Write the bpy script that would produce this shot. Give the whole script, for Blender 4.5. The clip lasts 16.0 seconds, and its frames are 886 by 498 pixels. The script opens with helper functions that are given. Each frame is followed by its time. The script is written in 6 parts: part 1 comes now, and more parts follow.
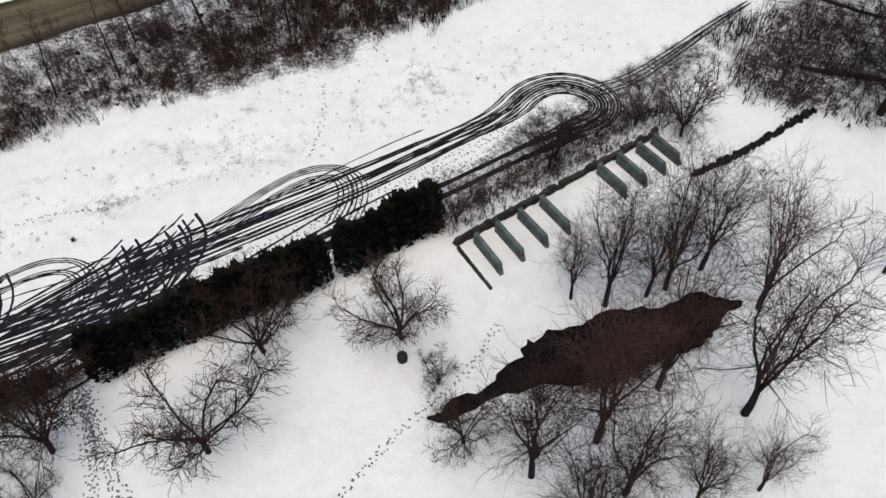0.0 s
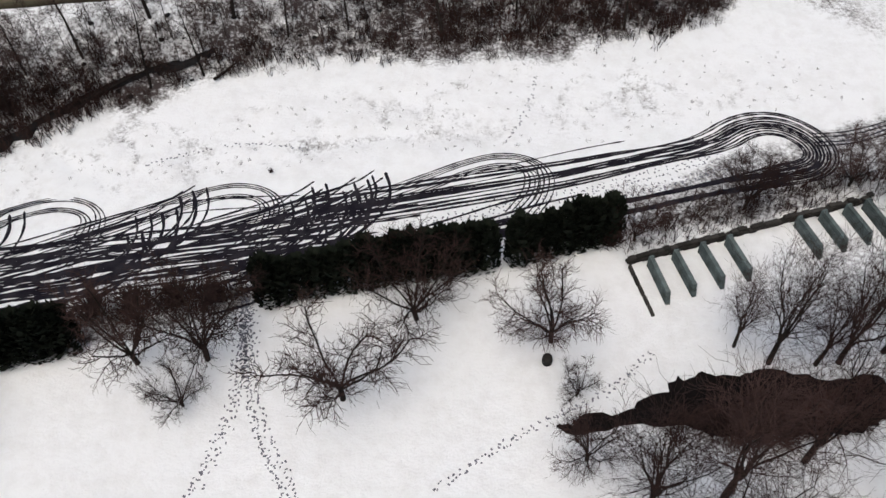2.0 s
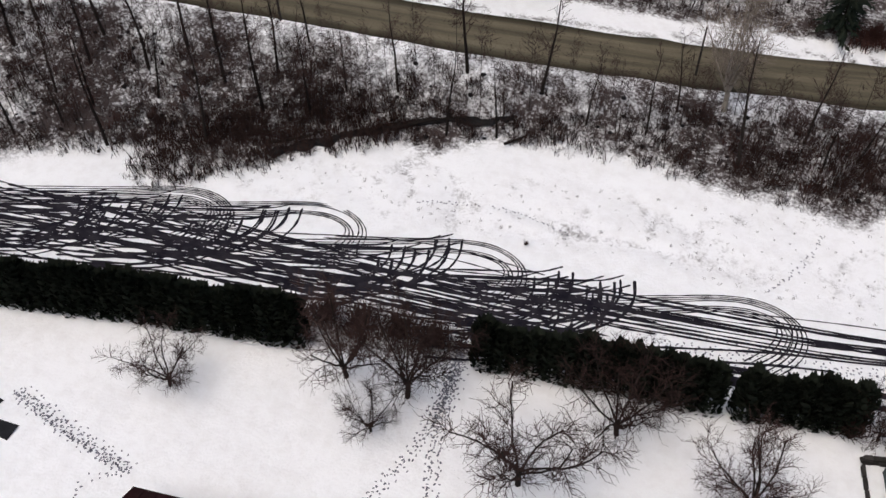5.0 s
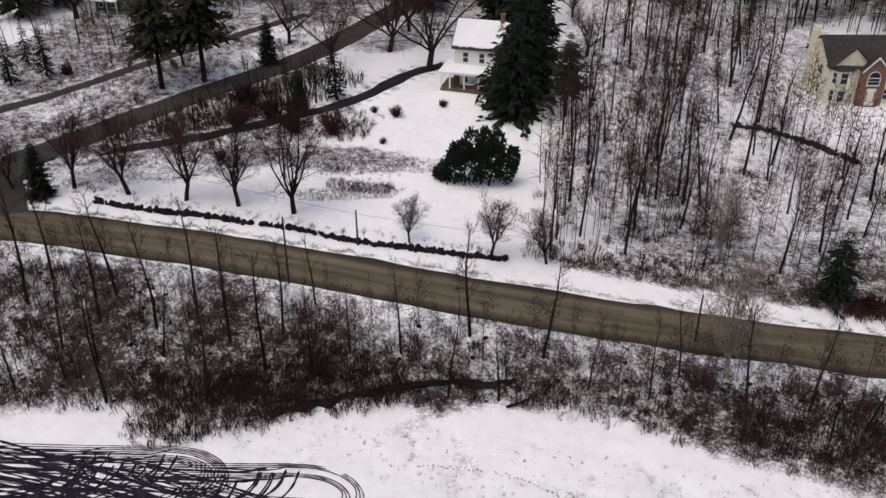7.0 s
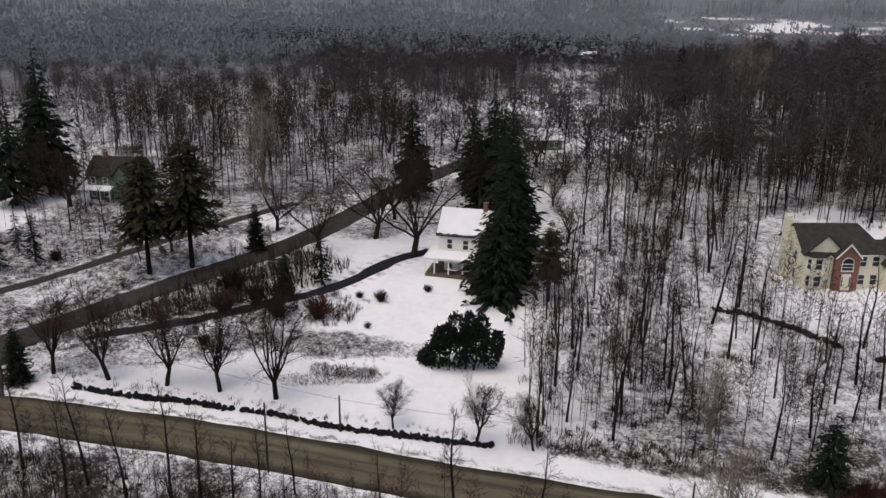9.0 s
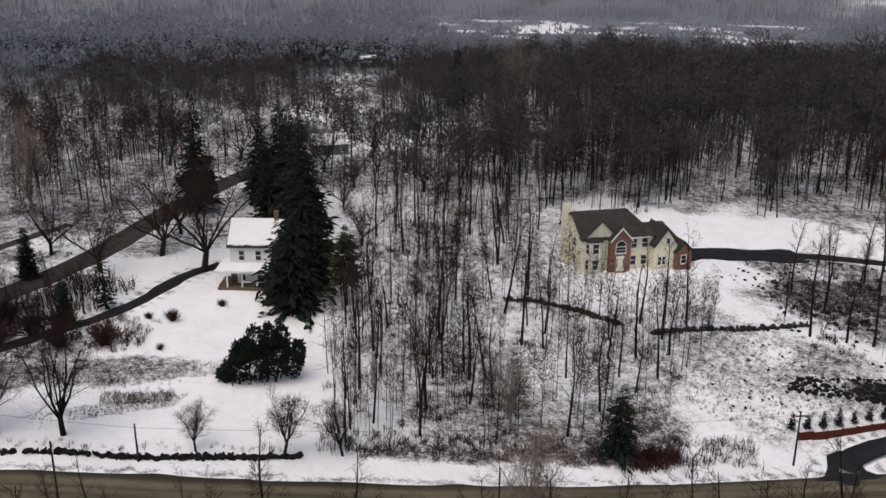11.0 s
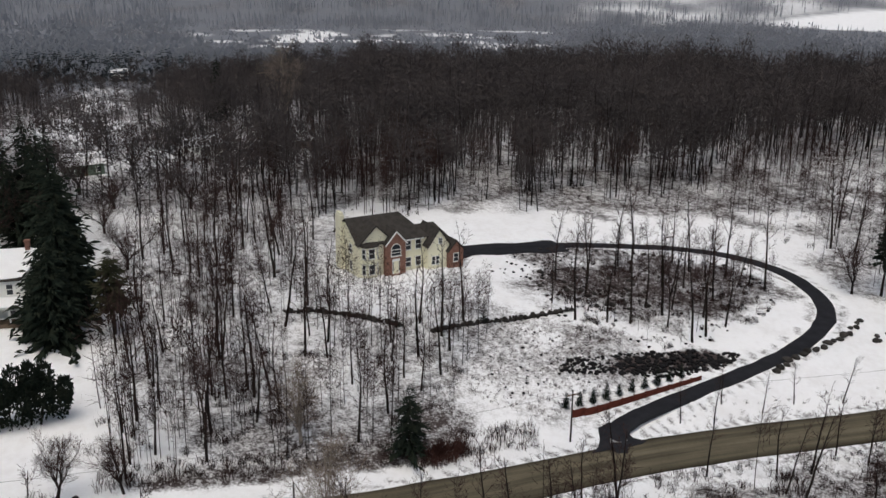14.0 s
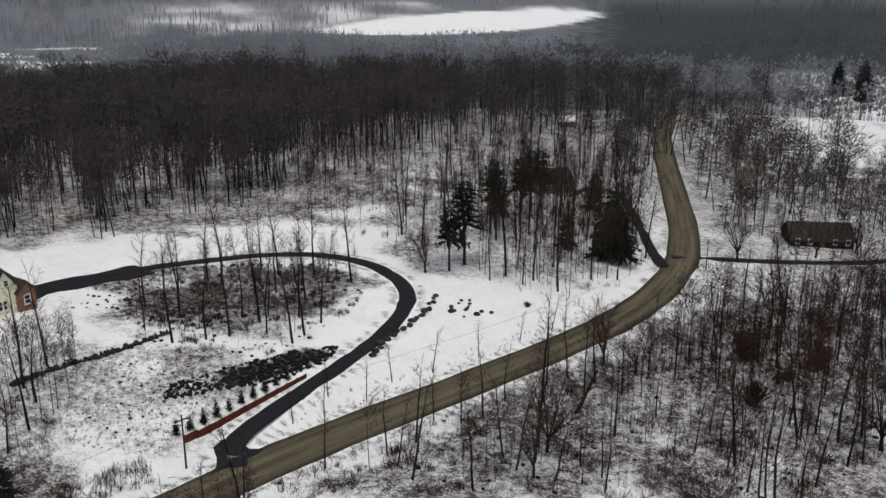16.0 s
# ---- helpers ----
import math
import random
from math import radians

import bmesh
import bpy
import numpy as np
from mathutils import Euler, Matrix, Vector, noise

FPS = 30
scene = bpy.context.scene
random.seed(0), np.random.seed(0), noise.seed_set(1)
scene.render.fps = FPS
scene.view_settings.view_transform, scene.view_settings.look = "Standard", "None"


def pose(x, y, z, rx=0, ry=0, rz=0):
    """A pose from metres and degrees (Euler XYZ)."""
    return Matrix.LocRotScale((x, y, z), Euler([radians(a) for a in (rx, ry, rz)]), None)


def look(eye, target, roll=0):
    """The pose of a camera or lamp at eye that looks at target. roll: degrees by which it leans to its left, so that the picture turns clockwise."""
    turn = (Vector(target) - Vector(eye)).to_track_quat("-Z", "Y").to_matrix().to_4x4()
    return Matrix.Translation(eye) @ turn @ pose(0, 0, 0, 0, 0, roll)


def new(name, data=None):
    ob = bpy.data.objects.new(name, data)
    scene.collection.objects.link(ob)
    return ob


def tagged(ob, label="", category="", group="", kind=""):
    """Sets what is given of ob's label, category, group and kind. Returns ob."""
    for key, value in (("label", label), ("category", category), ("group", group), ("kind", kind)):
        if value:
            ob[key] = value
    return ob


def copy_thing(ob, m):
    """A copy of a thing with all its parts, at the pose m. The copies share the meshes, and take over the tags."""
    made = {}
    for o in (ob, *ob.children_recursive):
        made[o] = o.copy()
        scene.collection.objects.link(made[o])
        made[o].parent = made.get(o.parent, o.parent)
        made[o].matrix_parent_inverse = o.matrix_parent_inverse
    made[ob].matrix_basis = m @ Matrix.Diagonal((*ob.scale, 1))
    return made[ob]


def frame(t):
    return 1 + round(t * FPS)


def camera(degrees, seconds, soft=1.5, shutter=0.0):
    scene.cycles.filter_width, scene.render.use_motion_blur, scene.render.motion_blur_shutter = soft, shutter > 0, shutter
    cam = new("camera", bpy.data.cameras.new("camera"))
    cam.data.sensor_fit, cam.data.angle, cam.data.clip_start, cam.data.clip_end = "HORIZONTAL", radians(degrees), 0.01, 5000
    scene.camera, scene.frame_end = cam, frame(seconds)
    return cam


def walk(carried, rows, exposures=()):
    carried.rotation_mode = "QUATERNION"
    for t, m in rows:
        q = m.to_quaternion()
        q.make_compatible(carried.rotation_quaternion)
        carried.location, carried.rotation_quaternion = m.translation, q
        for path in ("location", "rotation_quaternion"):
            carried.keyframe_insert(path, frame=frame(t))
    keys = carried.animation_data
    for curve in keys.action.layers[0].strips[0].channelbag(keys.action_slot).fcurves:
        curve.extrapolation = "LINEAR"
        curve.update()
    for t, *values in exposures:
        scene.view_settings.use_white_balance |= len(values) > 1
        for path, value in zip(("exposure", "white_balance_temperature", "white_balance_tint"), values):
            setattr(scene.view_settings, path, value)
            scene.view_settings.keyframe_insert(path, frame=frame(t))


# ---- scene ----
# ---- camera ----
cam = camera(52.9, 16.0)
EYE = (0, 0, 60)
PATH = [
    (0, -14.81, -52.75, -1.41),
    (0.5, -6.11, -52.95, -1.68),
    (1, -1.47, -52.98, -1.84),
    (1.5, -0.71, -52.92, -1.98),
    (2, 3.29, -52.80, -1.96),
    (2.5, 12.21, -52.67, -1.89),
    (3, 22.55, -52.58, -1.64),
    (3.2, 25.72, -52.58, -1.56),
    (3.5, 27.30, -52.60, -1.50),
    (4.1, 27.10, -52.40, -1.25),
    (4.6, 26.85, -49.75, -0.88),
    (5, 26.66, -46.90, -0.64),
    (5.3, 26.56, -44.43, -0.48),
    (5.5, 26.53, -42.75, -0.38),
    (6, 26.49, -38.54, -0.19),
    (6.5, 26.84, -34.35, -0.11),
    (7, 26.73, -30.15, 0.09),
    (7.5, 26.44, -25.95, 0.21),
    (8, 26.13, -21.75, 0.25),
    (8.2, 25.96, -20.08, 0.39),
    (8.45, 25.84, -18.75, 0.42),
    (8.8, 25.72, -18.33, 0.45),
    (9.7, 25.45, -18.27, 0.50),
    (10.3, 23.13, -18.23, 0.52),
    (10.5, 21.17, -18.16, 0.55),
    (11, 11.85, -17.93, 0.52),
    (11.5, 2.24, -17.69, 0.37),
    (12, 0.44, -17.61, 0.39),
    (12.5, 0.00, -17.54, 0.30),
    (13, -0.50, -17.49, 0.30),
    (13.5, -0.86, -17.41, 0.36),
    (14, -3.17, -17.28, 0.56),
    (14.5, -10.40, -17.10, 0.53),
    (15, -18.14, -16.86, 0.39),
    (15.5, -24.97, -16.69, 0.15),
    (16, -30.38, -16.50, -0.03),
]
walk(cam, [(t, pose(*EYE, 90 + tilt, 0, yaw) @ pose(0, 0, 0, 0, 0, lean)) for t, yaw, tilt, lean in PATH],
     exposures=[(0.0, -0.13, 6500, 3.0), (5.5, -0.13, 6500, 8.0), (8.0, -0.34, 6500, 11.0), (10.5, -0.34, 6500, 10.0), (12.5, -0.3, 6500, 7.0), (16.0, -0.4, 6500, 2.0)])

# ---- overcast winter light ----
world = bpy.data.worlds.new("overcast_sky")
scene.world = world
world.use_nodes = True
wn = world.node_tree.nodes
sky = wn.new("ShaderNodeTexSky")
sky.sky_type = "NISHITA"
sky.sun_disc = False
sky.sun_elevation, sky.sun_rotation = radians(68), radians(200)
sky.air_density, sky.dust_density, sky.ozone_density = 1.0, 6.0, 1.0
wn["Background"].inputs["Strength"].default_value = 0.145
world.node_tree.links.new(sky.outputs["Color"], wn["Background"].inputs["Color"])
sun = new("sun", bpy.data.lights.new("sun", "SUN"))
sun.data.energy, sun.data.angle, sun.data.color = 0.8, radians(70), (1.0, 0.97, 0.93)
sun.matrix_world = look((-25, -70, 190), (0, 0, 0))

# ---- the lie of the land ----
# For each bearing (degrees, anticlockwise from +y): distance and height of the field's far edge, the road's two edges, the hillside.
BEARINGS = [-75, -58, -46, -38, -28, -15, -3, 15, 30, 53, 75, 110]
FIELD_END = [70, 70, 70, 72, 74, 74, 70.5, 70.5, 72.5, 80, 88, 60]
ROAD_NEAR = [86, 92, 110, 112, 108, 101.5, 90, 84, 83.5, 103, 120, 120]
ROAD_FAR = [96, 102, 122, 124, 117, 109, 98, 92, 92, 112, 130, 130]
ROAD_Z = [-3, -3, -2.5, -1.5, -0.8, 0.2, 1.6, 3.6, 4.8, 6, 6, 2]
HILL_R = [180, 180, 190, 200, 165, 140, 143, 141, 141, 160, 170, 170]
HILL_Z = [-3, -3, -2.5, 1, 3.5, 6, 9.6, 9.6, 9, 8.5, 8, 3]
TOP_R = [330, 330, 330, 300, 270, 250, 240, 245, 250, 260, 260, 260]
TOP_Z = [-4, -4, -3, 3, 8, 11, 12, 12, 12, 12, 11, 8]
FAR_R = [420, 520, 760, 1000, 1250, 1700, 2300, 3400]
FAR_Z = [3, -8, -15, -15, -10, 40, 130, 260]


def rough_land(x, y):
    az, r = np.degrees(np.arctan2(-x, y)), np.hypot(x, y)
    at = [np.interp(az, BEARINGS, c) for c in (FIELD_END, ROAD_NEAR, ROAD_FAR, ROAD_Z, HILL_R, HILL_Z, TOP_R, TOP_Z)]
    fe, rn, rf, zr, hr, hz, tr, tz = at
    rs = [0 * r, fe, rn, rf, hr, tr] + [0 * r + v for v in FAR_R] + [0 * r + 6000]
    zs = [0 * r, 0 * r, zr, zr, hz, tz] + [0 * r + v for v in FAR_Z] + [0 * r + 260]
    z = 0 * r
    for k in range(len(rs) - 1):
        f = np.clip((r - rs[k]) / (rs[k + 1] - rs[k]), 0, 1)
        if k not in (1, 2, 3):
            f = f * f * (3 - 2 * f)
        z = np.where((r >= rs[k]) if k else True, zs[k] + (zs[k + 1] - zs[k]) * f, z)
    return z


def near_line(x, y, line):
    """Distance to a polyline of (x, y, z) and the line's height there."""
    p = np.asarray(line)
    a, d = p[:-1], p[1:] - p[:-1]
    size = (d[:, :2] ** 2).sum(1)
    flat_x, flat_y = np.ravel(x), np.ravel(y)
    best, height = np.empty(flat_x.shape), np.empty(flat_x.shape)
    for k in range(0, len(flat_x), 8000):
        u, v = flat_x[k:k + 8000, None], flat_y[k:k + 8000, None]
        f = np.clip(((u - a[:, 0]) * d[:, 0] + (v - a[:, 1]) * d[:, 1]) / size, 0, 1)
        away = np.hypot(u - a[:, 0] - f * d[:, 0], v - a[:, 1] - f * d[:, 1])
        i = away.argmin(1)
        rows = np.arange(len(i))
        best[k:k + 8000], height[k:k + 8000] = away[rows, i], a[i, 2] + f[rows, i] * d[i, 2]
    return best.reshape(np.shape(x)), height.reshape(np.shape(x))


def on_land(points):
    """A smooth line through plan points, with heights from the rough land, evened out."""
    p = np.array(points, float)
    for _ in range(2):
        q = np.empty((2 * len(p) - 2, 2))
        q[0::2], q[1::2] = 0.75 * p[:-1] + 0.25 * p[1:], 0.25 * p[:-1] + 0.75 * p[1:]
        p = np.vstack([p[:1], q, p[-1:]])
    z = rough_land(p[:, 0], p[:, 1])
    for _ in range(12):
        z[1:-1] = (z[:-2] + 2 * z[1:-1] + z[2:]) / 4
    return [(float(a), float(b), float(c)) for (a, b), c in zip(p, z)]

ROAD = on_land([(-150, 40), (-122, 54), (-94.1, 63.6), (-86.7, 65.8), (-70.9, 70.0), (-56.5, 73.1), (-43.3, 75.7), (-31.2, 78.4), (-19.5, 81.8), (-7.4, 85.9), (5.4, 90.3), (31.3, 100.6),
                (43.7, 104.4), (63.1, 108.3), (88.5, 113.8), (107.2, 119.3), (127.7, 128.9), (150.2, 144.0), (174.0, 167.8), (204.3, 203.1), (236.3, 240.2), (262, 270), (330, 330)])
SIDE_ROAD = on_land([(-96, 64.5), (-107.5, 74.1), (-104.9, 82.9), (-102.4, 93.1), (-99.7, 103.8), (-95.0, 117.5), (-91.8, 135.3), (-92.0, 151.5), (-92.1, 170.2), (-88, 200)])
DRIVEWAY = on_land([(28.6, 101.0), (29.2, 106.8), (32.6, 109.9), (41.4, 115.2), (52.5, 121.6), (62.9, 128.3), (71.4, 136.0), (76.0, 142.4), (77.8, 150.2), (76.3, 161.1), (69.0, 168.6), (57.9, 171.2),
                    (46.1, 170.4), (34.7, 169.3), (25.5, 166.6), (18, 163.8), (13.5, 161.0)])
HOUSE_DRIVE = on_land([(-105.2, 78), (-102.1, 80.2), (-95.8, 86.4), (-88.2, 94.6), (-82.1, 103.4), (-76.1, 111.4), (-72.8, 119.5), (-72.0, 129.0), (-68, 136)])
LOOP_DRIVE = on_land([(142.3, 142.8), (144.2, 145.6), (147.5, 152), (154.6, 162.4), (166.0, 179.0), (177.0, 195.5), (177.0, 205.5), (168.1, 204.3), (158, 197.0)])
UPPER_LANE = on_land([(-127, 77), (-122.5, 88.2), (-118.5, 100.1), (-115.9, 115.6), (-111.3, 136.1), (-107, 150)])
EAST_DRIVE = on_land([(150, 148), (160, 141), (172, 132), (186, 124), (205, 118)])
LINES = [(ROAD, 4.2), (SIDE_ROAD, 3.4), (DRIVEWAY, 2.2), (HOUSE_DRIVE, 1.6), (EAST_DRIVE, 1.8), (LOOP_DRIVE, 1.6), (UPPER_LANE, 1.5)]


def land(x, y):
    """Height of the ground, level across the roads and drives."""
    x, y = np.asarray(x, float), np.asarray(y, float)
    z = rough_land(x, y)
    for line, half in reversed(LINES):
        d, h = near_line(x, y, line)
        f = np.clip((d - half - 0.8) / 5.0, 0, 1)
        z = h + (z - h) * f * f * (3 - 2 * f)
    return z


def ground_z(x, y):
    return float(land(np.array([x]), np.array([y]))[0])

# ---- materials ----
def material(name, colour, rough=0.85, metal=0.0, spots=0.25, scale=1.0, bump=0.3, other=None, fine=12.0, per_object=0.0):
    """A surface with two scales of variation: broad patches towards `other`, and fine grain with relief."""
    m = bpy.data.materials.new(name)
    m.use_nodes = True
    n, k = m.node_tree.nodes, m.node_tree.links
    b = n["Principled BSDF"]
    b.inputs["Roughness"].default_value, b.inputs["Metallic"].default_value = rough, metal
    b.inputs["Specular IOR Level"].default_value = 0.5 if rough < 0.2 else 0.02
    geo = n.new("ShaderNodeTexCoord")
    broad, grain = n.new("ShaderNodeTexNoise"), n.new("ShaderNodeTexNoise")
    broad.inputs["Scale"].default_value, broad.inputs["Detail"].default_value = scale, 5
    grain.inputs["Scale"].default_value, grain.inputs["Detail"].default_value = scale * fine, 4
    k.new(geo.outputs["Object"], broad.inputs["Vector"])
    k.new(geo.outputs["Object"], grain.inputs["Vector"])
    other = other or tuple(c * 0.55 for c in colour)
    mix = n.new("ShaderNodeMix")
    mix.data_type = "RGBA"
    mix.inputs["A"].default_value, mix.inputs["B"].default_value = (*colour, 1), (*other, 1)
    ramp = n.new("ShaderNodeMapRange")
    ramp.inputs["From Min"].default_value, ramp.inputs["From Max"].default_value = 0.35, 0.7
    ramp.inputs["To Max"].default_value = min(1.0, spots * 2.5)
    k.new(broad.outputs["Fac"], ramp.inputs["Value"])
    k.new(ramp.outputs["Result"], mix.inputs["Factor"])
    hsv = n.new("ShaderNodeHueSaturation")
    val = n.new("ShaderNodeMapRange")
    val.inputs["To Min"].default_value, val.inputs["To Max"].default_value = 1 - spots, 1 + spots
    k.new(grain.outputs["Fac"], val.inputs["Value"])
    last = val.outputs["Result"]
    if per_object:
        info, vary, times = n.new("ShaderNodeObjectInfo"), n.new("ShaderNodeMapRange"), n.new("ShaderNodeMath")
        vary.inputs["To Min"].default_value, vary.inputs["To Max"].default_value = 1 - per_object, 1 + per_object
        times.operation = "MULTIPLY"
        k.new(info.outputs["Random"], vary.inputs["Value"])
        k.new(last, times.inputs[0])
        k.new(vary.outputs["Result"], times.inputs[1])
        last = times.outputs["Value"]
    k.new(mix.outputs["Result"], hsv.inputs["Color"])
    k.new(last, hsv.inputs["Value"])
    k.new(hsv.outputs["Color"], b.inputs["Base Color"])
    if bump:
        bm = n.new("ShaderNodeBump")
        bm.inputs["Strength"].default_value, bm.inputs["Distance"].default_value = bump, 0.04
        k.new(grain.outputs["Fac"], bm.inputs["Height"])
        k.new(bm.outputs["Normal"], b.inputs["Normal"])
    return m


def snow_ground():
    """Snow that leaf litter, grass and stems break through where the 'cover' attribute says so."""
    m = bpy.data.materials.new("snow_with_litter")
    m.use_nodes = True
    n, k = m.node_tree.nodes, m.node_tree.links
    b = n["Principled BSDF"]
    b.inputs["Roughness"].default_value, b.inputs["Specular IOR Level"].default_value = 0.8, 0.05
    geo = n.new("ShaderNodeTexCoord")

    def noise_tex(scale, detail, rough=0.6):
        t = n.new("ShaderNodeTexNoise")
        t.inputs["Scale"].default_value, t.inputs["Detail"].default_value, t.inputs["Roughness"].default_value = scale, detail, rough
        k.new(geo.outputs["Object"], t.inputs["Vector"])
        return t.outputs["Fac"]

    def maths(op, a, c):
        t = n.new("ShaderNodeMath")
        t.operation = op
        for s, v in zip(t.inputs, (a, c)):
            if isinstance(v, float):
                s.default_value = v
            else:
                k.new(v, s)
        return t.outputs["Value"]

    cover = n.new("ShaderNodeAttribute")
    cover.attribute_name = "cover"
    coarse, mid, fine = noise_tex(0.16, 4), noise_tex(0.8, 6, 0.7), noise_tex(3.2, 4, 0.7)
    mixed = maths("ADD", maths("MULTIPLY", coarse, 0.2), maths("ADD", maths("MULTIPLY", mid, 0.46), maths("MULTIPLY", fine, 0.34)))
    spread = maths("ADD", maths("MULTIPLY", maths("SUBTRACT", mixed, 0.5), 2.6), 0.5)
    lit = n.new("ShaderNodeMapRange")
    k.new(maths("SUBTRACT", spread, maths("SUBTRACT", 1.0, cover.outputs["Fac"])), lit.inputs["Value"])
    lit.inputs["From Min"].default_value, lit.inputs["From Max"].default_value = -0.34, 0.16
    some = n.new("ShaderNodeMapRange")
    some.inputs["From Min"].default_value, some.inputs["From Max"].default_value = 0.06, 0.32
    k.new(cover.outputs["Fac"], some.inputs["Value"])
    shown = maths("MULTIPLY", lit.outputs["Result"], some.outputs["Result"])
    litter = n.new("ShaderNodeMix")
    litter.data_type = "RGBA"
    litter.inputs["A"].default_value, litter.inputs["B"].default_value = (0.025, 0.02, 0.02, 1), (0.085, 0.066, 0.064, 1)
    k.new(fine, litter.inputs["Factor"])
    snow = n.new("ShaderNodeMix")
    snow.data_type = "RGBA"
    snow.inputs["A"].default_value, snow.inputs["B"].default_value = (0.84, 0.84, 0.86, 1), (0.72, 0.71, 0.715, 1)
    dirt = n.new("ShaderNodeMapRange")
    k.new(maths("ADD", maths("MULTIPLY", mid, 0.6), maths("MULTIPLY", coarse, 0.4)), dirt.inputs["Value"])
    dirt.inputs["From Min"].default_value, dirt.inputs["From Max"].default_value = 0.45, 0.75
    k.new(dirt.outputs["Result"], snow.inputs["Factor"])
    both = n.new("ShaderNodeMix")
    both.data_type = "RGBA"
    k.new(shown, both.inputs["Factor"])
    k.new(snow.outputs["Result"], both.inputs["A"])
    k.new(litter.outputs["Result"], both.inputs["B"])
    # Blue-grey haze over the far woods, put into the ground colour.
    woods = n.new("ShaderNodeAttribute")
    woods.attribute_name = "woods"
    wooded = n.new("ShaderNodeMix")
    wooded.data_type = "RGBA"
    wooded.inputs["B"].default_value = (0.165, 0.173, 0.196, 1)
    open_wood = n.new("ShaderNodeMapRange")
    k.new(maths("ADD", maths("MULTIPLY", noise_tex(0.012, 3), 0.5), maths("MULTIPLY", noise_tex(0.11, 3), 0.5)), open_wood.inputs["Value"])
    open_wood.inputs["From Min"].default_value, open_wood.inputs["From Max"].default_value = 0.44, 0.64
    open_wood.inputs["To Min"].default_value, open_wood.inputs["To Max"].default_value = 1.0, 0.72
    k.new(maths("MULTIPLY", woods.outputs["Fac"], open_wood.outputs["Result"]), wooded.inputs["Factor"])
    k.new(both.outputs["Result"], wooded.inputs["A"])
    # Far conifer slopes: ground painted dark to match their half-lit, hazed trees.
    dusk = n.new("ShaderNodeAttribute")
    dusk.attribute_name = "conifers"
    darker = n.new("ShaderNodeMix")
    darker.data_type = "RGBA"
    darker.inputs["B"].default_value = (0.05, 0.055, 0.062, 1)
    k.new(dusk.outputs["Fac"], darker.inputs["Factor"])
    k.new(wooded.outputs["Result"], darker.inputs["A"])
    k.new(darker.outputs["Result"], b.inputs["Base Color"])
    bm = n.new("ShaderNodeBump")
    bm.inputs["Strength"].default_value, bm.inputs["Distance"].default_value = 0.45, 0.25
    k.new(maths("ADD", mid, maths("MULTIPLY", fine, 0.5)), bm.inputs["Height"])
    k.new(bm.outputs["Normal"], b.inputs["Normal"])
    return m


SNOW = snow_ground()


def road_surface():
    """Worn asphalt: long streaks of salt and wet along the lanes, darker towards the edges of the carriageway."""
    m = material("wet_salted_asphalt", (0.115, 0.1, 0.07), 0.75, spots=0.22, scale=0.3, fine=14, other=(0.085, 0.074, 0.053))
    n, k = m.node_tree.nodes, m.node_tree.links
    at, xyz = n.new("ShaderNodeAttribute"), n.new("ShaderNodeMapping")
    at.attribute_name = "lane"
    xyz.inputs["Scale"].default_value = (0.75, 0.03, 1)
    k.new(at.outputs["Vector"], xyz.inputs["Vector"])
    streak = n.new("ShaderNodeTexNoise")
    streak.inputs["Scale"].default_value, streak.inputs["Detail"].default_value = 1.0, 5
    k.new(xyz.outputs["Vector"], streak.inputs["Vector"])
    to = n.new("ShaderNodeMapRange")
    to.inputs["From Min"].default_value, to.inputs["From Max"].default_value = 0.36, 0.62
    to.inputs["To Min"].default_value, to.inputs["To Max"].default_value = 0.6, 1.25
    k.new(streak.outputs["Fac"], to.inputs["Value"])
    gain = n.new("ShaderNodeMix")
    gain.data_type, gain.blend_type = "RGBA", "MULTIPLY"
    gain.inputs["Factor"].default_value = 1.0
    b = n["Principled BSDF"]
    k.new(b.inputs["Base Color"].links[0].from_socket, gain.inputs["A"])
    # wet slush in the gutters, with a ragged inner edge
    apart, away, ragged, wet, both = n.new("ShaderNodeSeparateXYZ"), n.new("ShaderNodeMath"), n.new("ShaderNodeMath"), n.new("ShaderNodeMapRange"), n.new("ShaderNodeMath")
    k.new(at.outputs["Vector"], apart.inputs["Vector"])
    away.operation, ragged.operation, both.operation = "ABSOLUTE", "ADD", "MULTIPLY"
    k.new(apart.outputs["X"], away.inputs[0])
    k.new(away.outputs["Value"], ragged.inputs[0])
    k.new(streak.outputs["Fac"], ragged.inputs[1])
    k.new(ragged.outputs["Value"], wet.inputs["Value"])
    wet.inputs["From Min"].default_value, wet.inputs["From Max"].default_value = 3.0, 4.3
    wet.inputs["To Min"].default_value, wet.inputs["To Max"].default_value = 1.0, 0.38
    k.new(to.outputs["Result"], both.inputs[0])
    k.new(wet.outputs["Result"], both.inputs[1])
    k.new(both.outputs["Value"], gain.inputs["B"])
    k.new(gain.outputs["Result"], b.inputs["Base Color"])
    return m


ASPHALT = road_surface()
SIDE_ASPHALT = material("dark_brown_side_road", (0.05, 0.045, 0.041), 0.75, spots=0.3, scale=0.4, other=(0.033, 0.03, 0.028))
DARK_ASPHALT = material("dark_wet_asphalt", (0.025, 0.025, 0.029), 0.6, spots=0.3, scale=0.6)
SLUSH = material("dark_slush", (0.011, 0.010, 0.015), 0.8, spots=0.4, scale=0.8, other=(0.03, 0.027, 0.033))
# Flat footprints: the bluish shade inside each hollow is put into the colour.
FOOT_SHADE = material("shaded_footprint_snow", (0.2, 0.2, 0.24), 0.8, spots=0.35, scale=0.8, other=(0.09, 0.09, 0.11))
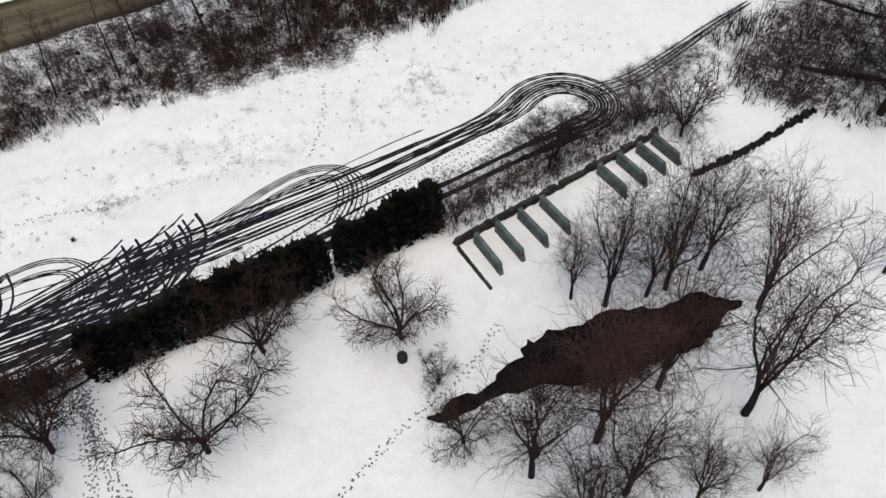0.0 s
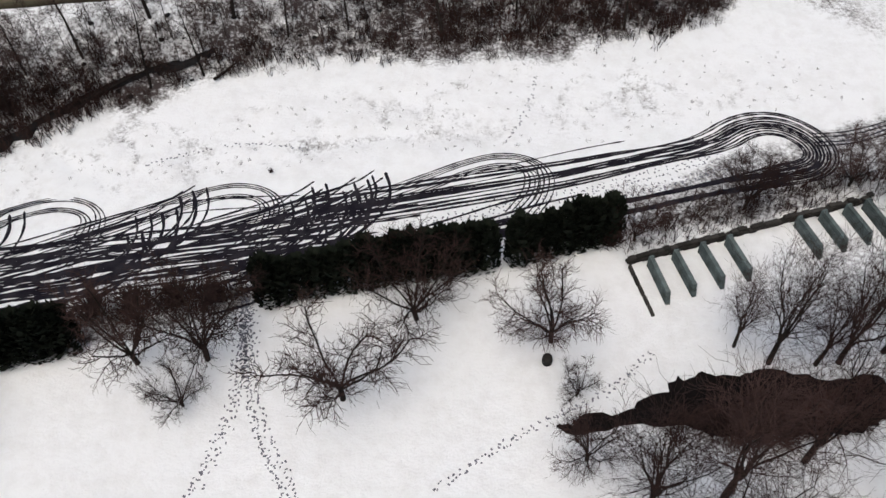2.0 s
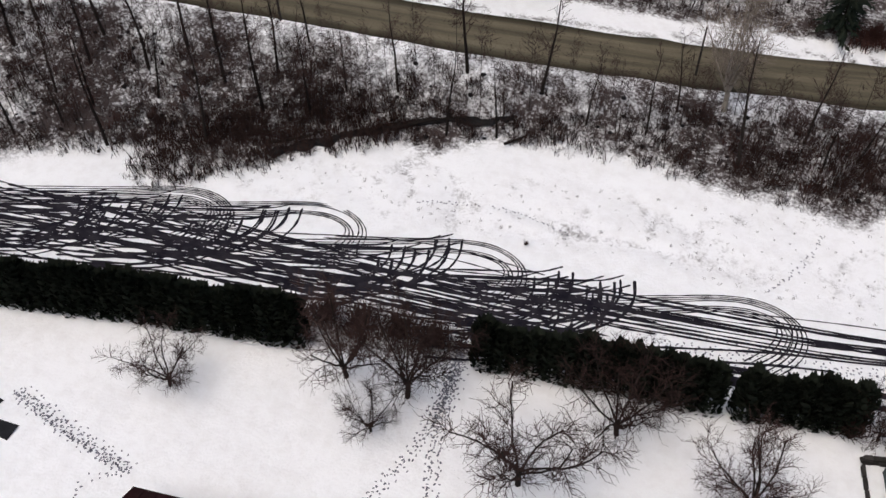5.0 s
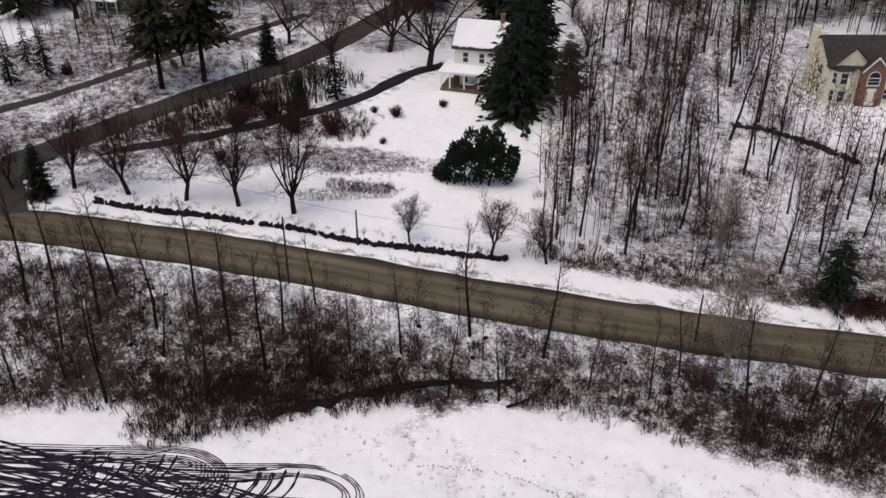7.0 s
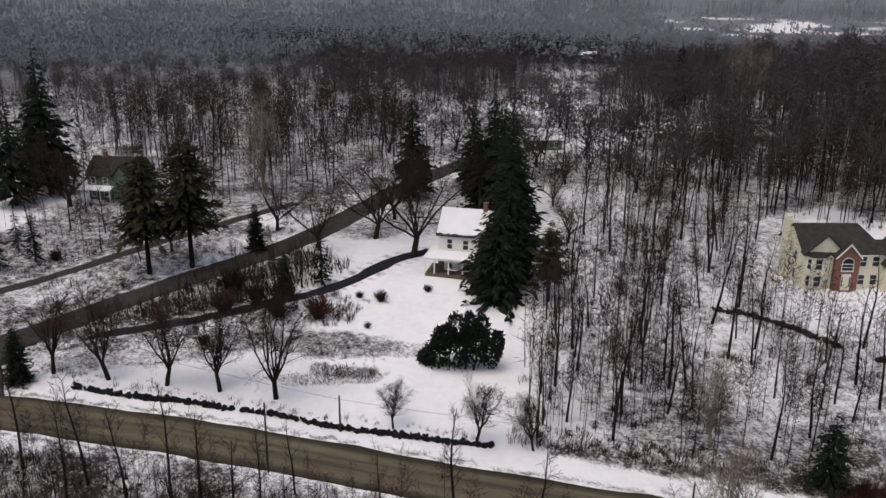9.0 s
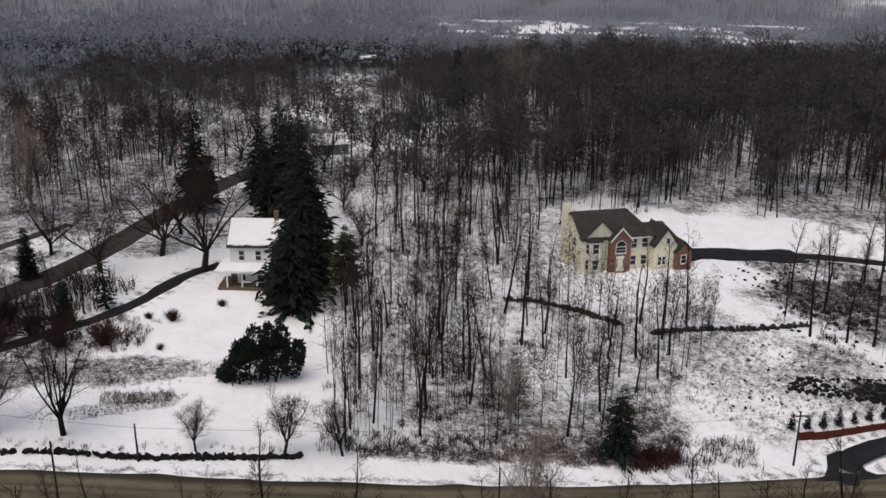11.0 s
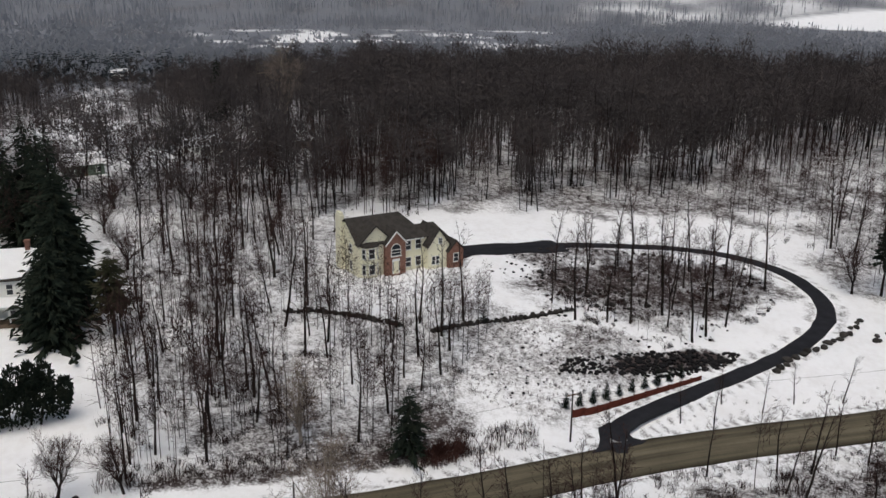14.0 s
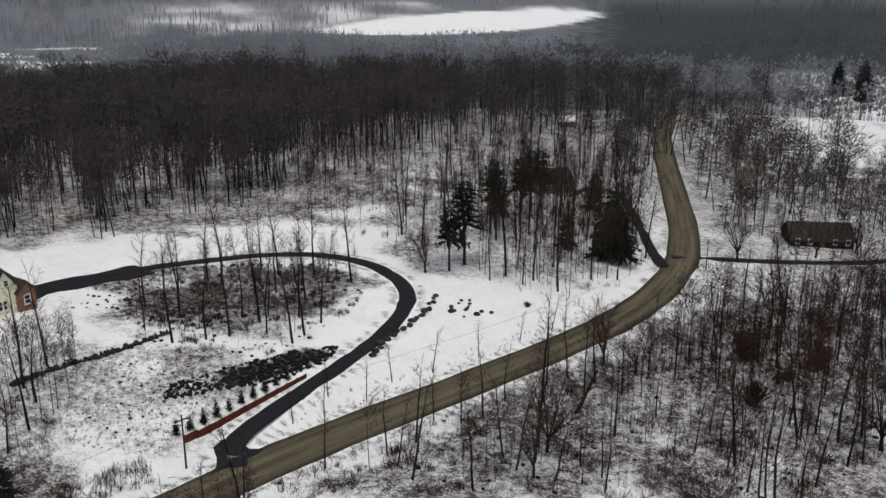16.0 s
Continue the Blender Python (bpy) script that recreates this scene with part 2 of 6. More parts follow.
BARK = material("grey_brown_bark", (0.025, 0.02, 0.018), 0.9, spots=0.3, scale=1.5, per_object=0.35)
TWIG = material("brown_twigs", (0.05, 0.031, 0.028), 0.9, spots=0.25, scale=0.6, bump=0, per_object=0.35)
# Distant woods: the blue-grey haze of distance is mixed into these two colours.
HAZY_TWIG = material("far_haze_grey_woods", (0.225, 0.235, 0.262), 0.95, spots=0.1, scale=0.006, bump=0, other=(0.185, 0.194, 0.218))
HAZY_DARK = material("far_hazy_dark_woods", (0.112, 0.122, 0.135), 0.95, spots=0.12, scale=0.01, bump=0, other=(0.095, 0.104, 0.115))
# Needles across the valley, paled and blued in the colour for haze.
HAZY_NEEDLES = material("far_hazy_conifers", (0.045, 0.054, 0.06), 0.95, spots=0.2, scale=0.01, bump=0)
FOREST = material("grey_brown_forest", (0.068, 0.058, 0.057), 0.95, spots=0.3, scale=0.03, bump=0, other=(0.052, 0.047, 0.048))
RED_TWIG = material("reddish_twigs", (0.06, 0.03, 0.026), 0.9, spots=0.25, scale=0.6, bump=0, per_object=0.3)
PALE_BARK = material("pale_sycamore_bark", (0.32, 0.28, 0.24), 0.9, spots=0.3, scale=1.5)
NEEDLES = material("dark_needles", (0.013, 0.019, 0.015), 0.8, spots=0.35, scale=1.2, bump=0, other=(0.022, 0.025, 0.017), per_object=0.3)
OLIVE = material("olive_needles", (0.034, 0.038, 0.021), 0.8, spots=0.35, scale=1.2, bump=0, other=(0.05, 0.044, 0.03), per_object=0.3)
HEDGE = material("hedge_foliage", (0.010, 0.0135, 0.010), 0.85, spots=0.35, scale=1.5, bump=0, other=(0.02, 0.022, 0.016), per_object=0.3)
CREAM = material("cream_siding", (0.76, 0.73, 0.56), 0.7, spots=0.06, scale=0.4, bump=0.1)
WHITE = material("white_paint", (0.78, 0.78, 0.75), 0.6, spots=0.08, scale=0.5, bump=0.1)
GREEN_SIDING = material("grey_green_siding", (0.13, 0.17, 0.135), 0.75, spots=0.12, scale=0.4, bump=0.1)
ROOF_DARK = material("dark_shingles", (0.055, 0.05, 0.046), 0.9, spots=0.3, scale=1.2)
ROOF_SNOW = material("roof_snow", (0.82, 0.82, 0.84), 0.7, spots=0.08, scale=0.5, other=(0.6, 0.6, 0.6))
BRICK = material("red_brick", (0.20, 0.105, 0.08), 0.9, spots=0.25, scale=2.5, other=(0.25, 0.15, 0.115))
STONE = material("dark_fieldstone", (0.05, 0.046, 0.043), 0.9, spots=0.5, scale=1.2, per_object=0.3)
BLOCK = material("weathered_grey_green_block", (0.125, 0.155, 0.16), 0.9, spots=0.5, scale=0.9, other=(0.06, 0.07, 0.068), per_object=0.15)
BLACK_STONE = material("wet_black_rubble", (0.02, 0.019, 0.02), 0.85, spots=0.5, scale=1.2)
RUST = material("rusty_red_fence", (0.12, 0.036, 0.026), 0.85, spots=0.3, scale=1.0)
TIN = material("maroon_metal_roof", (0.032, 0.013, 0.014), 0.55, metal=0.2, spots=0.3, scale=1.2)
WOOD = material("weathered_wood", (0.16, 0.12, 0.09), 0.9, spots=0.3, scale=1.0)
RED_WOOD = material("barn_red_wood", (0.15, 0.05, 0.035), 0.85, spots=0.25, scale=1.0)
WATER = material("black_pond_water", (0.010, 0.008, 0.008), 0.22, spots=0.2, scale=0.5, bump=0.05)
GLASS = material("dark_window_glass", (0.02, 0.024, 0.03), 0.1, spots=0.1, scale=1.0, bump=0)


def part(name, bm, mat, parent=None, label="", smooth=False):
    """A bmesh as one mesh object, under a thing or a part."""
    me = bpy.data.meshes.new(name)
    bm.to_mesh(me)
    bm.free()
    return finish(name, me, mat, parent, label, smooth)


def finish(name, me, mat, parent=None, label="", smooth=False):
    me.materials.append(mat)
    if smooth:
        me.polygons.foreach_set("use_smooth", [True] * len(me.polygons))
    ob = new(name, me)
    ob.parent = parent
    return tagged(ob, label) if label else ob


def raw(name, verts, faces, mat, parent=None, label="", smooth=False):
    me = bpy.data.meshes.new(name)
    me.from_pydata([tuple(v) for v in verts], [], [tuple(f) for f in faces])
    me.update()
    return finish(name, me, mat, parent, label, smooth)


def thing(name, m, label, category, group="", kind=""):
    ob = new(name)
    ob.matrix_world = m
    return tagged(ob, label, category, group, kind)


def box(bm, x0, x1, y0, y1, z0, z1, bevel=0.0):
    made = bmesh.ops.create_cube(bm, size=1.0, matrix=Matrix.LocRotScale(((x0 + x1) / 2, (y0 + y1) / 2, (z0 + z1) / 2), None, (x1 - x0, y1 - y0, z1 - z0)))
    if bevel:
        edges = list({e for v in made["verts"] for e in v.link_edges})
        bmesh.ops.bevel(bm, geom=edges, offset=bevel, segments=1, affect="EDGES")
    return bm


def boxes(*spans, bevel=0.0):
    bm = bmesh.new()
    for s in spans:
        box(bm, *s, bevel=bevel)
    return bm


def prism(bm, outline, y0, y1):
    """An outline in x and z, drawn out from y0 to y1."""
    a = [bm.verts.new((x, y0, z)) for x, z in outline]
    b = [bm.verts.new((x, y1, z)) for x, z in outline]
    n = len(outline)
    bm.faces.new(a)
    bm.faces.new(b[::-1])
    for i in range(n):
        bm.faces.new((a[i], b[i], b[(i + 1) % n], a[(i + 1) % n]))
    bmesh.ops.recalc_face_normals(bm, faces=bm.faces)
    return bm

# ---- ground ----
# Where stems, leaves and grass show through the snow: ellipses (x, y, half length, half width, turn, amount).
COVER = [(-52, 60, 58, 8.5, 16, 0.58), (5, 77, 38, 9, 21, 0.56), (75, 92, 52, 17, 10, 0.5), (120, 88, 60, 36, 20, 0.5),
         (-14, 116, 25, 25, 10, 0.32), (8, 122, 20, 18, 0, 0.34), (-28, 165, 36, 40, 0, 0.34), (45, 150, 31, 17, 12, 0.62), (34, 163, 16, 6, 15, 0.5), (62, 157, 12, 7, -20, 0.62), (43, 124.4, 12, 2.8, 16, 0.85), (30, 124, 14, 9, 20, 0.4), (22, 116, 13, 11, 0, 0.3), (14, 128, 14, 12, 0, 0.36),
         (-85, 90, 26, 9, 50, 0.42), (-66, 98, 13, 5, 20, 0.45), (-125, 110, 30, 60, 0, 0.5), (40, 215, 130, 32, 0, 0.5), (-60, 225, 140, 48, 0, 0.48),
         (120, 178, 38, 50, -45, 0.38), (190, 120, 60, 50, 0, 0.36), (29, 55, 19, 4.5, 22, 0.5), (58, 58, 16, 10, 30, 0.55), (170, 210, 60, 40, 0, 0.36),
         (-130, 165, 52, 45, 0, 0.5), (-85, 165, 25, 35, 0, 0.44), (-8, 103, 24, 9, 17, 0.5), (-12, 95, 26, 2.6, 17, 0.6), (21, 30, 9, 3, 0, 0.5), (-25, 38.5, 9, 2.2, 16, 0.5), (-95, 100, 10, 30, -15, 0.55), (-47, 57.5, 16, 4.2, 40, 0.62)]


POND = [(6.0, 29.2), (6.6, 29.8), (8.4, 30.2), (11.5, 30.4), (12.6, 32.1), (15.1, 32.7), (16.6, 33.6), (18.1, 33.9), (20.2, 33.7), (22.4, 34.4), (25.5, 33.7), (28.7, 34.0), (30.6, 34.1), (30.9, 33.3), (33.6, 32.0), (31.8, 31.1), (29.4, 29.9), (27.3, 29.3), (25.0, 28.5), (22.0, 28.9), (19.6, 28.3), (17.8, 28.6), (16.8, 29.2), (14.0, 29.6), (11.3, 29.4), (7.9, 28.6)]


def inside(x, y, poly):
    hit = False
    for (ax, ay), (bx, by) in zip(poly, poly[1:] + poly[:1]):
        if (ay > y) != (by > y) and x < (bx - ax) * (y - ay) / (by - ay) + ax:
            hit = not hit
    return hit


def build_ground():
    fine = np.arange(-75, 112, 0.6)
    around = np.concatenate([fine, np.arange(112, 285, 4.0)])
    out = np.concatenate([np.arange(2.0, 18, 2.0), np.arange(18, 60, 0.75), np.arange(60, 260, 1.2), np.geomspace(260, 700, 36), np.arange(712, 1500, 12.0), np.geomspace(1515, 4600, 30)])
    a, r = np.meshgrid(np.radians(around), out)
    x, y = -r * np.sin(a), r * np.cos(a)
    z = land(x, y)
    rough = np.array([noise.noise((float(u) * 0.11, float(v) * 0.11, 0.0)) for u, v in zip(x.ravel(), y.ravel())]).reshape(x.shape)
    clear = np.full(x.shape, 1e9)
    for line, half in LINES:
        clear = np.minimum(clear, near_line(x, y, line)[0] - half)
    z = z + 0.35 * rough * np.clip((clear - 1) / 5, 0, 1) * np.clip((r - np.interp(np.degrees(a), BEARINGS, FIELD_END)) / 6, 0, 1) * np.clip(r / 300, 0.6, 4)
    # old wheel swirls and drifts under the field's snow
    ring = np.zeros(x.shape)
    swirl = np.random.default_rng(303)
    for _ in range(46):
        cx = swirl.uniform(-48, 36)
        cy, rad = 58.5 + .2 * cx + swirl.uniform(-4.5, 5.0), swirl.uniform(2.2, 6.0)
        d = np.hypot((x - cx) / 1.5, y - cy)
        ring += np.exp(-((d - rad) / .45) ** 2) * ((x - cx) * swirl.normal() + (y - cy) * swirl.normal() > 0)
    drift = np.array([noise.noise((float(u) * 0.22, float(v) * 0.4, 7.0)) for u, v in zip(x.ravel(), y.ravel())]).reshape(x.shape)
    inner = np.clip((np.interp(np.degrees(a), BEARINGS, FIELD_END) - r) / 4, 0, 1) * np.clip((y - 56 - .2 * x) / 3, 0, 1) * np.clip((r - 57) / 2, 0, 1) * np.clip((62 - np.abs(x + 5)) / 8, 0, 1)
    z = z + inner * (.22 * drift - .2 * np.clip(ring, 0, 1.5))
    # swirl and drift shading tinted in through the cover, along with poking grass
    cover = 0.02 + inner * (.2 * np.clip(ring, 0, 1) + .12 * np.clip(drift, 0, 1))
    deg = np.degrees(a)
    edge = np.interp(deg, BEARINGS, FIELD_END)
    for i, (cx, cy, lx, ly, turn, amount) in enumerate(COVER):
        c, s = math.cos(radians(turn)), math.sin(radians(turn))
        u, v = (x - cx) * c + (y - cy) * s, -(x - cx) * s + (y - cy) * c
        if i < 3:
            amount = amount * np.clip((r - edge + 1.5 + 3 * rough) / 2.5, 0, 1)
        cover = np.maximum(cover, amount * np.clip((0.97 + 0.3 * rough - np.hypot(u / lx, v / ly)) * 3.5, 0, 1))
    cover = np.maximum(cover, np.interp(r, [200, 240, 300, 500], [0.05, 0.36, 0.46, 0.65])) + 0.13 * rough * (cover > 0.2)
    deg = np.degrees(a)
    fe, rn = np.interp(deg, BEARINGS, FIELD_END), np.interp(deg, BEARINGS, ROAD_NEAR)
    band = np.clip((r - fe + 1.5) / 3.5, 0, 1) * np.clip((rn - 1.0 - r) / 2.5, 0, 1) * np.clip((deg + 15) / 8, 0, 1) * (deg < 90)
    cover = np.maximum(cover, band * (0.5 + 0.4 * rough))
    east = np.clip((-46 - deg + 6 * rough) / 8, 0, 1) * np.clip((r - 300) / 60, 0, 1) * np.clip((950 - r) / 100, 0, 1)
    cover = cover + (np.clip(0.36 + 0.6 * rough, 0, 1) - cover) * east
    u, v = (x - 755) * 0.977 - (y - 1238) * 0.21, (x - 755) * 0.21 + (y - 1238) * 0.977
    field = np.clip((1.04 - np.hypot(u / 225, (v + 45) / 85) - 0.08 * rough) * 9, 0, 1)
    cover = cover * (1 - field)
    patch = np.array([noise.noise((float(p) * 0.014, float(q) * 0.014, 3.0)) for p, q in zip(x.ravel(), y.ravel())]).reshape(x.shape)
    glade = (r > 850) & (r < 1180) & (np.degrees(a) > -10) & (np.degrees(a) < 12) & (patch > 0.05)
    cover = np.where(glade, 0.2, cover)
    light = np.clip((patch + 0.02) / 0.2, 0, 0.95) * np.clip((r - 700) / 60, 0, 1) * np.clip((1200 - r) / 60, 0, 1) * np.clip((np.degrees(a) + 12) / 3, 0, 1) * np.clip((13 - np.degrees(a)) / 3, 0, 1)
    slope = np.clip((-10 - np.degrees(a)) / 3, 0, 1) * np.clip((np.degrees(a) + 32) / 3, 0, 1) * np.clip((r - 1290) / 60, 0, 1) * np.clip((1620 - r) / 60, 0, 1) * np.clip(.75 + patch, 0, 1)
    cover = cover * (1 - .7 * slope)
    # woods: share of that haze tone, growing with distance, less in clearings
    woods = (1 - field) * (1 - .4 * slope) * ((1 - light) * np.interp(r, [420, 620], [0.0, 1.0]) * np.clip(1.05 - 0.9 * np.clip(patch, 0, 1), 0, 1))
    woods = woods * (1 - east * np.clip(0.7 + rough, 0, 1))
    for cx, cy, lx, ly, turn in ((-108, 300, 30, 48, 20), (-75, 228, 20, 15, 0), (-128, 395, 12, 24, 17), (-165, 520, 20, 40, 17), (-60, 246, 22, 9, 10), (-20, 205, 12, 6, 0), (345, 232, 55, 40, 20), (480, 320, 60, 18, 36)):
        c, q = math.cos(radians(turn)), math.sin(radians(turn))
        u, v = (x - cx) * c + (y - cy) * q, -(x - cx) * q + (y - cy) * c
        bare = np.clip((1.05 + .35 * rough - np.hypot(u / lx, v / ly)) * 3, 0, 1)
        cover, woods = cover * (1 - .42 * bare), woods * (1 - .8 * bare)
    cover = np.where((clear > 0) & (clear < 1.0), 0.4, cover)
    rows, cols = x.shape
    idx = np.arange(rows * cols).reshape(rows, cols)
    nxt = np.roll(idx, -1, axis=1)
    quads = np.stack([idx[:-1], nxt[:-1], nxt[1:], idx[1:]], -1).reshape(-1, 4)
    centre = rows * cols
    verts = np.vstack([np.stack([x, y, z], -1).reshape(-1, 3), [[0, 0, 0]]])
    faces = [tuple(q) for q in quads.tolist()] + [(centre, int(nxt[0, j]), int(idx[0, j])) for j in range(cols)]
    ob = raw("ground", verts.tolist(), faces, SNOW, smooth=True)
    att = ob.data.attributes.new("cover", "FLOAT", "POINT")
    att.data.foreach_set("value", np.append(cover.ravel(), 0.1).astype(np.float32))
    deg = (np.degrees(a) + 180) % 360 - 180
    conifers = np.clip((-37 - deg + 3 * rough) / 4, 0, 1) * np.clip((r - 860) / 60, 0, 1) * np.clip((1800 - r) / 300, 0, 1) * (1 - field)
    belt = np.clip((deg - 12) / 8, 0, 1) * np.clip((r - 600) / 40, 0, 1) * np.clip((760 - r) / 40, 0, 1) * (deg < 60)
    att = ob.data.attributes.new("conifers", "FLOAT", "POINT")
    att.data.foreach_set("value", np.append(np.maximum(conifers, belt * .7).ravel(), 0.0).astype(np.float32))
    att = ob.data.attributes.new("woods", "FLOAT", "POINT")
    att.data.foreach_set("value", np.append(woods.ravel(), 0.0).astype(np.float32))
    return tagged(ob, "snow-covered rolling ground with leaf litter showing through", "ground", kind="structure")


build_ground()


def strip(name, line, half, mat, label, lift=0.07, wobble=0.15, kind="structure", category="road", thick=0.0):
    """A paved strip along a line, with slightly uneven edges and its own thickness."""
    p = np.array(line)
    d = np.gradient(p[:, :2], axis=0)
    d /= np.linalg.norm(d, axis=1)[:, None]
    side = np.stack([-d[:, 1], d[:, 0]], 1)
    rng = np.random.default_rng(len(name))
    verts, faces, lane = [], [], []
    along = np.concatenate([[0], np.cumsum(np.hypot(*np.diff(p[:, :2], axis=0).T))])
    for i in range(len(p)):
        l, r = half + rng.normal(0, wobble), half + rng.normal(0, wobble)
        for off, z in ((l + 0.25, -0.12), (l, lift), (0.0, lift + 0.05), (-r, lift), (-r - 0.25, -0.12)):
            verts.append((*(p[i, :2] + side[i] * off), p[i, 2] + z))
            lane.append((off, along[i], 0.0))
    for i in range(len(p) - 1):
        for j in range(4):
            a = 5 * i + j
            faces.append((a, a + 1, a + 6, a + 5))
    ob = raw(name, verts, faces, mat)
    ob.data.attributes.new("lane", "FLOAT_VECTOR", "POINT").data.foreach_set("vector", np.array(lane, np.float32).ravel())
    return tagged(ob, label, category, kind=kind)


strip("road", ROAD, 3.9, ASPHALT, "two-lane asphalt road, wet and stained with salt")
strip("side_road", SIDE_ROAD, 3.0, SIDE_ASPHALT, "narrow dark side road between snowy verges", lift=0.05)
strip("driveway", DRIVEWAY, 1.45, DARK_ASPHALT, "curving black asphalt driveway cleared of snow", lift=0.15, wobble=0.08)
strip("parking_area", on_land([(10.5, 159.8), (14, 161.5), (20, 164.3), (27, 166.6), (33, 168.6)])[::2], 3.4, DARK_ASPHALT, "black asphalt parking area beside the cream house", lift=0.11, wobble=0.4)
strip("driveway", HOUSE_DRIVE, 1.3, DARK_ASPHALT, "narrow dark asphalt drive up to the white farmhouse", lift=0.08)
strip("driveway", EAST_DRIVE, 1.5, DARK_ASPHALT, "short dark drive across the snow from the road bend", lift=0.09)



strip("driveway", LOOP_DRIVE, 1.15, DARK_ASPHALT, "narrow dark drive curving from the road bend into the pines", lift=0.08)
strip("ditch", on_land([(-47.3, 54.4), (-43.4, 58.5), (-39.2, 62.4), (-36.3, 64.6), (-33.3, 66.3), (-28.4, 68.2), (-26.4, 69.6)]), .5, BLACK_STONE, "dark wet ditch along the foot of the brushy bank", lift=0.12, wobble=0.32, category="ditch")
strip("lane", UPPER_LANE, 1.3, SIDE_ASPHALT, "narrow dark lane along the slope above the side road", lift=0.06)


def pond():
    p = np.array(POND + POND[:1])
    for _ in range(2):
        q = np.empty((2 * len(p) - 2, 2))
        q[0::2], q[1::2] = 0.75 * p[:-1] + 0.25 * p[1:], 0.25 * p[:-1] + 0.75 * p[1:]
        p = q
    rng = np.random.default_rng(14)
    wide = rng.normal(0, 0.18, (len(p) // 3 + 2, 2))
    p = p + rng.normal(0, 0.12, p.shape) + np.repeat(wide, 3, axis=0)[:len(p)]
    n = len(p)
    c = p.mean(0)
    verts = [(*v, 0.03) for v in p] + [(*(c + (v - c) * 1.03), -0.05) for v in p]
    ob = raw("pond_water", verts, [tuple(range(n))] + [(i, n + i, n + (i + 1) % n, (i + 1) % n) for i in range(n)], WATER)
    return tagged(ob, "still black water of a narrow pond between snowy banks", "water", kind="structure")


pond()

# ---- trees ----
def limb(segs, rng, p, d, length, r0, r1, steps, wander, rise):
    """A wandering limb; adds tapered pieces and returns the points and directions along it."""
    out, q, d = [], Vector(p), Vector(d).normalized()
    for i in range(steps):
        d = (d + Vector(rng.normal(0, wander, 3)) + Vector((0, 0, rise))).normalized()
        e = q + d * (length / steps)
        ra, rb = r0 + (r1 - r0) * i / steps, r0 + (r1 - r0) * (i + 1) / steps
        segs.append((q.copy(), e.copy(), ra, rb))
        q = e
        out.append((q.copy(), d.copy(), rb))
    return out


def sideways(rng, d, angle):
    """A direction that leaves d by about that many degrees."""
    a = Vector(rng.normal(0, 1, 3)).cross(d)
    if a.length < 1e-3:
        a = Vector((1, 0, 0))
    return Matrix.Rotation(radians(angle + rng.normal(0, 8)), 3, a.normalized()) @ d


def tubes(segs, sides, thin=0.035, flat=0.0):
    """Tapered pieces as tubes; those thinner than `flat` become single ribbons."""
    verts, faces = [], []
    for a, b, ra, rb in segs:
        n = sides if ra > thin else 3
        d = (b - a)
        u = d.orthogonal().normalized()
        v = d.cross(u).normalized()
        base = len(verts)
        if ra < flat:
            t = 2.4 * base
            w = u * math.cos(t) + v * math.sin(t)
            verts.extend([a - w * ra * 1.35, a + w * ra * 1.35, b + w * rb * 1.35, b - w * rb * 1.35])
            faces.append((base, base + 1, base + 2, base + 3))
            continue
        for q, r in ((a, ra), (b + d * 0.03, rb)):
            for k in range(n):
                t = 2 * math.pi * k / n
                verts.append(q + (u * math.cos(t) + v * math.sin(t)) * r)
        for k in range(n):
            faces.append((base + k, base + (k + 1) % n, base + n + (k + 1) % n, base + n + k))
    return verts, faces


def spreading_tree(rng, height, spread, trunk=0.2, detail=2, rise=.05):
    """Trunk pieces and branch pieces of a broad, low-branching bare tree."""
    wood, fine = [], []
    r0 = trunk
    base = limb(wood, rng, (0, 0, -0.15), (rng.normal(0, .08), rng.normal(0, .08), 1), height * rng.uniform(.16, .24), r0, r0 * .8, 2, .05, .1)
    top, up, r = base[-1]
    limbs = rng.integers(7, 10)
    for i in range(limbs):
        a = 2 * math.pi * (i + rng.uniform(-.3, .3)) / limbs
        tilt = rng.uniform(.45, 1.1)
        d = Vector((math.cos(a) * tilt * spread, math.sin(a) * tilt * spread, 1))
        main = limb(wood, rng, top - up * rng.uniform(0, .3), d, height * rng.uniform(.58, .82), r * .48, .03, 6, .12, rise)
        for j, (p, dd, rr) in enumerate(main):
            for _ in range(2 if j > 1 else 1):
                sub = limb(fine, rng, p, sideways(rng, dd, 48), height * rng.uniform(.16, .29) * (1 - j * .07), max(.02, rr * .55), .011, 4, .24, .1)
                for p2, d2, r2 in sub:
                    for _ in range(detail + 1):
                        tw = limb(fine, rng, p2, sideways(rng, d2, 45), height * rng.uniform(.06, .13), .012, .008, 2, .2, .08)
                        if detail > 1:
                            for p3, d3, r3 in tw:
                                limb(fine, rng, p3, sideways(rng, d3, 42), height * rng.uniform(.04, .08), .008, .005, 1, .1, .05)
    return wood, fine


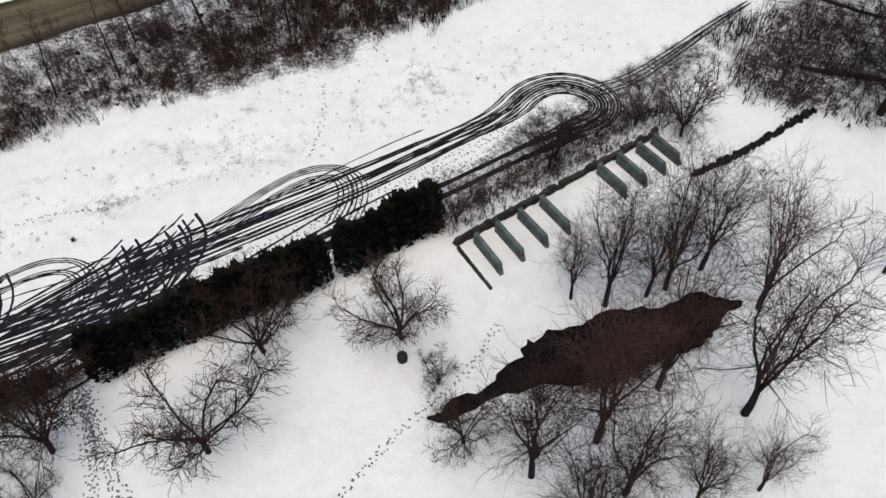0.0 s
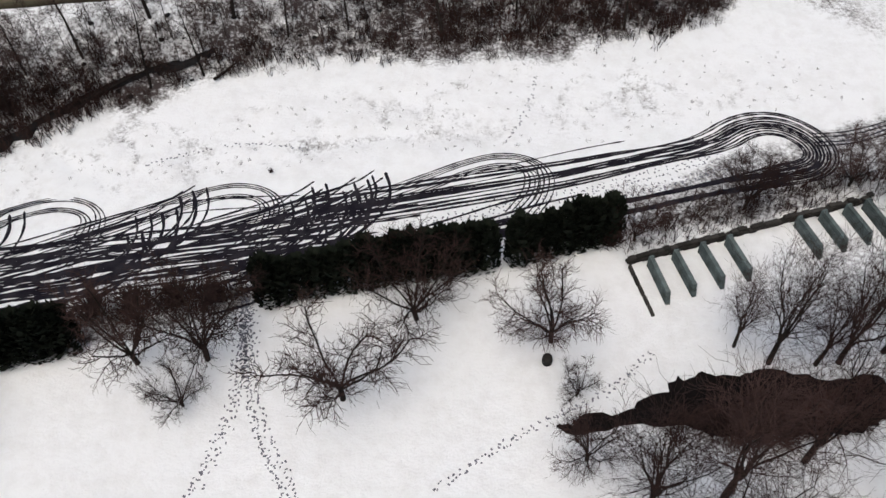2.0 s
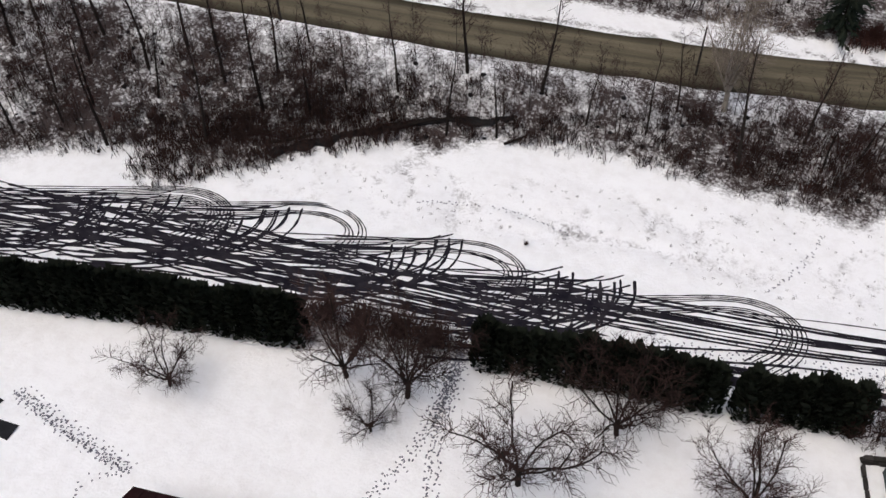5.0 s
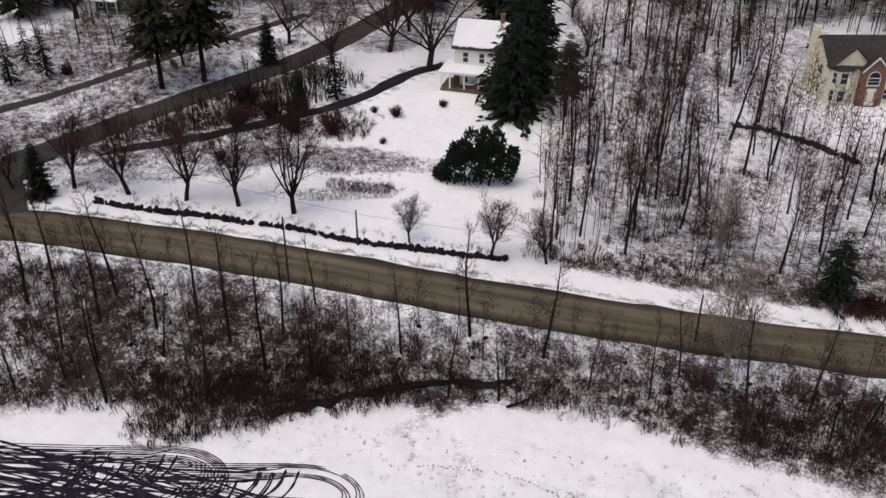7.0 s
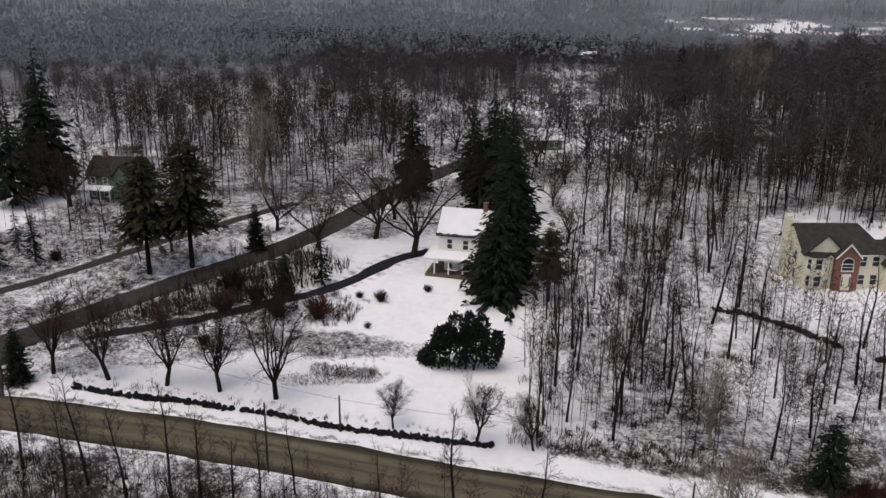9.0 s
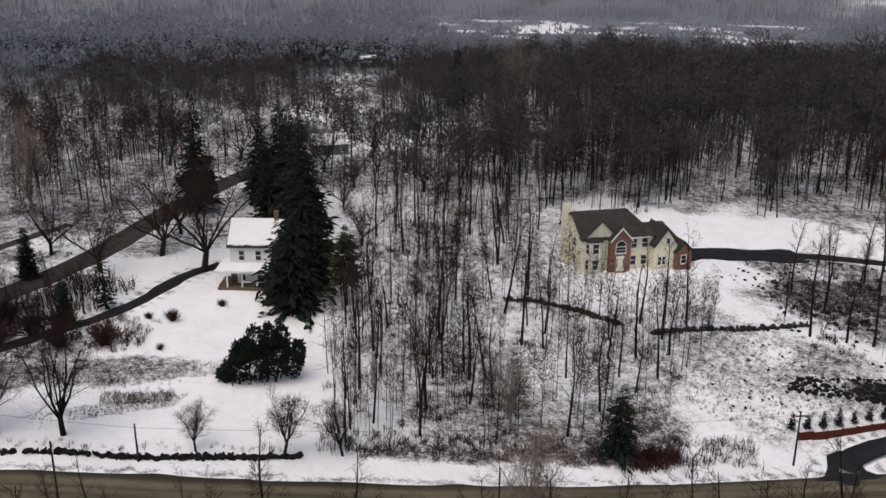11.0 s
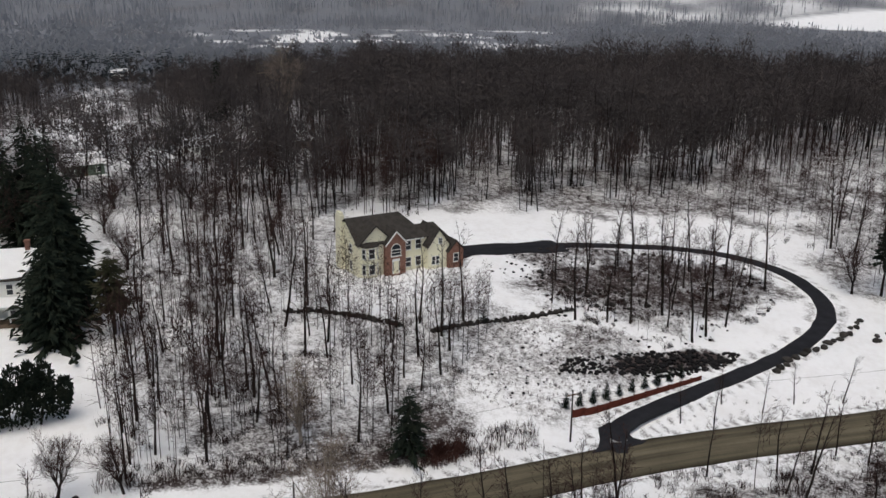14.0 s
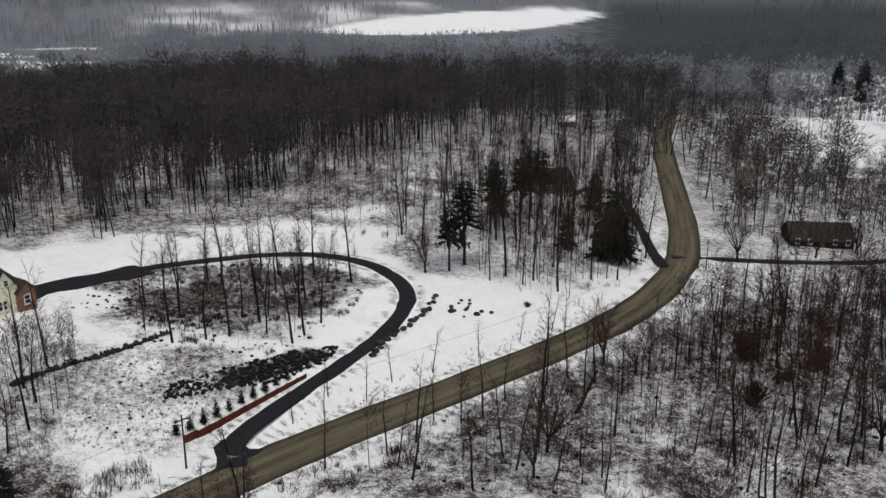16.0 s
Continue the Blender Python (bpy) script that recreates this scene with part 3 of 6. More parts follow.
def tall_tree(rng, height, trunk=0.17, branches=13, first=.38, wide=.2, twig=.022, kids=2):
    """A tall, narrow woodland tree with a high crown."""
    wood, fine = [], []
    stem = limb(wood, rng, (0, 0, -0.3), (rng.normal(0, .04), rng.normal(0, .04), 1), height, trunk, .03, 9, .055, .05)
    for i in range(branches):
        f = first + (1 - first) * (i + rng.uniform(0, 1)) / branches
        k = min(int(f * 9), 8)
        p, d, r = stem[k]
        a = rng.uniform(0, 2 * math.pi)
        out = Vector((math.cos(a), math.sin(a), rng.uniform(.6, 1.6)))
        length = height * wide * (1.15 - .6 * f) * rng.uniform(.7, 1.3)
        main = limb(fine, rng, p - d * rng.uniform(0, height / 9), out, length, max(twig * 1.3, r * .45), twig * .7, 3, .13, .12)
        for p2, d2, r2 in main:
            for _ in range(kids):
                sub = limb(fine, rng, p2, sideways(rng, d2, 42), length * rng.uniform(.3, .5), twig * .75, twig * .4, 2, .15, .08)
                if kids > 1:
                    limb(fine, rng, sub[0][0], sideways(rng, sub[0][1], 40), length * .22, twig * .5, twig * .35, 1, .1, .05)
    return wood, fine


def shrub_stems(rng, height, stems=12, twig=.014):
    fine = []
    for _ in range(stems):
        a = rng.uniform(0, 2 * math.pi)
        lean = rng.uniform(.15, .8)
        main = limb(fine, rng, (rng.normal(0, .15) * height * .4, rng.normal(0, .15) * height * .4, -.1), (math.cos(a) * lean, math.sin(a) * lean, 1), height * rng.uniform(.6, 1.05), twig * 1.4, twig * .6, 3, .18, .02)
        for p, d, r in main[:-1]:
            limb(fine, rng, p, sideways(rng, d, 45), height * rng.uniform(.2, .4), twig * .8, twig * .5, 1, .1, .05)
    return fine


def needle_sprays(rng, height, radius, start, whorl, per, droop, taper=1.0, open_top=0.0):
    """Sprays of needles in whorls round a stem: narrow pointed blades with smaller side blades."""
    verts, faces = [], []

    def blade(p, d, length, width):
        side = d.cross(Vector((0, 0, 1)))
        side = side.normalized() if side.length > 1e-3 else Vector((1, 0, 0))
        side = (side + Vector((0, 0, rng.normal(0, .35)))).normalized()
        base = len(verts)
        sag = Vector((0, 0, -length * droop * .35))
        mid = p + d * length * .5
        verts.extend([p, mid + side * width + sag * .4, p + d * length + sag, mid - side * width + sag * .4, mid + Vector((0, 0, width * .5))])
        faces.extend([(base, base + 1, base + 4), (base + 1, base + 2, base + 4), (base + 2, base + 3, base + 4), (base + 3, base, base + 4)])

    z = start
    while z < height - .15:
        f = (z - start) / (height - start)
        reach = radius * ((1 - f) ** taper) * rng.uniform(.62, 1.2) + .15
        if open_top and rng.uniform() < open_top:
            z += whorl
            continue
        for k in range(per):
            a = 2 * math.pi * (k + rng.uniform(-.4, .4)) / per
            d = Vector((math.cos(a), math.sin(a), rng.uniform(-.25, .12) - droop * .3)).normalized()
            length = reach * rng.uniform(.55, 1.15)
            p = Vector((0, 0, z + rng.uniform(-.2, .2)))
            blade(p, d, length, length * .12)
            for _ in range(5):
                q = p + d * length * rng.uniform(.25, .95)
                blade(q, sideways(rng, d, 38), length * rng.uniform(.2, .38), length * rng.uniform(.05, .09))
        z += whorl * rng.uniform(.8, 1.2)
    return verts, faces


def clump_crown(rng, centres, count, size):
    """Foliage as many small tilted blades spread through ellipsoids (centre, radii)."""
    verts, faces = [], []
    for c, rad in centres:
        for _ in range(count):
            u = Vector(rng.normal(0, 1, 3)).normalized()
            s = rng.uniform(.35, 1.0) ** .5 * rng.uniform(.85, 1.1)
            p = Vector(c) + Vector((u.x * rad[0] * s, u.y * rad[1] * s, u.z * rad[2] * s))
            d = (u + Vector(rng.normal(0, .6, 3))).normalized()
            w = d.orthogonal().normalized() * size * rng.uniform(.25, .5)
            base = len(verts)
            verts.extend([p - w, p + d * size * rng.uniform(.6, 1.4), p + w, p + d.cross(w) * .8])
            faces.extend([(base, base + 1, base + 2), (base, base + 3, base + 1), (base + 3, base + 2, base + 1)])
    return verts, faces


def at(x, y, turn=0.0, size=1.0, sink=0.0):
    return pose(x, y, ground_z(x, y) - sink, 0, 0, turn) @ Matrix.Scale(size, 4)


def place(ob, x, y, turn=0.0, size=1.0, sink=0.0):
    """Moves a thing, made at the origin, to its place on the land."""
    ob.matrix_basis = at(x, y, turn, size, sink)
    return ob


def twin(ob, x, y, turn=0.0, size=1.0, label=""):
    c = copy_thing(ob, pose(0, 0, 0))
    c.matrix_basis = at(x, y, turn, size)
    return tagged(c, label) if label else c


def bare_tree(pieces, label, group="", bark=None, twigs=None, name="bare_tree"):
    wood, fine = pieces
    ob = thing(name, Matrix(), label, "tree", group)
    raw("trunk", *tubes(wood, 6), bark or BARK, ob, smooth=True)
    raw("crown", *tubes(fine, 4, flat=.02), twigs or TWIG, ob)
    return ob


def scatter(seed, poly, count, apart):
    """Random places inside a plan outline, no two nearer than `apart`, none on a road."""
    rng = np.random.default_rng(seed)
    xs, ys = [p[0] for p in poly], [p[1] for p in poly]
    found = []
    tries = np.column_stack([rng.uniform(min(xs), max(xs), count * 12), rng.uniform(min(ys), max(ys), count * 12)])
    free = np.all([near_line(tries[:, 0], tries[:, 1], line)[0] > half + 0.8 for line, half in LINES], axis=0)
    for x, y in tries[free].tolist():
        if inside(x, y, poly) and all((x - a) ** 2 + (y - b) ** 2 > apart * apart for a, b in found):
            found.append((x, y))
            if len(found) == count:
                break
    return found


# ---- the field below the road: tyre tracks, hedge, walls, barn ----
def smooth_path(points, times=3):
    p = np.array(points, float)
    for _ in range(times):
        q = np.empty((2 * len(p) - 2, 2))
        q[0::2], q[1::2] = 0.75 * p[:-1] + 0.25 * p[1:], 0.25 * p[:-1] + 0.75 * p[1:]
        p = np.vstack([p[:1], q, p[-1:]])
    return p


class Ruts:
    """The wheel marks that a small vehicle pressed into the snow, pair by pair."""

    def __init__(self, owner):
        self.owner = owner
        self.rng = np.random.default_rng(5)

    def rut(self, path, width, verts, faces):
        d = np.gradient(path, axis=0)
        d /= np.linalg.norm(d, axis=1)[:, None] + 1e-9
        side = np.stack([-d[:, 1], d[:, 0]], 1)
        base, z = len(verts), 0.03 + self.rng.uniform(0, 0.03)
        for i, (p, s) in enumerate(zip(path, side)):
            w = width * self.rng.uniform(0.55, 1.3) / 2
            if i in (0, len(path) - 1):
                w *= 0.3
            for k, lift in ((w, -0.02), (w * 0.6, 0.0), (-w * 0.6, 0.0), (-w, -0.02)):
                verts.append((*(p + s * k), z + lift))
            if i:
                for k in range(3):
                    a = base + 4 * (i - 1) + k
                    faces.append((a, a + 1, a + 5, a + 4))

    def pair(self, points, gauge=1.25, width=0.2, times=3):
        path = smooth_path(points, times)
        d = np.gradient(path, axis=0)
        d /= np.linalg.norm(d, axis=1)[:, None] + 1e-9
        side = np.stack([-d[:, 1], d[:, 0]], 1)
        verts, faces = [], []
        for k in (-0.5, 0.5):
            self.rut(path + side * k * gauge, width, verts, faces)
        raw("wheel_track", verts, faces, SLUSH, self.owner)


def tyre_tracks():
    owner = thing("tyre_tracks", Matrix(), "tangle of dark looping tyre tracks pressed into snow", "tyre tracks")
    ruts = Ruts(owner)
    rng = ruts.rng
    axis, across, start = np.array([0.977, 0.213]), np.array([-0.213, 0.977]), np.array([-27.5, 44.6])

    def lane(s, n):
        return tuple(start + axis * s + across * n)

    # long runs up and down the lane
    for _ in range(19):
        a = rng.uniform(-52, -25) if rng.uniform() < 0.75 else rng.uniform(-25, 0)
        b = rng.uniform(12, 24) if rng.uniform() < 0.6 else rng.uniform(24, 46)
        n0, f1, f2, ph = rng.uniform(-3.6, 3.6), rng.uniform(.05, .12), rng.uniform(.15, .25), rng.uniform(0, 6)
        pts = []
        for s in np.arange(a, b, 3.0):
            slim = np.interp(s, [-52, -20, 5, 20, 46], [0.9, 1.0, 0.85, 0.7, 0.5])
            n = n0 * slim + 1.2 * math.sin(f1 * s + ph) + 0.35 * math.sin(f2 * s + 2 * ph)
            pts.append(lane(s, n + np.interp(s, [-52, -10, 20, 46], [-0.6, 0.3, 0, 1.2])))
        ruts.pair(pts, width=rng.uniform(.13, .27), times=2)
    for _ in range(9):
        a, b, n0, ph = rng.uniform(-54, -40), rng.uniform(-14, 4), rng.uniform(-3.4, 3.0), rng.uniform(0, 6)
        ruts.pair([lane(s, n0 + 1.0 * math.sin(.11 * s + ph) - .4) for s in np.arange(a, b, 3.0)], width=rng.uniform(.15, .3), times=2)
    # turns: up to a point, then back down towards the hedge
    for tx, ty, many in ((-40.4, 48.9, 6), (-24.7, 51.9, 5), (-8.7, 53.9, 5), (-14.0, 52.5, 3), (-52.0, 45.4, 5), (-58, 42.8, 3)):
        for i in range(many):
            ox, oy = tx + rng.normal(0, 0.9) * (i > 0) - i * 1.3, ty - i * rng.uniform(.6, 1.3)
            ruts.pair([(ox - 10, oy - 5.2), (ox - 5, oy - 3.0), (ox - 1.6, oy - 1.6), (ox, oy)], width=.2, times=2)
            ruts.pair([(ox, oy), (ox + .7, oy - 2), (ox + .3, oy - 4.2), (ox - 1.8, oy - 6.6), (ox - 5.0, oy - 8.6), (ox - 9, oy - 10)], width=rng.uniform(.2, .3), times=2)
    # small turning loops on the far side of the lane
    for cx, cy, n in ((6.3, 54.2, 4), (-33.0, 48.4, 3), (-45.5, 44.8, 5), (-17.5, 50.2, 3)):
        for i in range(n):
            k = 1 - 0.13 * i
            ruts.pair([(cx - 22, cy - 6.2 - i * .4), (cx - 12, cy - 1.6 - i * .3), (cx - 6, cy + 1.5 * k), (cx - 2.5, cy + 1.9 * k), (cx + .2 * k - i * .4, cy + .3), (cx + .2 - i * .5, cy - 2.4), (cx - 1.6 - i * .5, cy - 5.0)], width=.13)
    # the wide loop round the end of the lane
    for i in range(7):
        k = 1.03 - 0.07 * i + rng.normal(0, .02)
        loop = [(20.5, 58.0), (24.5, 61.2), (28.5, 61.6), (31.6, 59.4), (32.6, 56.6), (31.0, 54.4), (27.0, 53.5)]
        loop = [(27.5 + (x - 27.5) * k, 57 + (y - 57) * k) for x, y in loop]
        n = rng.uniform(-1.6, 1.6)
        ruts.pair([(-14, 49.5 + n), (-4, 51.6 + n), (8, 54.2 + n * .8), (15, 56.2 + n * .5)] + loop + [(20, 52.2 + n * .12), (12.4, 50.1 + n * .15), (2, 47.6 + n * .2), (-8, 45.6 + n * .3)], width=.19, times=3)
    # two worn ruts along the hedge, and the way out over the field
    for _ in range(3):
        ruts.pair([(-16, 44.0), (2, 48.0), (12.5, 50.0), (20, 52.3), (27.5, 54.0)], gauge=1.1, width=.42)
    for n in (-.5, .6):
        ruts.pair([(31, 58.5 + n), (35, 58.8 + n), (40, 61 + n * .8), (46.5, 64.2 + n * .5), (52, 66.6)], gauge=.45, width=.17)
    return owner


tyre_tracks()


def footprints():
    rng = np.random.default_rng(8)
    verts, faces = [], []
    walks = [([(-18.7, 40.3), (-17.3, 35.6), (-16.5, 31.7), (-15.1, 28.0), (-13.2, 25.0), (-11.6, 21.9), (-10, 17)], 5, .35),
             ([(-18.4, 39.7), (-17.9, 32.1), (-18.4, 28.3), (-19.6, 24.2), (-21.0, 21.6), (-21.8, 18.3)], 4, .5),
             ([(-2.4, 24.5), (2.2, 28.0), (6.4, 30.4), (10.8, 32.7), (13.8, 35.8)], 2, .3), ([(-18.9, 42), (-18.2, 37), (-17.8, 34)], 9, .6),
             ([(-6, 47), (4, 49.5), (14, 52.5), (22, 55.5)], 7, .9), ([(3, 58), (5, 62), (6, 67)], 1, .1), ([(32, 58), (38, 60), (46, 64), (51, 66.3)], 7, .5), ([(-30, 55), (-22, 58), (-15, 57)], 1, .3), ([(-49, 21.2), (-44, 20.2), (-40, 19.8), (-36.5, 19.5)], 9, .4), ([(-37, 18.8), (-39, 17.5), (-38.2, 15.5)], 1, .1)]
    for pts, many, loose in walks:
        p = smooth_path(pts, 2)
        seg = np.hypot(*np.diff(p, axis=0).T)
        along = np.concatenate([[0], np.cumsum(seg)])
        for m in range(round(many * 1.5)):
            off = rng.normal(0, loose, 2)
            for i, s in enumerate(np.arange(0, along[-1], .62)):
                x, y = np.interp(s, along, p[:, 0]) + off[0] + rng.normal(0, .12), np.interp(s, along, p[:, 1]) + off[1] + rng.normal(0, .12)
                a, w, l = rng.uniform(0, 3.1), rng.uniform(.05, .09), rng.uniform(.08, .15)
                base = len(verts)
                for k in range(6):
                    t = k * math.pi / 3
                    u, v = l * math.cos(t), w * math.sin(t)
                    verts.append((x + u * math.cos(a) - v * math.sin(a), y + u * math.sin(a) + v * math.cos(a), .025))
                faces.append(tuple(range(base, base + 6)))
    ob = raw("footprints", verts, faces, FOOT_SHADE)
    return tagged(ob, "trodden footprint trails across the snow", "footprints", kind="stuff")


footprints()


def hedge_shrub(seed):
    """One tall clipped evergreen of the hedge: a stem under dense upright sprays."""
    rng = np.random.default_rng(seed)
    ob = thing("arborvitae", Matrix(), "tall dark green arborvitae in a dense hedge row", "hedge shrub", "hedge along the tyre lane")
    stem = []
    limb(stem, rng, (0, 0, -.1), (0, 0, 1), 4.6, .09, .03, 4, .03, .1)
    raw("trunk", *tubes(stem, 6), BARK, ob)
    verts, faces = [], []
    for _ in range(900):
        z = rng.uniform(.1, 5.2)
        a = rng.uniform(0, 2 * math.pi)
        r = (1.02 if z < 3.2 else 1.02 * (1 - ((z - 3.2) / 2.3) ** 2.6)) * rng.uniform(.55, 1.08)
        p = Vector((math.cos(a) * r, math.sin(a) * r, z))
        d = Vector((math.cos(a) * .45, math.sin(a) * .45, 1)) + Vector(rng.normal(0, .25, 3))
        w = Vector((-math.sin(a), math.cos(a), rng.normal(0, .3))) * rng.uniform(.09, .2)
        h = rng.uniform(.25, .55)
        base = len(verts)
        verts.extend([p - w, p + d * h * .45 - w * 1.2, p + d * h, p + d * h * .45 + w * 1.2, p + w])
        faces.extend([(base, base + 1, base + 4), (base + 1, base + 3, base + 4), (base + 1, base + 2, base + 3)])
    raw("foliage", verts, faces, HEDGE, ob)
    return ob


shrubs = [hedge_shrub(s) for s in (1, 2, 3)]
rng = np.random.default_rng(3)
spots = []
for (ax, ay), (bx, by) in (((-74, 22.5), (-42.6, 32.4)), ((-41.4, 32.6), (-31.5, 35.3)), ((-16.4, 40.0), (-8.6, 41.9)), ((-7.4, 42.2), (1.0, 43.8)), ((3.7, 44.4), (11.3, 46.8))):
    length = math.hypot(bx - ax, by - ay)
    n = round(length / 1.25)
    spots += [(ax + (bx - ax) * i / n, ay + (by - ay) * i / n) for i in range(n + 1)]
for i, (x, y) in enumerate(spots):
    size, turn = rng.uniform(.92, 1.1), rng.uniform(0, 360)
    if i < 3:
        place(shrubs[i], x, y, turn, size)
    else:
        twin(shrubs[i % 3], x, y, turn, size)


def bin_walls():
    """Low block walls that stand out from a retaining wall, like stalls."""
    back = thing("retaining_wall", Matrix(), "long low retaining wall of dark stained blocks", "wall", kind="structure")
    rng = np.random.default_rng(11)
    (ax, ay), (bx, by) = (12.8, 44.2), (34.3, 51.3)
    length, turn = math.hypot(bx - ax, by - ay), math.degrees(math.atan2(by - ay, bx - ax))
    back.matrix_world = pose(ax, ay, 0, 0, 0, turn)
    me = {}
    for course in range(3):
        x, i = -.2 * (course % 2), 0
        while x < length:
            w = .62
            key = i % 3
            if key not in me:
                bm = bmesh.new()
                box(bm, 0, .60, -.2, .2, 0, .27, bevel=.02)
                for v in bm.verts:
                    v.co += Vector(rng.normal(0, .012, 3))
                mesh = bpy.data.meshes.new("block")
                bm.to_mesh(mesh)
                bm.free()
                mesh.materials.append(STONE)
                me[key] = mesh
            if course == 2 and rng.uniform() < .35:
                x, i = x + w, i + 1
                continue
            ob = new("block", me[key])
            ob.parent = back
            ob.location = (x, rng.normal(0, .06), -.04 + course * .27 + rng.normal(0, .02))
            x, i = x + w, i + 1
    fin_mesh = []
    ends = [((14.5, 44.1), (15.6, 40.1)), ((16.6, 44.8), (17.8, 40.9)), ((18.9, 45.6), (20.2, 41.7)), ((21.2, 46.4), (22.5, 42.5)),
            ((27.4, 48.5), (28.7, 44.9)), ((29.6, 49.2), (30.9, 45.6)), ((31.8, 49.9), (33.1, 46.4)), ((33.6, 50.5), (34.8, 47.1))]
    for i, ((fx, fy), (nx, ny)) in enumerate(ends):
        wall = thing("stall_wall", Matrix(), "weathered grey-green board wall of an open storage stall", "wall", "row of stall walls")
        run = math.hypot(nx - fx, ny - fy)
        wall.matrix_world = pose(fx, fy, 0, 0, 0, math.degrees(math.atan2(ny - fy, nx - fx)))
        for k in range(5):
            bm = bmesh.new()
            top = 1.35 - .04 * k
            box(bm, 0, run - .09 * k, -.19, .19, k * .27 - .05, k * .27 + .2, bevel=.03)
            part("board", bm, BLOCK, wall)
        for px, high in ((.1, 1.36), (run - .55, 1.2)):
            part("post", boxes((px, px + .16, -.22, .22, -.1, high), bevel=.02), BLOCK, wall)
    side = thing("low_side_wall", pose(12.9, 43.8, 0, 0, 0, -75), "low broken side wall of black timbers", "wall")
    for k in range(5):
        part("timber", boxes((k * 1.02, k * 1.02 + .95, -.15 + .03 * k, .12 + .03 * k, -.05, .35 - .04 * k), bevel=.03), STONE, side)


bin_walls()


def stones_along(name, points, label, height=.6, step=.55, width=.45, group="", mat=None):
    """A dry stone wall: separate rough stones in two courses."""
    p = smooth_path(points, 2)
    along = np.concatenate([[0], np.cumsum(np.hypot(*np.diff(p, axis=0).T))])
    rng = np.random.default_rng(len(points) + int(along[-1]))
    x0, y0 = p[0]
    wall = thing(name, pose(x0, y0, 0), label, "wall", group)
    count, meshes = 0, []
    for k in range(4):
        bm = bmesh.new()
        bmesh.ops.create_icosphere(bm, subdivisions=1, radius=.5)
        for v in bm.verts:
            v.co *= rng.uniform(.75, 1.1)
        me = bpy.data.meshes.new("stone")
        bm.to_mesh(me)
        bm.free()
        me.materials.append(mat or STONE)
        meshes.append(me)
    for s in np.arange(0, along[-1], step):
        x, y = np.interp(s, along, p[:, 0]), np.interp(s, along, p[:, 1])
        g = ground_z(x, y)
        for course in range(2):
            if count >= 290 or (course and rng.uniform() < .3):
                continue
            ob = new("stone", meshes[count % 4])
            ob.parent = wall
            k = height * (.62 if course else .75)
            ob.matrix_basis = pose(x - x0 + rng.normal(0, .1), y - y0 + rng.normal(0, .1), g + height * (.25 + .45 * course), rng.uniform(0, 90), 0, rng.uniform(0, 360)) @ Matrix.Diagonal((step * rng.uniform(1.7, 2.9), width * 1.25, k * rng.uniform(.8, 1.1), 1))
            count += 1
    return wall


stones_along("ditch_wall", [(35.6, 45.6), (40, 46.6), (45, 48.2), (50, 49.9)], "low dark stone wall beside the ditch in the snow", .42, .3, .8, mat=BLACK_STONE)


def barn():
    m = pose(-31.9, 11.2, 0, 0, 0, 12.0)
    ob = thing("barn", m, "small red wooden barn with maroon metal roof, one slope snowy", "barn")
    bm = bmesh.new()
    prism(bm, [(0, -.1), (6.4, -.1), (6.4, 2.7), (3.2, 4.5), (0, 2.7)], 0, 10.6)
    bmesh.ops.transform(bm, matrix=Matrix(((0, 1, 0, 0), (1, 0, 0, 0), (0, 0, 1, 0), (0, 0, 0, 1))), verts=bm.verts)
    bmesh.ops.recalc_face_normals(bm, faces=bm.faces)
    walls = part("wall", bm, RED_WOOD, ob)
    rise = math.hypot(3.6, 2.03)
    for name, y0, sign, mat in (("roof", 6.75, -1, TIN), ("roof", -.35, 1, TIN)):
        tilt = math.degrees(math.atan2(2.03, 3.6)) * sign
        slope = part(name, boxes((-.35, 10.95, 0 if sign > 0 else -rise, rise if sign > 0 else 0, 0, .09)), mat, ob)
        slope.matrix_basis = pose(0, y0, 2.58, tilt, 0, 0)
        for k in range(13):
            rib = part("rib", boxes((-.3 + k * .93, -.24 + k * .93, .05 if sign > 0 else -rise + .05, rise - .05 if sign > 0 else -.05, .09, .14)), mat, slope)
        if sign > 0:
            rng = np.random.default_rng(4)
            for k in range(11):
                for j in range(4):
                    if rng.uniform() < 1.05 - .45 * (k > 8 and j < 2):
                        u = .12 + k * .93
                        v = .2 + j * .9
                        part("snow_patch", boxes((u, u + .929, v, v + .899, .085, .155 + .004 * ((k + j) % 2) + rng.uniform(0, .002))), ROOF_SNOW, slope, "thin patch of roof snow" if k + j == 0 else "")
    part("door", boxes((10.6, 10.66, 2.2, 4.2, 0, 2.2)), WOOD, ob)
    part("ridge_cap", boxes((-.36, 10.96, 3.08, 3.32, 4.58, 4.68)), TIN, ob)
    return ob


barn()


# Loose sticks standing in for an unidentified dark strip beside the barn.
def stick_heap():
    rng = np.random.default_rng(21)
    segs = []
    for _ in range(260):
        a = rng.uniform(0, 6.3)
        r = rng.uniform(0, 1) ** .5
        limb(segs, rng, (math.cos(a) * r * .7, math.sin(a) * r * 1.7, rng.uniform(0, .5) * (1.2 - r)), rng.normal(0, 1, 3) * (1, 1, .25), rng.uniform(.5, 1.1), .035, .015, 2, .1, 0)
    ob = raw("stick_heap", *tubes(segs, 4), WOOD)
    ob.matrix_basis = pose(-20.6, 16.6, 0.05, 0, 0, 12)
    return tagged(ob, "low brown heap of sticks against the barn's end", "brush pile")


stick_heap()


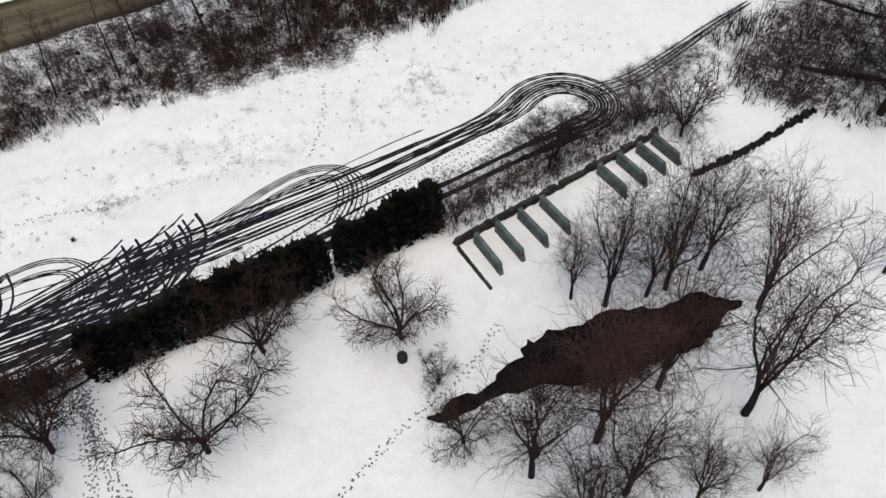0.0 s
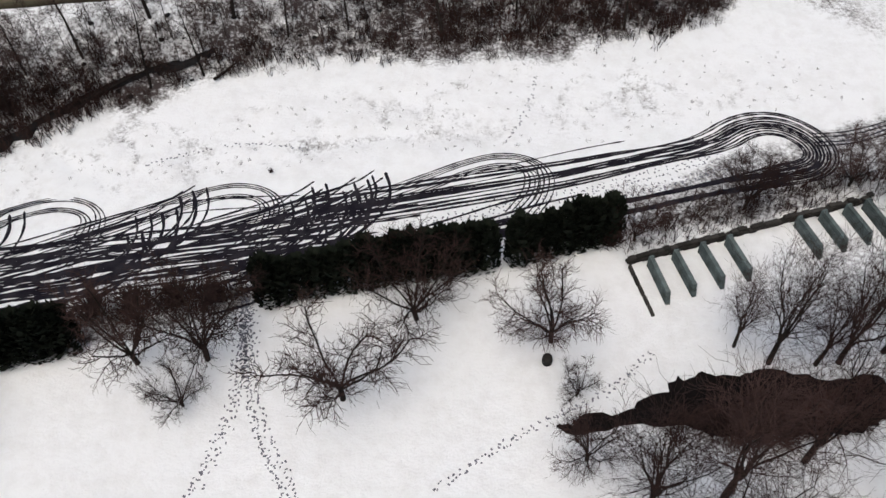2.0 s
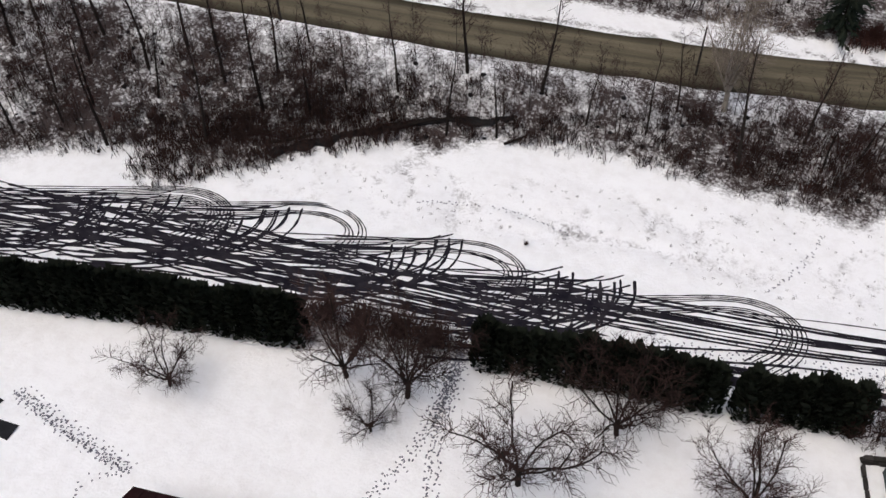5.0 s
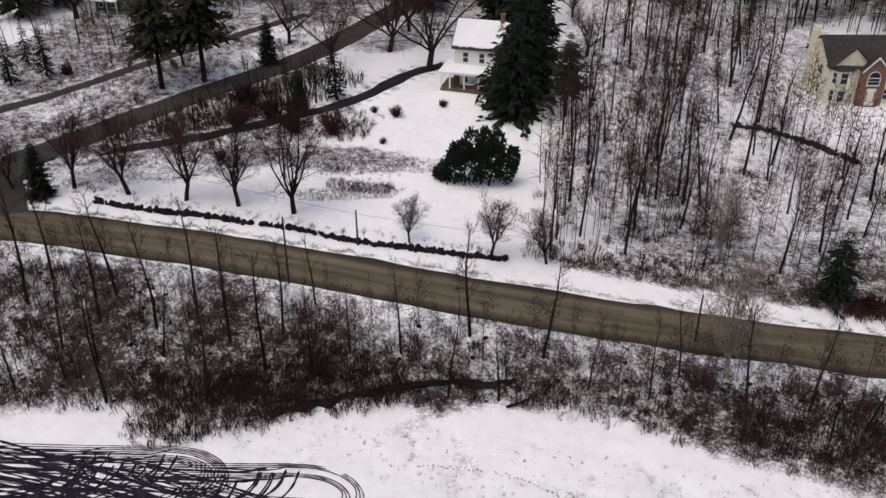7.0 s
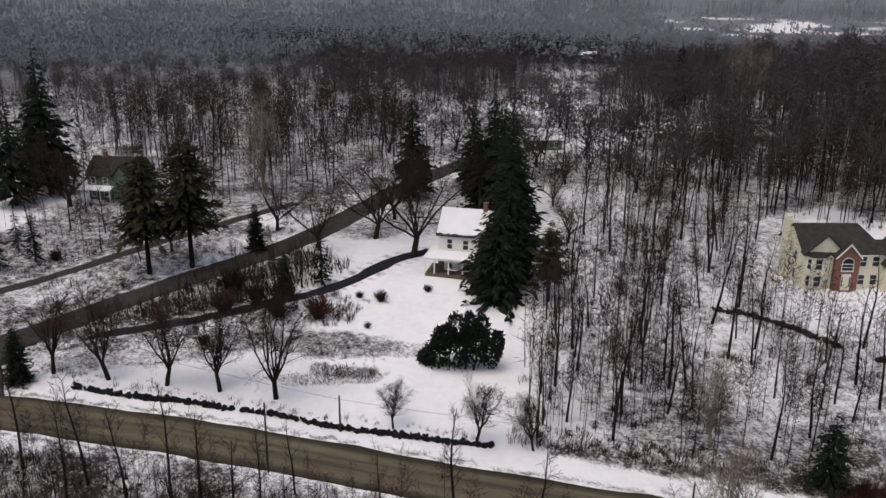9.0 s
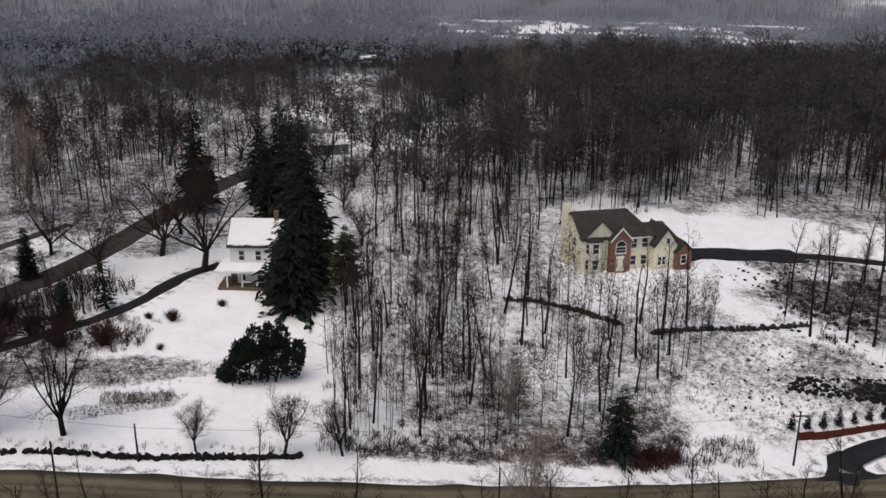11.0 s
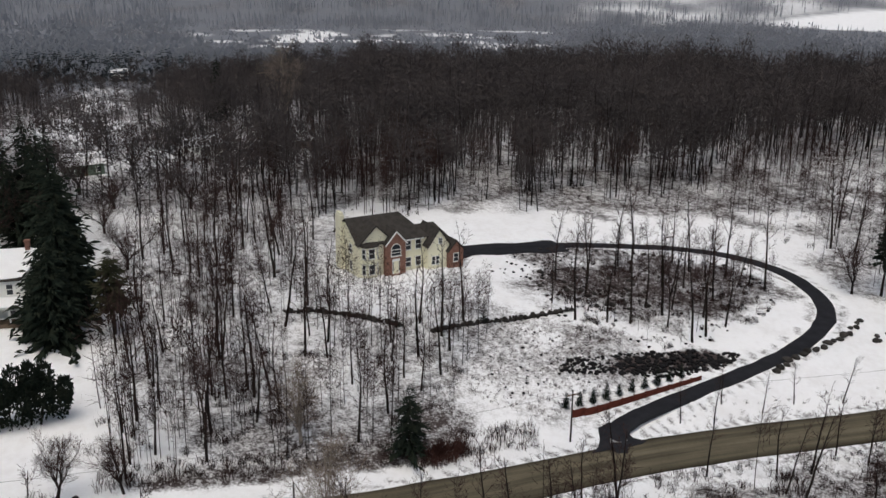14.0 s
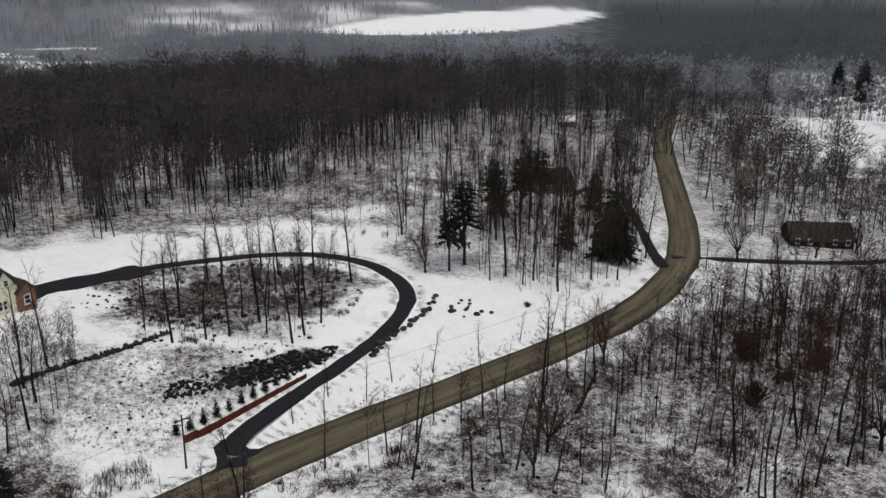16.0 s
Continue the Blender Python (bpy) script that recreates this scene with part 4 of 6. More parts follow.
def barrel(x, y):
    ob = thing("barrel", pose(x, y, 0), "dark round barrel standing in snow under a yard tree", "barrel")
    bm = bmesh.new()
    rings = [(.34, 0), (.4, .25), (.42, .45), (.4, .65), (.35, .9)]
    loops = [[bm.verts.new((r * math.cos(k * math.pi / 8), r * math.sin(k * math.pi / 8), z)) for k in range(16)] for r, z in rings]
    for a, b in zip(loops, loops[1:]):
        for k in range(16):
            bm.faces.new((a[k], a[(k + 1) % 16], b[(k + 1) % 16], b[k]))
    bm.faces.new(loops[-1])
    part("shell", bm, STONE, ob, smooth=True)
    for z in (.2, .7):
        bm = bmesh.new()
        bmesh.ops.create_cone(bm, segments=16, radius1=.425, radius2=.425, depth=.06, matrix=Matrix.Translation((0, 0, z)))
        part("hoop", bm, DARK_ASPHALT, ob)


barrel(5.7, 34.6)

strip("driveway", [(-64, 21.5, 0), (-58, 20.9, 0), (-52, 20.0, 0), (-49.5, 19.6, 0)], .45, DARK_ASPHALT, "dark wheel strip of a half-cleared drive", lift=.05, wobble=.1)
strip("driveway", [(-64, 18.6, 0), (-58, 18.3, 0), (-50, 17.9, 0), (-46.6, 18.2, 0)], .65, DARK_ASPHALT, "bare dark strip of a half-cleared drive", lift=.05, wobble=.1)

# ---- single trees ----
def yard_trees():
    """Broad bare trees on the lawn below the hedge and beside the pond."""
    rng = np.random.default_rng(31)
    lawn = "bare spreading yard tree on the snowy lawn"
    made = [bare_tree(spreading_tree(np.random.default_rng(440 + k), 6.5, sp, .17), lawn, "yard trees", name="yard_tree") for k, sp in enumerate((.95, .8, 1.0))]
    spots = [(-38.4, 27.0, .95, 2), (-26.0, 34.0, 1.45, 0), (-20.6, 34.4, 1.5, 1), (-21.7, 30.4, .75, 2), (-9.7, 31.2, 1.6, 0), (-4.5, 38.4, 1.35, 2), (6.1, 36.5, 1.3, 1),
             (8.2, 26.7, .9, 1), (-50, 10.5, .8, 1), (7.8, 31.8, .55, 0), (23.4, 50.2, .95, 1), (13.6, 46.6, .8, 2), (36.5, 50.5, 1.1, 1), (33, 53, .9, 0), (53.5, 28.0, .9, 2)]
    for i, (x, y, s, k) in enumerate(spots):
        if k in [q[3] for q in spots[:i]]:
            twin(made[k], x, y, rng.uniform(0, 360), s)
        else:
            place(made[k], x, y, rng.uniform(0, 360), s)
    tall = "tall many-limbed bare tree by the black pond"
    big = [bare_tree(spreading_tree(np.random.default_rng(50 + k), 16.5, .24, .3, rise=.12), tall, "pond trees", name="pond_tree") for k in range(2)]
    spots = [(28.8, 23.1, 1.15, 1), (17.5, 24.1, 1.0, 0), (17.9, 19.8, .8, 1), (12.1, 22.9, .85, 0), (23.6, 26.9, .9, 1), (22.0, 17.5, .6, 0), (27, 17.5, .5, 1),
             (22.6, 34.9, .8, 0), (27.9, 35.0, .85, 1), (26.1, 34.8, .65, 0), (31.5, 36.0, .75, 0), (34.2, 31.2, .85, 1), (20.2, 36.3, .5, 0), (45.7, 31.4, .5, 1), (14.0, 17.5, .8, 0)]
    for i, (x, y, s, k) in enumerate(spots):
        if i > 1:
            twin(big[k], x, y, rng.uniform(0, 360), s)
        else:
            place(big[k], x, y, 150 * i, s)


yard_trees()


def roadside_trees():
    rng = np.random.default_rng(61)
    first = bare_tree(spreading_tree(np.random.default_rng(62), 9.6, .42, .27, 3), "bare young street tree in the roadside snow", "roadside trees", name="street_tree")
    for i, (x, y, s) in enumerate([(-86.0, 76.8, 1.25), (-78.2, 79.2, 1.25), (-71.1, 81.2, 1.2), (-93.5, 74.5, 1.1), (-47.0, 84.0, .6), (-37.0, 86.5, .8), (-30.5, 88.5, .7), (-100.5, 70.5, .8)]):
        place(first, x, y, 0, s) if i == 0 else twin(first, x, y, rng.uniform(0, 360), s)
    maple = bare_tree(spreading_tree(np.random.default_rng(66), 15.0, .62, .36, 2, rise=.08), "large bare maple above the roadside wall", "roadside trees", name="street_tree")
    place(maple, -63.6, 83.1)
    old = bare_tree(spreading_tree(np.random.default_rng(63), 14.0, 1.0, .4, 3), "old broad dark bare tree beside the farmhouse drive", "farmhouse trees", name="old_tree")
    for i, (x, y, s) in enumerate([(-69.3, 132.0, 1.55), (-80.5, 138, 1.25), (-86.5, 128, 1.0), (-100, 134, .9), (-47.0, 150.7, .8), (-126, 142, .8), (-83, 150, 1.0), (-147, 127, 1.1), (-110, 116, .8), (-60, 188, .9), (-71, 199, 1.0), (-52, 204, .95), (-44, 188, .85), (-85, 214, 1.05), (-95, 204, 1.0), (-64, 216, 1.1), (-38, 201, .9), (-100, 226, 1.1), (-57, 171, .7), (-110, 196, .9), (-75, 186, .8)]):
        place(old, x, y, 0, s) if i == 0 else twin(old, x, y, rng.uniform(0, 360), s)
    pale = bare_tree(spreading_tree(np.random.default_rng(64), 13.0, .4, .33), "pale-barked bare sycamore on the road bank", "sycamores", PALE_BARK, material("pale_twigs", (.22, .18, .15), bump=0), name="sycamore")
    place(pale, -6.8, 78.9)
    twin(pale, -117, 153, 80, 1.5, "pale-barked sycamore at the edge of the woods")
    twin(pale, -12.0, 100.0, 40, .8, "pale-barked bare tree in the young roadside wood")
    twin(pale, -37, 300, 140, 1.9, "very tall pale-barked tree above the woods")
    twin(pale, 196, 168, 200, 1.3, "pale-barked bare tree across the road bend")
    east = bare_tree(spreading_tree(np.random.default_rng(65), 12.0, .55, .28), "dark bare tree in the brush below the road", "bank trees", name="bank_tree")
    for i, (x, y, s) in enumerate([(93.8, 120.3 - 14, .9), (67.4, 86.9, 1.0), (61.7, 82.1, .8), (161.3, 137.9, 1.1), (181, 131.5, .8), (192, 128, .75), (176, 138.5, .7), (110.0, 65.6, 1.1), (96.4, 101.0, .8), (56, 48, 1.5), (61, 52, 1.2), (84.9, 152, .9)]):
        place(east, x, y, 0, s) if i == 0 else twin(east, x, y, rng.uniform(0, 360), s)


roadside_trees()


def spruce(seed, height, radius, label, mat=None, start=.4, droop=.5, open_top=0.0, whorl=.45, per=8, taper=.9):
    rng = np.random.default_rng(seed)
    ob = thing("spruce", Matrix(), label, "evergreen tree", "evergreens")
    stem = []
    limb(stem, rng, (0, 0, -.3), (0, 0, 1), height * .97, .02 * height, .02, 6, .012, .1)
    raw("trunk", *tubes(stem, 7), BARK, ob, smooth=True)
    raw("needles", *needle_sprays(rng, height, radius, start, whorl, per, droop, taper, open_top), mat or NEEDLES, ob)
    return ob


def evergreens():
    rng = np.random.default_rng(71)
    tall = spruce(72, 22, 5.2, "very tall dark Norway spruce behind the farmhouse", start=2.0, whorl=.6, per=9)
    spots = [(-86.0, 164, 1.1), (-75.6, 172.2, 1.0), (-71.9, 173.8, 1.1), (-61.2, 157.7, 1.15), (-157.0, 122.0, 1.15), (-157.5, 131.5, 1.5), (-176, 112, 1.0), (-66.5, 166, 1.1), (-181, 128, 1.0), (-62, 318, 1.15), (-69, 160, .8), (-165, 136, 1.2)]
    for i, (x, y, s) in enumerate(spots):
        place(tall, x, y, 0, s) if i == 0 else twin(tall, x, y, rng.uniform(0, 360), s)
    broad = spruce(73, 14, 5.6, "broad dark spruce in front of the farmhouse", start=.3, whorl=.42, per=10, taper=.7)
    for i, (x, y, s) in enumerate([(-49.0, 121.5, 1.1), (-50.0, 128.5, 1.35), (-51.5, 125.0, .95), (-54.0, 140.0, 1.4), (543.7, 394.2, 1.7), (517.6, 356.5, 1.9)]):
        place(broad, x, y, 0, s) if i == 0 else twin(broad, x, y, rng.uniform(0, 360), s)
    olive = spruce(74, 23, 5.6, "olive-brown pine with a bare lower trunk", OLIVE, start=7.0, droop=.25, whorl=.42, per=10, taper=.55, open_top=.12)
    for i, (x, y, s) in enumerate([(-41.5, 124.5, .58), (-106.0, 106.0, .98), (-101.5, 111.5, 1.08)]):
        place(olive, x, y, 0, s) if i == 0 else twin(olive, x, y, rng.uniform(0, 360), s)
    small = spruce(75, 9, 2.0, "small blue-grey spruce on the snowy slope", start=.9, droop=.35, whorl=.5, per=7, open_top=.12)
    for i, (x, y, s) in enumerate([(-77.1, 114.6, 1.15), (-129.1, 95.2, 1.2), (-127.2, 101.1, 1.2), (-135, 104, 1.0), (0.0, 128.5, .45), (13.8, 131.0, .5)]):
        place(small, x, y, 0, s) if i == 0 else twin(small, x, y, rng.uniform(0, 360), s)
    column = spruce(76, 8.5, 1.9, "dense dark columnar cedar", start=.1, droop=-.2, whorl=.2, per=12, taper=.45)
    for i, (x, y, s) in enumerate([(-96.6, 123.0, 1.05), (-95.6, 70.8, .95), (-80.0, 108.5, .85)]):
        place(column, x, y, 0, s) if i == 0 else twin(column, x, y, rng.uniform(0, 360), s)
    pine = spruce(77, 19, 4.4, "tall open-crowned pine in the bare wood", start=9.0, droop=.2, whorl=.55, per=9, taper=.38, open_top=.12)
    for i, (x, y, s) in enumerate([(96.0, 154.7, 1.0), (90.6, 152.0, .75), (118.0, 176.0, .85), (128.9, 180.9, .9), (136, 186, .9), (124, 186, .8), (142, 190, .85), (113, 168, .75)]):
        place(pine, x, y, 0, s) if i == 0 else twin(pine, x, y, rng.uniform(0, 360), s)
    hemlock = spruce(78, 12, 3.4, "drooping dark hemlock among bare trees near the road", start=1.6, droop=.5, whorl=.5, per=8, taper=.6, open_top=.1)
    for i, (x, y, s) in enumerate([(1.6, 98.8, .85), (132.5, 146.0, 1.25), (129.0, 149.0, 1.1), (135.5, 151.5, 1.35), (141, 160, 1.2), (126, 158, .9), (155, 183, 1.1)]):
        place(hemlock, x, y, 0, s) if i == 0 else twin(hemlock, x, y, rng.uniform(0, 360), s)
    # a sprawling juniper on the lawn
    ob = thing("juniper", Matrix(), "wide sprawling dark juniper bush on the snowy slope", "bush")
    crowns = [((x, y, z), (r, r, r * h)) for x, y, z, r, h in ((0, 0, 1.8, 2.3, .9), (2.6, .6, 2.2, 2.1, 1), (-2.2, -.4, 1.4, 1.7, .9), (4.4, .8, 1.7, 1.5, 1), (.2, .8, 3.8, 1.3, 1.4), (3.4, .6, 4.2, 1.0, 1.5), (-1.9, -.5, 2.9, .9, 1.4), (5.4, .5, 3.0, .8, 1.5), (1.9, .3, 4.6, .8, 1.6), (-3.6, 0, .8, 1.2, .7), (1.2, .3, 2.6, 1.6, 1.2), (3.0, .4, 3.0, 1.3, 1.2), (-.9, 0, 3.2, 1.1, 1.2))]
    raw("foliage", *clump_crown(np.random.default_rng(79), crowns, 430, .36), NEEDLES, ob)
    for k in range(5):
        stem = []
        limb(stem, np.random.default_rng(80 + k), (k - 1.5, 0, -.2), ((k - 2) * .2, 0, 1), 3, .14, .05, 3, .1, .1)
        raw("stem", *tubes(stem, 5), BARK, ob)
    place(ob, -46.6, 100.6, 12, 1.08)
    ob.matrix_basis = ob.matrix_basis @ Matrix.Diagonal((1, 1, 1.3, 1))


evergreens()


# ---- woods ----
WOOD_SLOPE = [(-31.0, 90.5), (-38.0, 108), (-41.7, 118), (-42.7, 141.0), (-50.0, 160), (-34.9, 177.1), (-16, 168), (-14.5, 140), (1.4, 133.0), (17.8, 134.0), (12, 122), (9, 108), (-12.0, 95.5)]
WOOD_LEFT = [(-34, 92), (-40, 112), (-42, 140), (-28, 150), (-20, 125), (-14, 97)]
MOUND = [(26, 149), (38.3, 161), (60, 164), (71, 155), (66, 142.5), (49.3, 129), (33, 126), (24.2, 136)]
LOOP_RIGHT = [(83.0, 172), (110, 200), (144.6, 222.5), (190, 222), (141, 146), (118, 132), (103, 133), (95, 147.4)]
EAST_BANK = [(37.8, 93), (61.8, 97.5), (97.4, 104), (132.2, 117), (172.8, 105.4), (130, 70), (80, 58), (63.6, 76), (45.2, 86)]
ROAD_BANK = [(-90.5, 57.5), (-66.5, 63.5), (-47.1, 68.5), (-29.2, 72.5), (-12.2, 77.0), (9.9, 84.5), (28, 92), (24, 74), (-3.6, 71.5), (-25.8, 67), (-43.8, 59.5), (-60.7, 48), (-73.3, 43)]
BEHIND = [(-30.0, 180), (-14, 172), (10, 186), (26.5, 198.9), (80, 195), (82, 176), (109.9, 207.8), (126.8, 232), (30.2, 226), (-51.5, 214.7)]
WEST_WOOD = [(-124, 138), (-104, 150), (-97.3, 185.3), (-121.7, 225), (-185, 200), (-182.5, 165), (-155, 146)]


RIGHT_EDGE = [(97, 136), (104, 148), (118, 168), (150, 190), (170, 182), (150, 158), (122, 138)]


def wood_things():
    """Woodland trees that can be told apart, each a thing of its own."""
    rng = np.random.default_rng(90)
    kinds = [("slim bare woodland tree among brush and snow", [bare_tree(tall_tree(np.random.default_rng(91 + k), 13.0, .19, 13, .35 + .05 * k, .2), "slim bare woodland tree among brush and snow", "woodland trees") for k in range(4)]),
             ("tall bare tree at the edge of the woods", [bare_tree(tall_tree(np.random.default_rng(96 + k), 18.0, .2, 15, .35, .19, .03), "tall bare tree at the edge of the woods", "forest edge trees") for k in range(3)])]
    used = set()

    def put(kind, x, y, size):
        k = int(rng.integers(len(kinds[kind][1])))
        ob = kinds[kind][1][k]
        if (kind, k) in used:
            twin(ob, x, y, rng.uniform(0, 360), size)
        else:
            used.add((kind, k))
            place(ob, x, y, rng.uniform(0, 360), size)

    for seed, poly, count, apart, kind, lo, hi in ((1, WOOD_SLOPE, 66, 2.6, 0, .75, 1.25), (53, WOOD_LEFT, 10, 2.6, 0, .85, 1.4), (2, MOUND, 30, 3.0, 0, .75, 1.35), (3, LOOP_RIGHT, 76, 3.3, 1, .75, 1.2), (4, EAST_BANK, 64, 3.0, 0, .7, 1.35), (54, [(80, 60), (95, 100), (140, 115), (168, 104), (130, 70)], 26, 3.5, 1, .5, .85),
                                                   (11, RIGHT_EDGE, 16, 4.0, 1, .5, .85), (8, [(-165, 152), (-104, 140), (-97, 180), (-130, 205), (-172, 188)], 16, 5.0, 1, .55, .9), (9, [(-96, 88), (-88, 112), (-80, 122), (-78, 108), (-90, 90)], 9, 3.5, 0, .5, .8), (10, [(-150, 108), (-112, 98), (-108, 132), (-150, 150)], 8, 5.0, 0, .6, 1.0), (6, [(36, 108.5), (70, 111.5), (105, 122), (104, 125), (70, 117), (38, 112.5)], 10, 3.0, 0, .45, .65), (7, [(28, 93.5), (45, 99), (80, 105.5), (95, 108), (95, 104), (60, 98), (30, 90)], 9, 3.5, 0, .6, .95), (5, ROAD_BANK, 42, 3.4, 0, .65, 1.15)):
        for x, y in scatter(seed, poly, count, apart):
            put(kind, x, y, rng.uniform(lo, hi))


wood_things()


def joined(name, pieces, mat, label, category):
    """Many copies of a few shapes joined into one mesh: pieces are (verts, faces, x, y, z, turn, size)."""
    vs, fs, base = [], [], 0
    for v, f, x, y, z, turn, size in pieces:
        c, s = math.cos(turn), math.sin(turn)
        w = np.empty_like(v)
        w[:, 0], w[:, 1], w[:, 2] = (v[:, 0] * c - v[:, 1] * s) * size + x, (v[:, 0] * s + v[:, 1] * c) * size + y, v[:, 2] * size + z
        vs.append(w)
        fs.append(f + base)
        base += len(v)
    verts, faces = np.vstack(vs), np.vstack(fs)
    me = bpy.data.meshes.new(name)
    me.vertices.add(len(verts))
    me.vertices.foreach_set("co", verts.astype(np.float32).ravel())
    me.loops.add(faces.size)
    me.loops.foreach_set("vertex_index", faces.astype(np.int32).ravel())
    me.polygons.add(len(faces))
    me.polygons.foreach_set("loop_start", np.arange(0, faces.size, faces.shape[1], dtype=np.int32))
    me.update(calc_edges=True)
    me.validate()
    return tagged(finish(name, me, mat), label, category, kind="stuff")


def as_arrays(verts, faces):
    return np.array([tuple(v) for v in verts]), np.array(faces)


def woodland_shape(rng, height, blades, length, width, low=.42, wide=.26, trunk=.17):
    """A cheap far tree: a three-sided trunk, and a rounded crown of thin slivers for limbs and twigs."""
    wood = []
    limb(wood, rng, (0, 0, -.4), (rng.normal(0, .03), rng.normal(0, .03), 1), height * .9, trunk, .04, 4, .05, .04)
    middle, tall = height * (1 + low) / 2, height * (1 - low) / 2
    lobes = [Vector((rng.normal(0, .45), rng.normal(0, .45), rng.uniform(-.5, .6))) for _ in range(6)]
    verts, faces = [], []
    for i in range(blades):
        c = lobes[i % 6] * .8
        u = Vector(rng.normal(0, 1, 3)).normalized() * rng.uniform(.1, 1) ** .5 * .62
        q = c + u
        p = Vector((q.x * height * wide, q.y * height * wide, middle + q.z * tall))
        d = (Vector((q.x, q.y, .45 + q.z * .4)).normalized() + Vector(rng.normal(0, .5, 3))).normalized()
        w = Vector(rng.normal(0, 1, 3)).cross(d).normalized() * width * rng.uniform(.5, 1.2)
        h = length * rng.uniform(.5, 1.3)
        base = len(verts)
        verts.extend([p - d * h * .5 - w, p - d * h * .5 + w, p + d * h * .5])
        faces.append((base, base + 1, base + 2))
    return as_arrays(*tubes(wood, 3)), as_arrays(verts, faces)


def conifer_shape(rng, height, radius, tiers=15):
    """A cheap far conifer: tiers of drooping blades round a stem."""
    verts, faces = [], []
    for k in range(tiers):
        f = (k + rng.uniform(0, .8)) / tiers
        for a in rng.uniform(0, 6.28, 8):
            reach = radius * (1 - f) ** .8 * rng.uniform(.7, 1.15) + .3
            p, d = Vector((0, 0, height * (.08 + .92 * f))), Vector((math.cos(a), math.sin(a), -.25))
            w = Vector((-math.sin(a), math.cos(a), rng.normal(0, .4))) * (.25 * reach + .15)
            base = len(verts)
            verts.extend([p, p + d * reach * .5 + w, p + d * reach, p + d * reach * .5 - w])
            faces.extend([(base, base + 1, base + 2), (base, base + 2, base + 3)])
    return as_arrays(verts, faces)


def grove_shape(rng, many, radius, height, width):
    """A grove seen from far away: each tree a thin stem under a rounded crown of loose twig clumps."""
    verts, faces = [], []
    for _ in range(many):
        x, y = rng.normal(0, radius * .55, 2)
        h = height * rng.uniform(.65, 1.15)
        base = len(verts)
        verts.extend([(x - width * .3, y, -4), (x + width * .3, y, -4), (x, y, h * .8)])
        faces.append((base, base + 1, base + 2))
        for _ in range(6):
            c = Vector((x, y, h * rng.uniform(.45, 1.0))) + Vector((*rng.normal(0, width * 2.2, 2), 0))
            base = len(verts)
            a = rng.uniform(0, 6.28)
            side = Vector((math.cos(a), math.sin(a), 0)) * width * rng.uniform(.8, 1.7)
            verts.extend([c - side - Vector((0, 0, width * .4)), c + side * rng.uniform(.6, 1.2), c + side * rng.normal(0, .3) + Vector((0, 0, width * rng.uniform(1.2, 2.6)))])
            faces.append((base, base + 1, base + 2))
    return as_arrays(verts, faces)


def stem_grove(rng, many, radius, height, width):
    """A thin grove on the far slopes: upright stems with narrow tops."""
    verts, faces = [], []
    for _ in range(many):
        x, y = rng.normal(0, radius * .55, 2)
        a, h, w = rng.uniform(0, 6.28), height * rng.uniform(.6, 1.15), width * rng.uniform(.5, 1.3)
        c, q = math.cos(a) * w, math.sin(a) * w
        base = len(verts)
        verts.extend([(x - c * .4, y - q * .4, -4), (x + c * .4, y + q * .4, -4), (x + c, y + q, h * .65), (x, y, h), (x - c, y - q, h * .65)])
        faces.extend([(base, base + 1, base + 2), (base, base + 2, base + 4), (base + 4, base + 2, base + 3)])
    return as_arrays(verts, faces)


def gaps(x, y, rng):
    """Snowy clearings among the houses behind the farmhouse, and by the valley houses: True where no tree stands."""
    free = np.zeros(len(x), bool)
    for cx, cy, a, b, turn, much in ((-108, 300, 36, 62, 20, .88), (-75, 228, 24, 20, 0, .9), (-150, 470, 32, 150, 17, .6), (-52, 238, 20, 14, 0, .85), (-72, 262, 30, 12, 20, .9), (-180, 560, 60, 40, 0, .8), (340, 225, 60, 60, 0, .92), (500, 340, 80, 50, 30, .75), (216, 262, 14, 16, 0, .9)):
        c, s = math.cos(radians(turn)), math.sin(radians(turn))
        u, v = (x - cx) * c + (y - cy) * s, -(x - cx) * s + (y - cy) * c
        free |= (np.hypot(u / a, v / b) < 1) & (rng.uniform(0, 1, len(x)) < much)
    return free


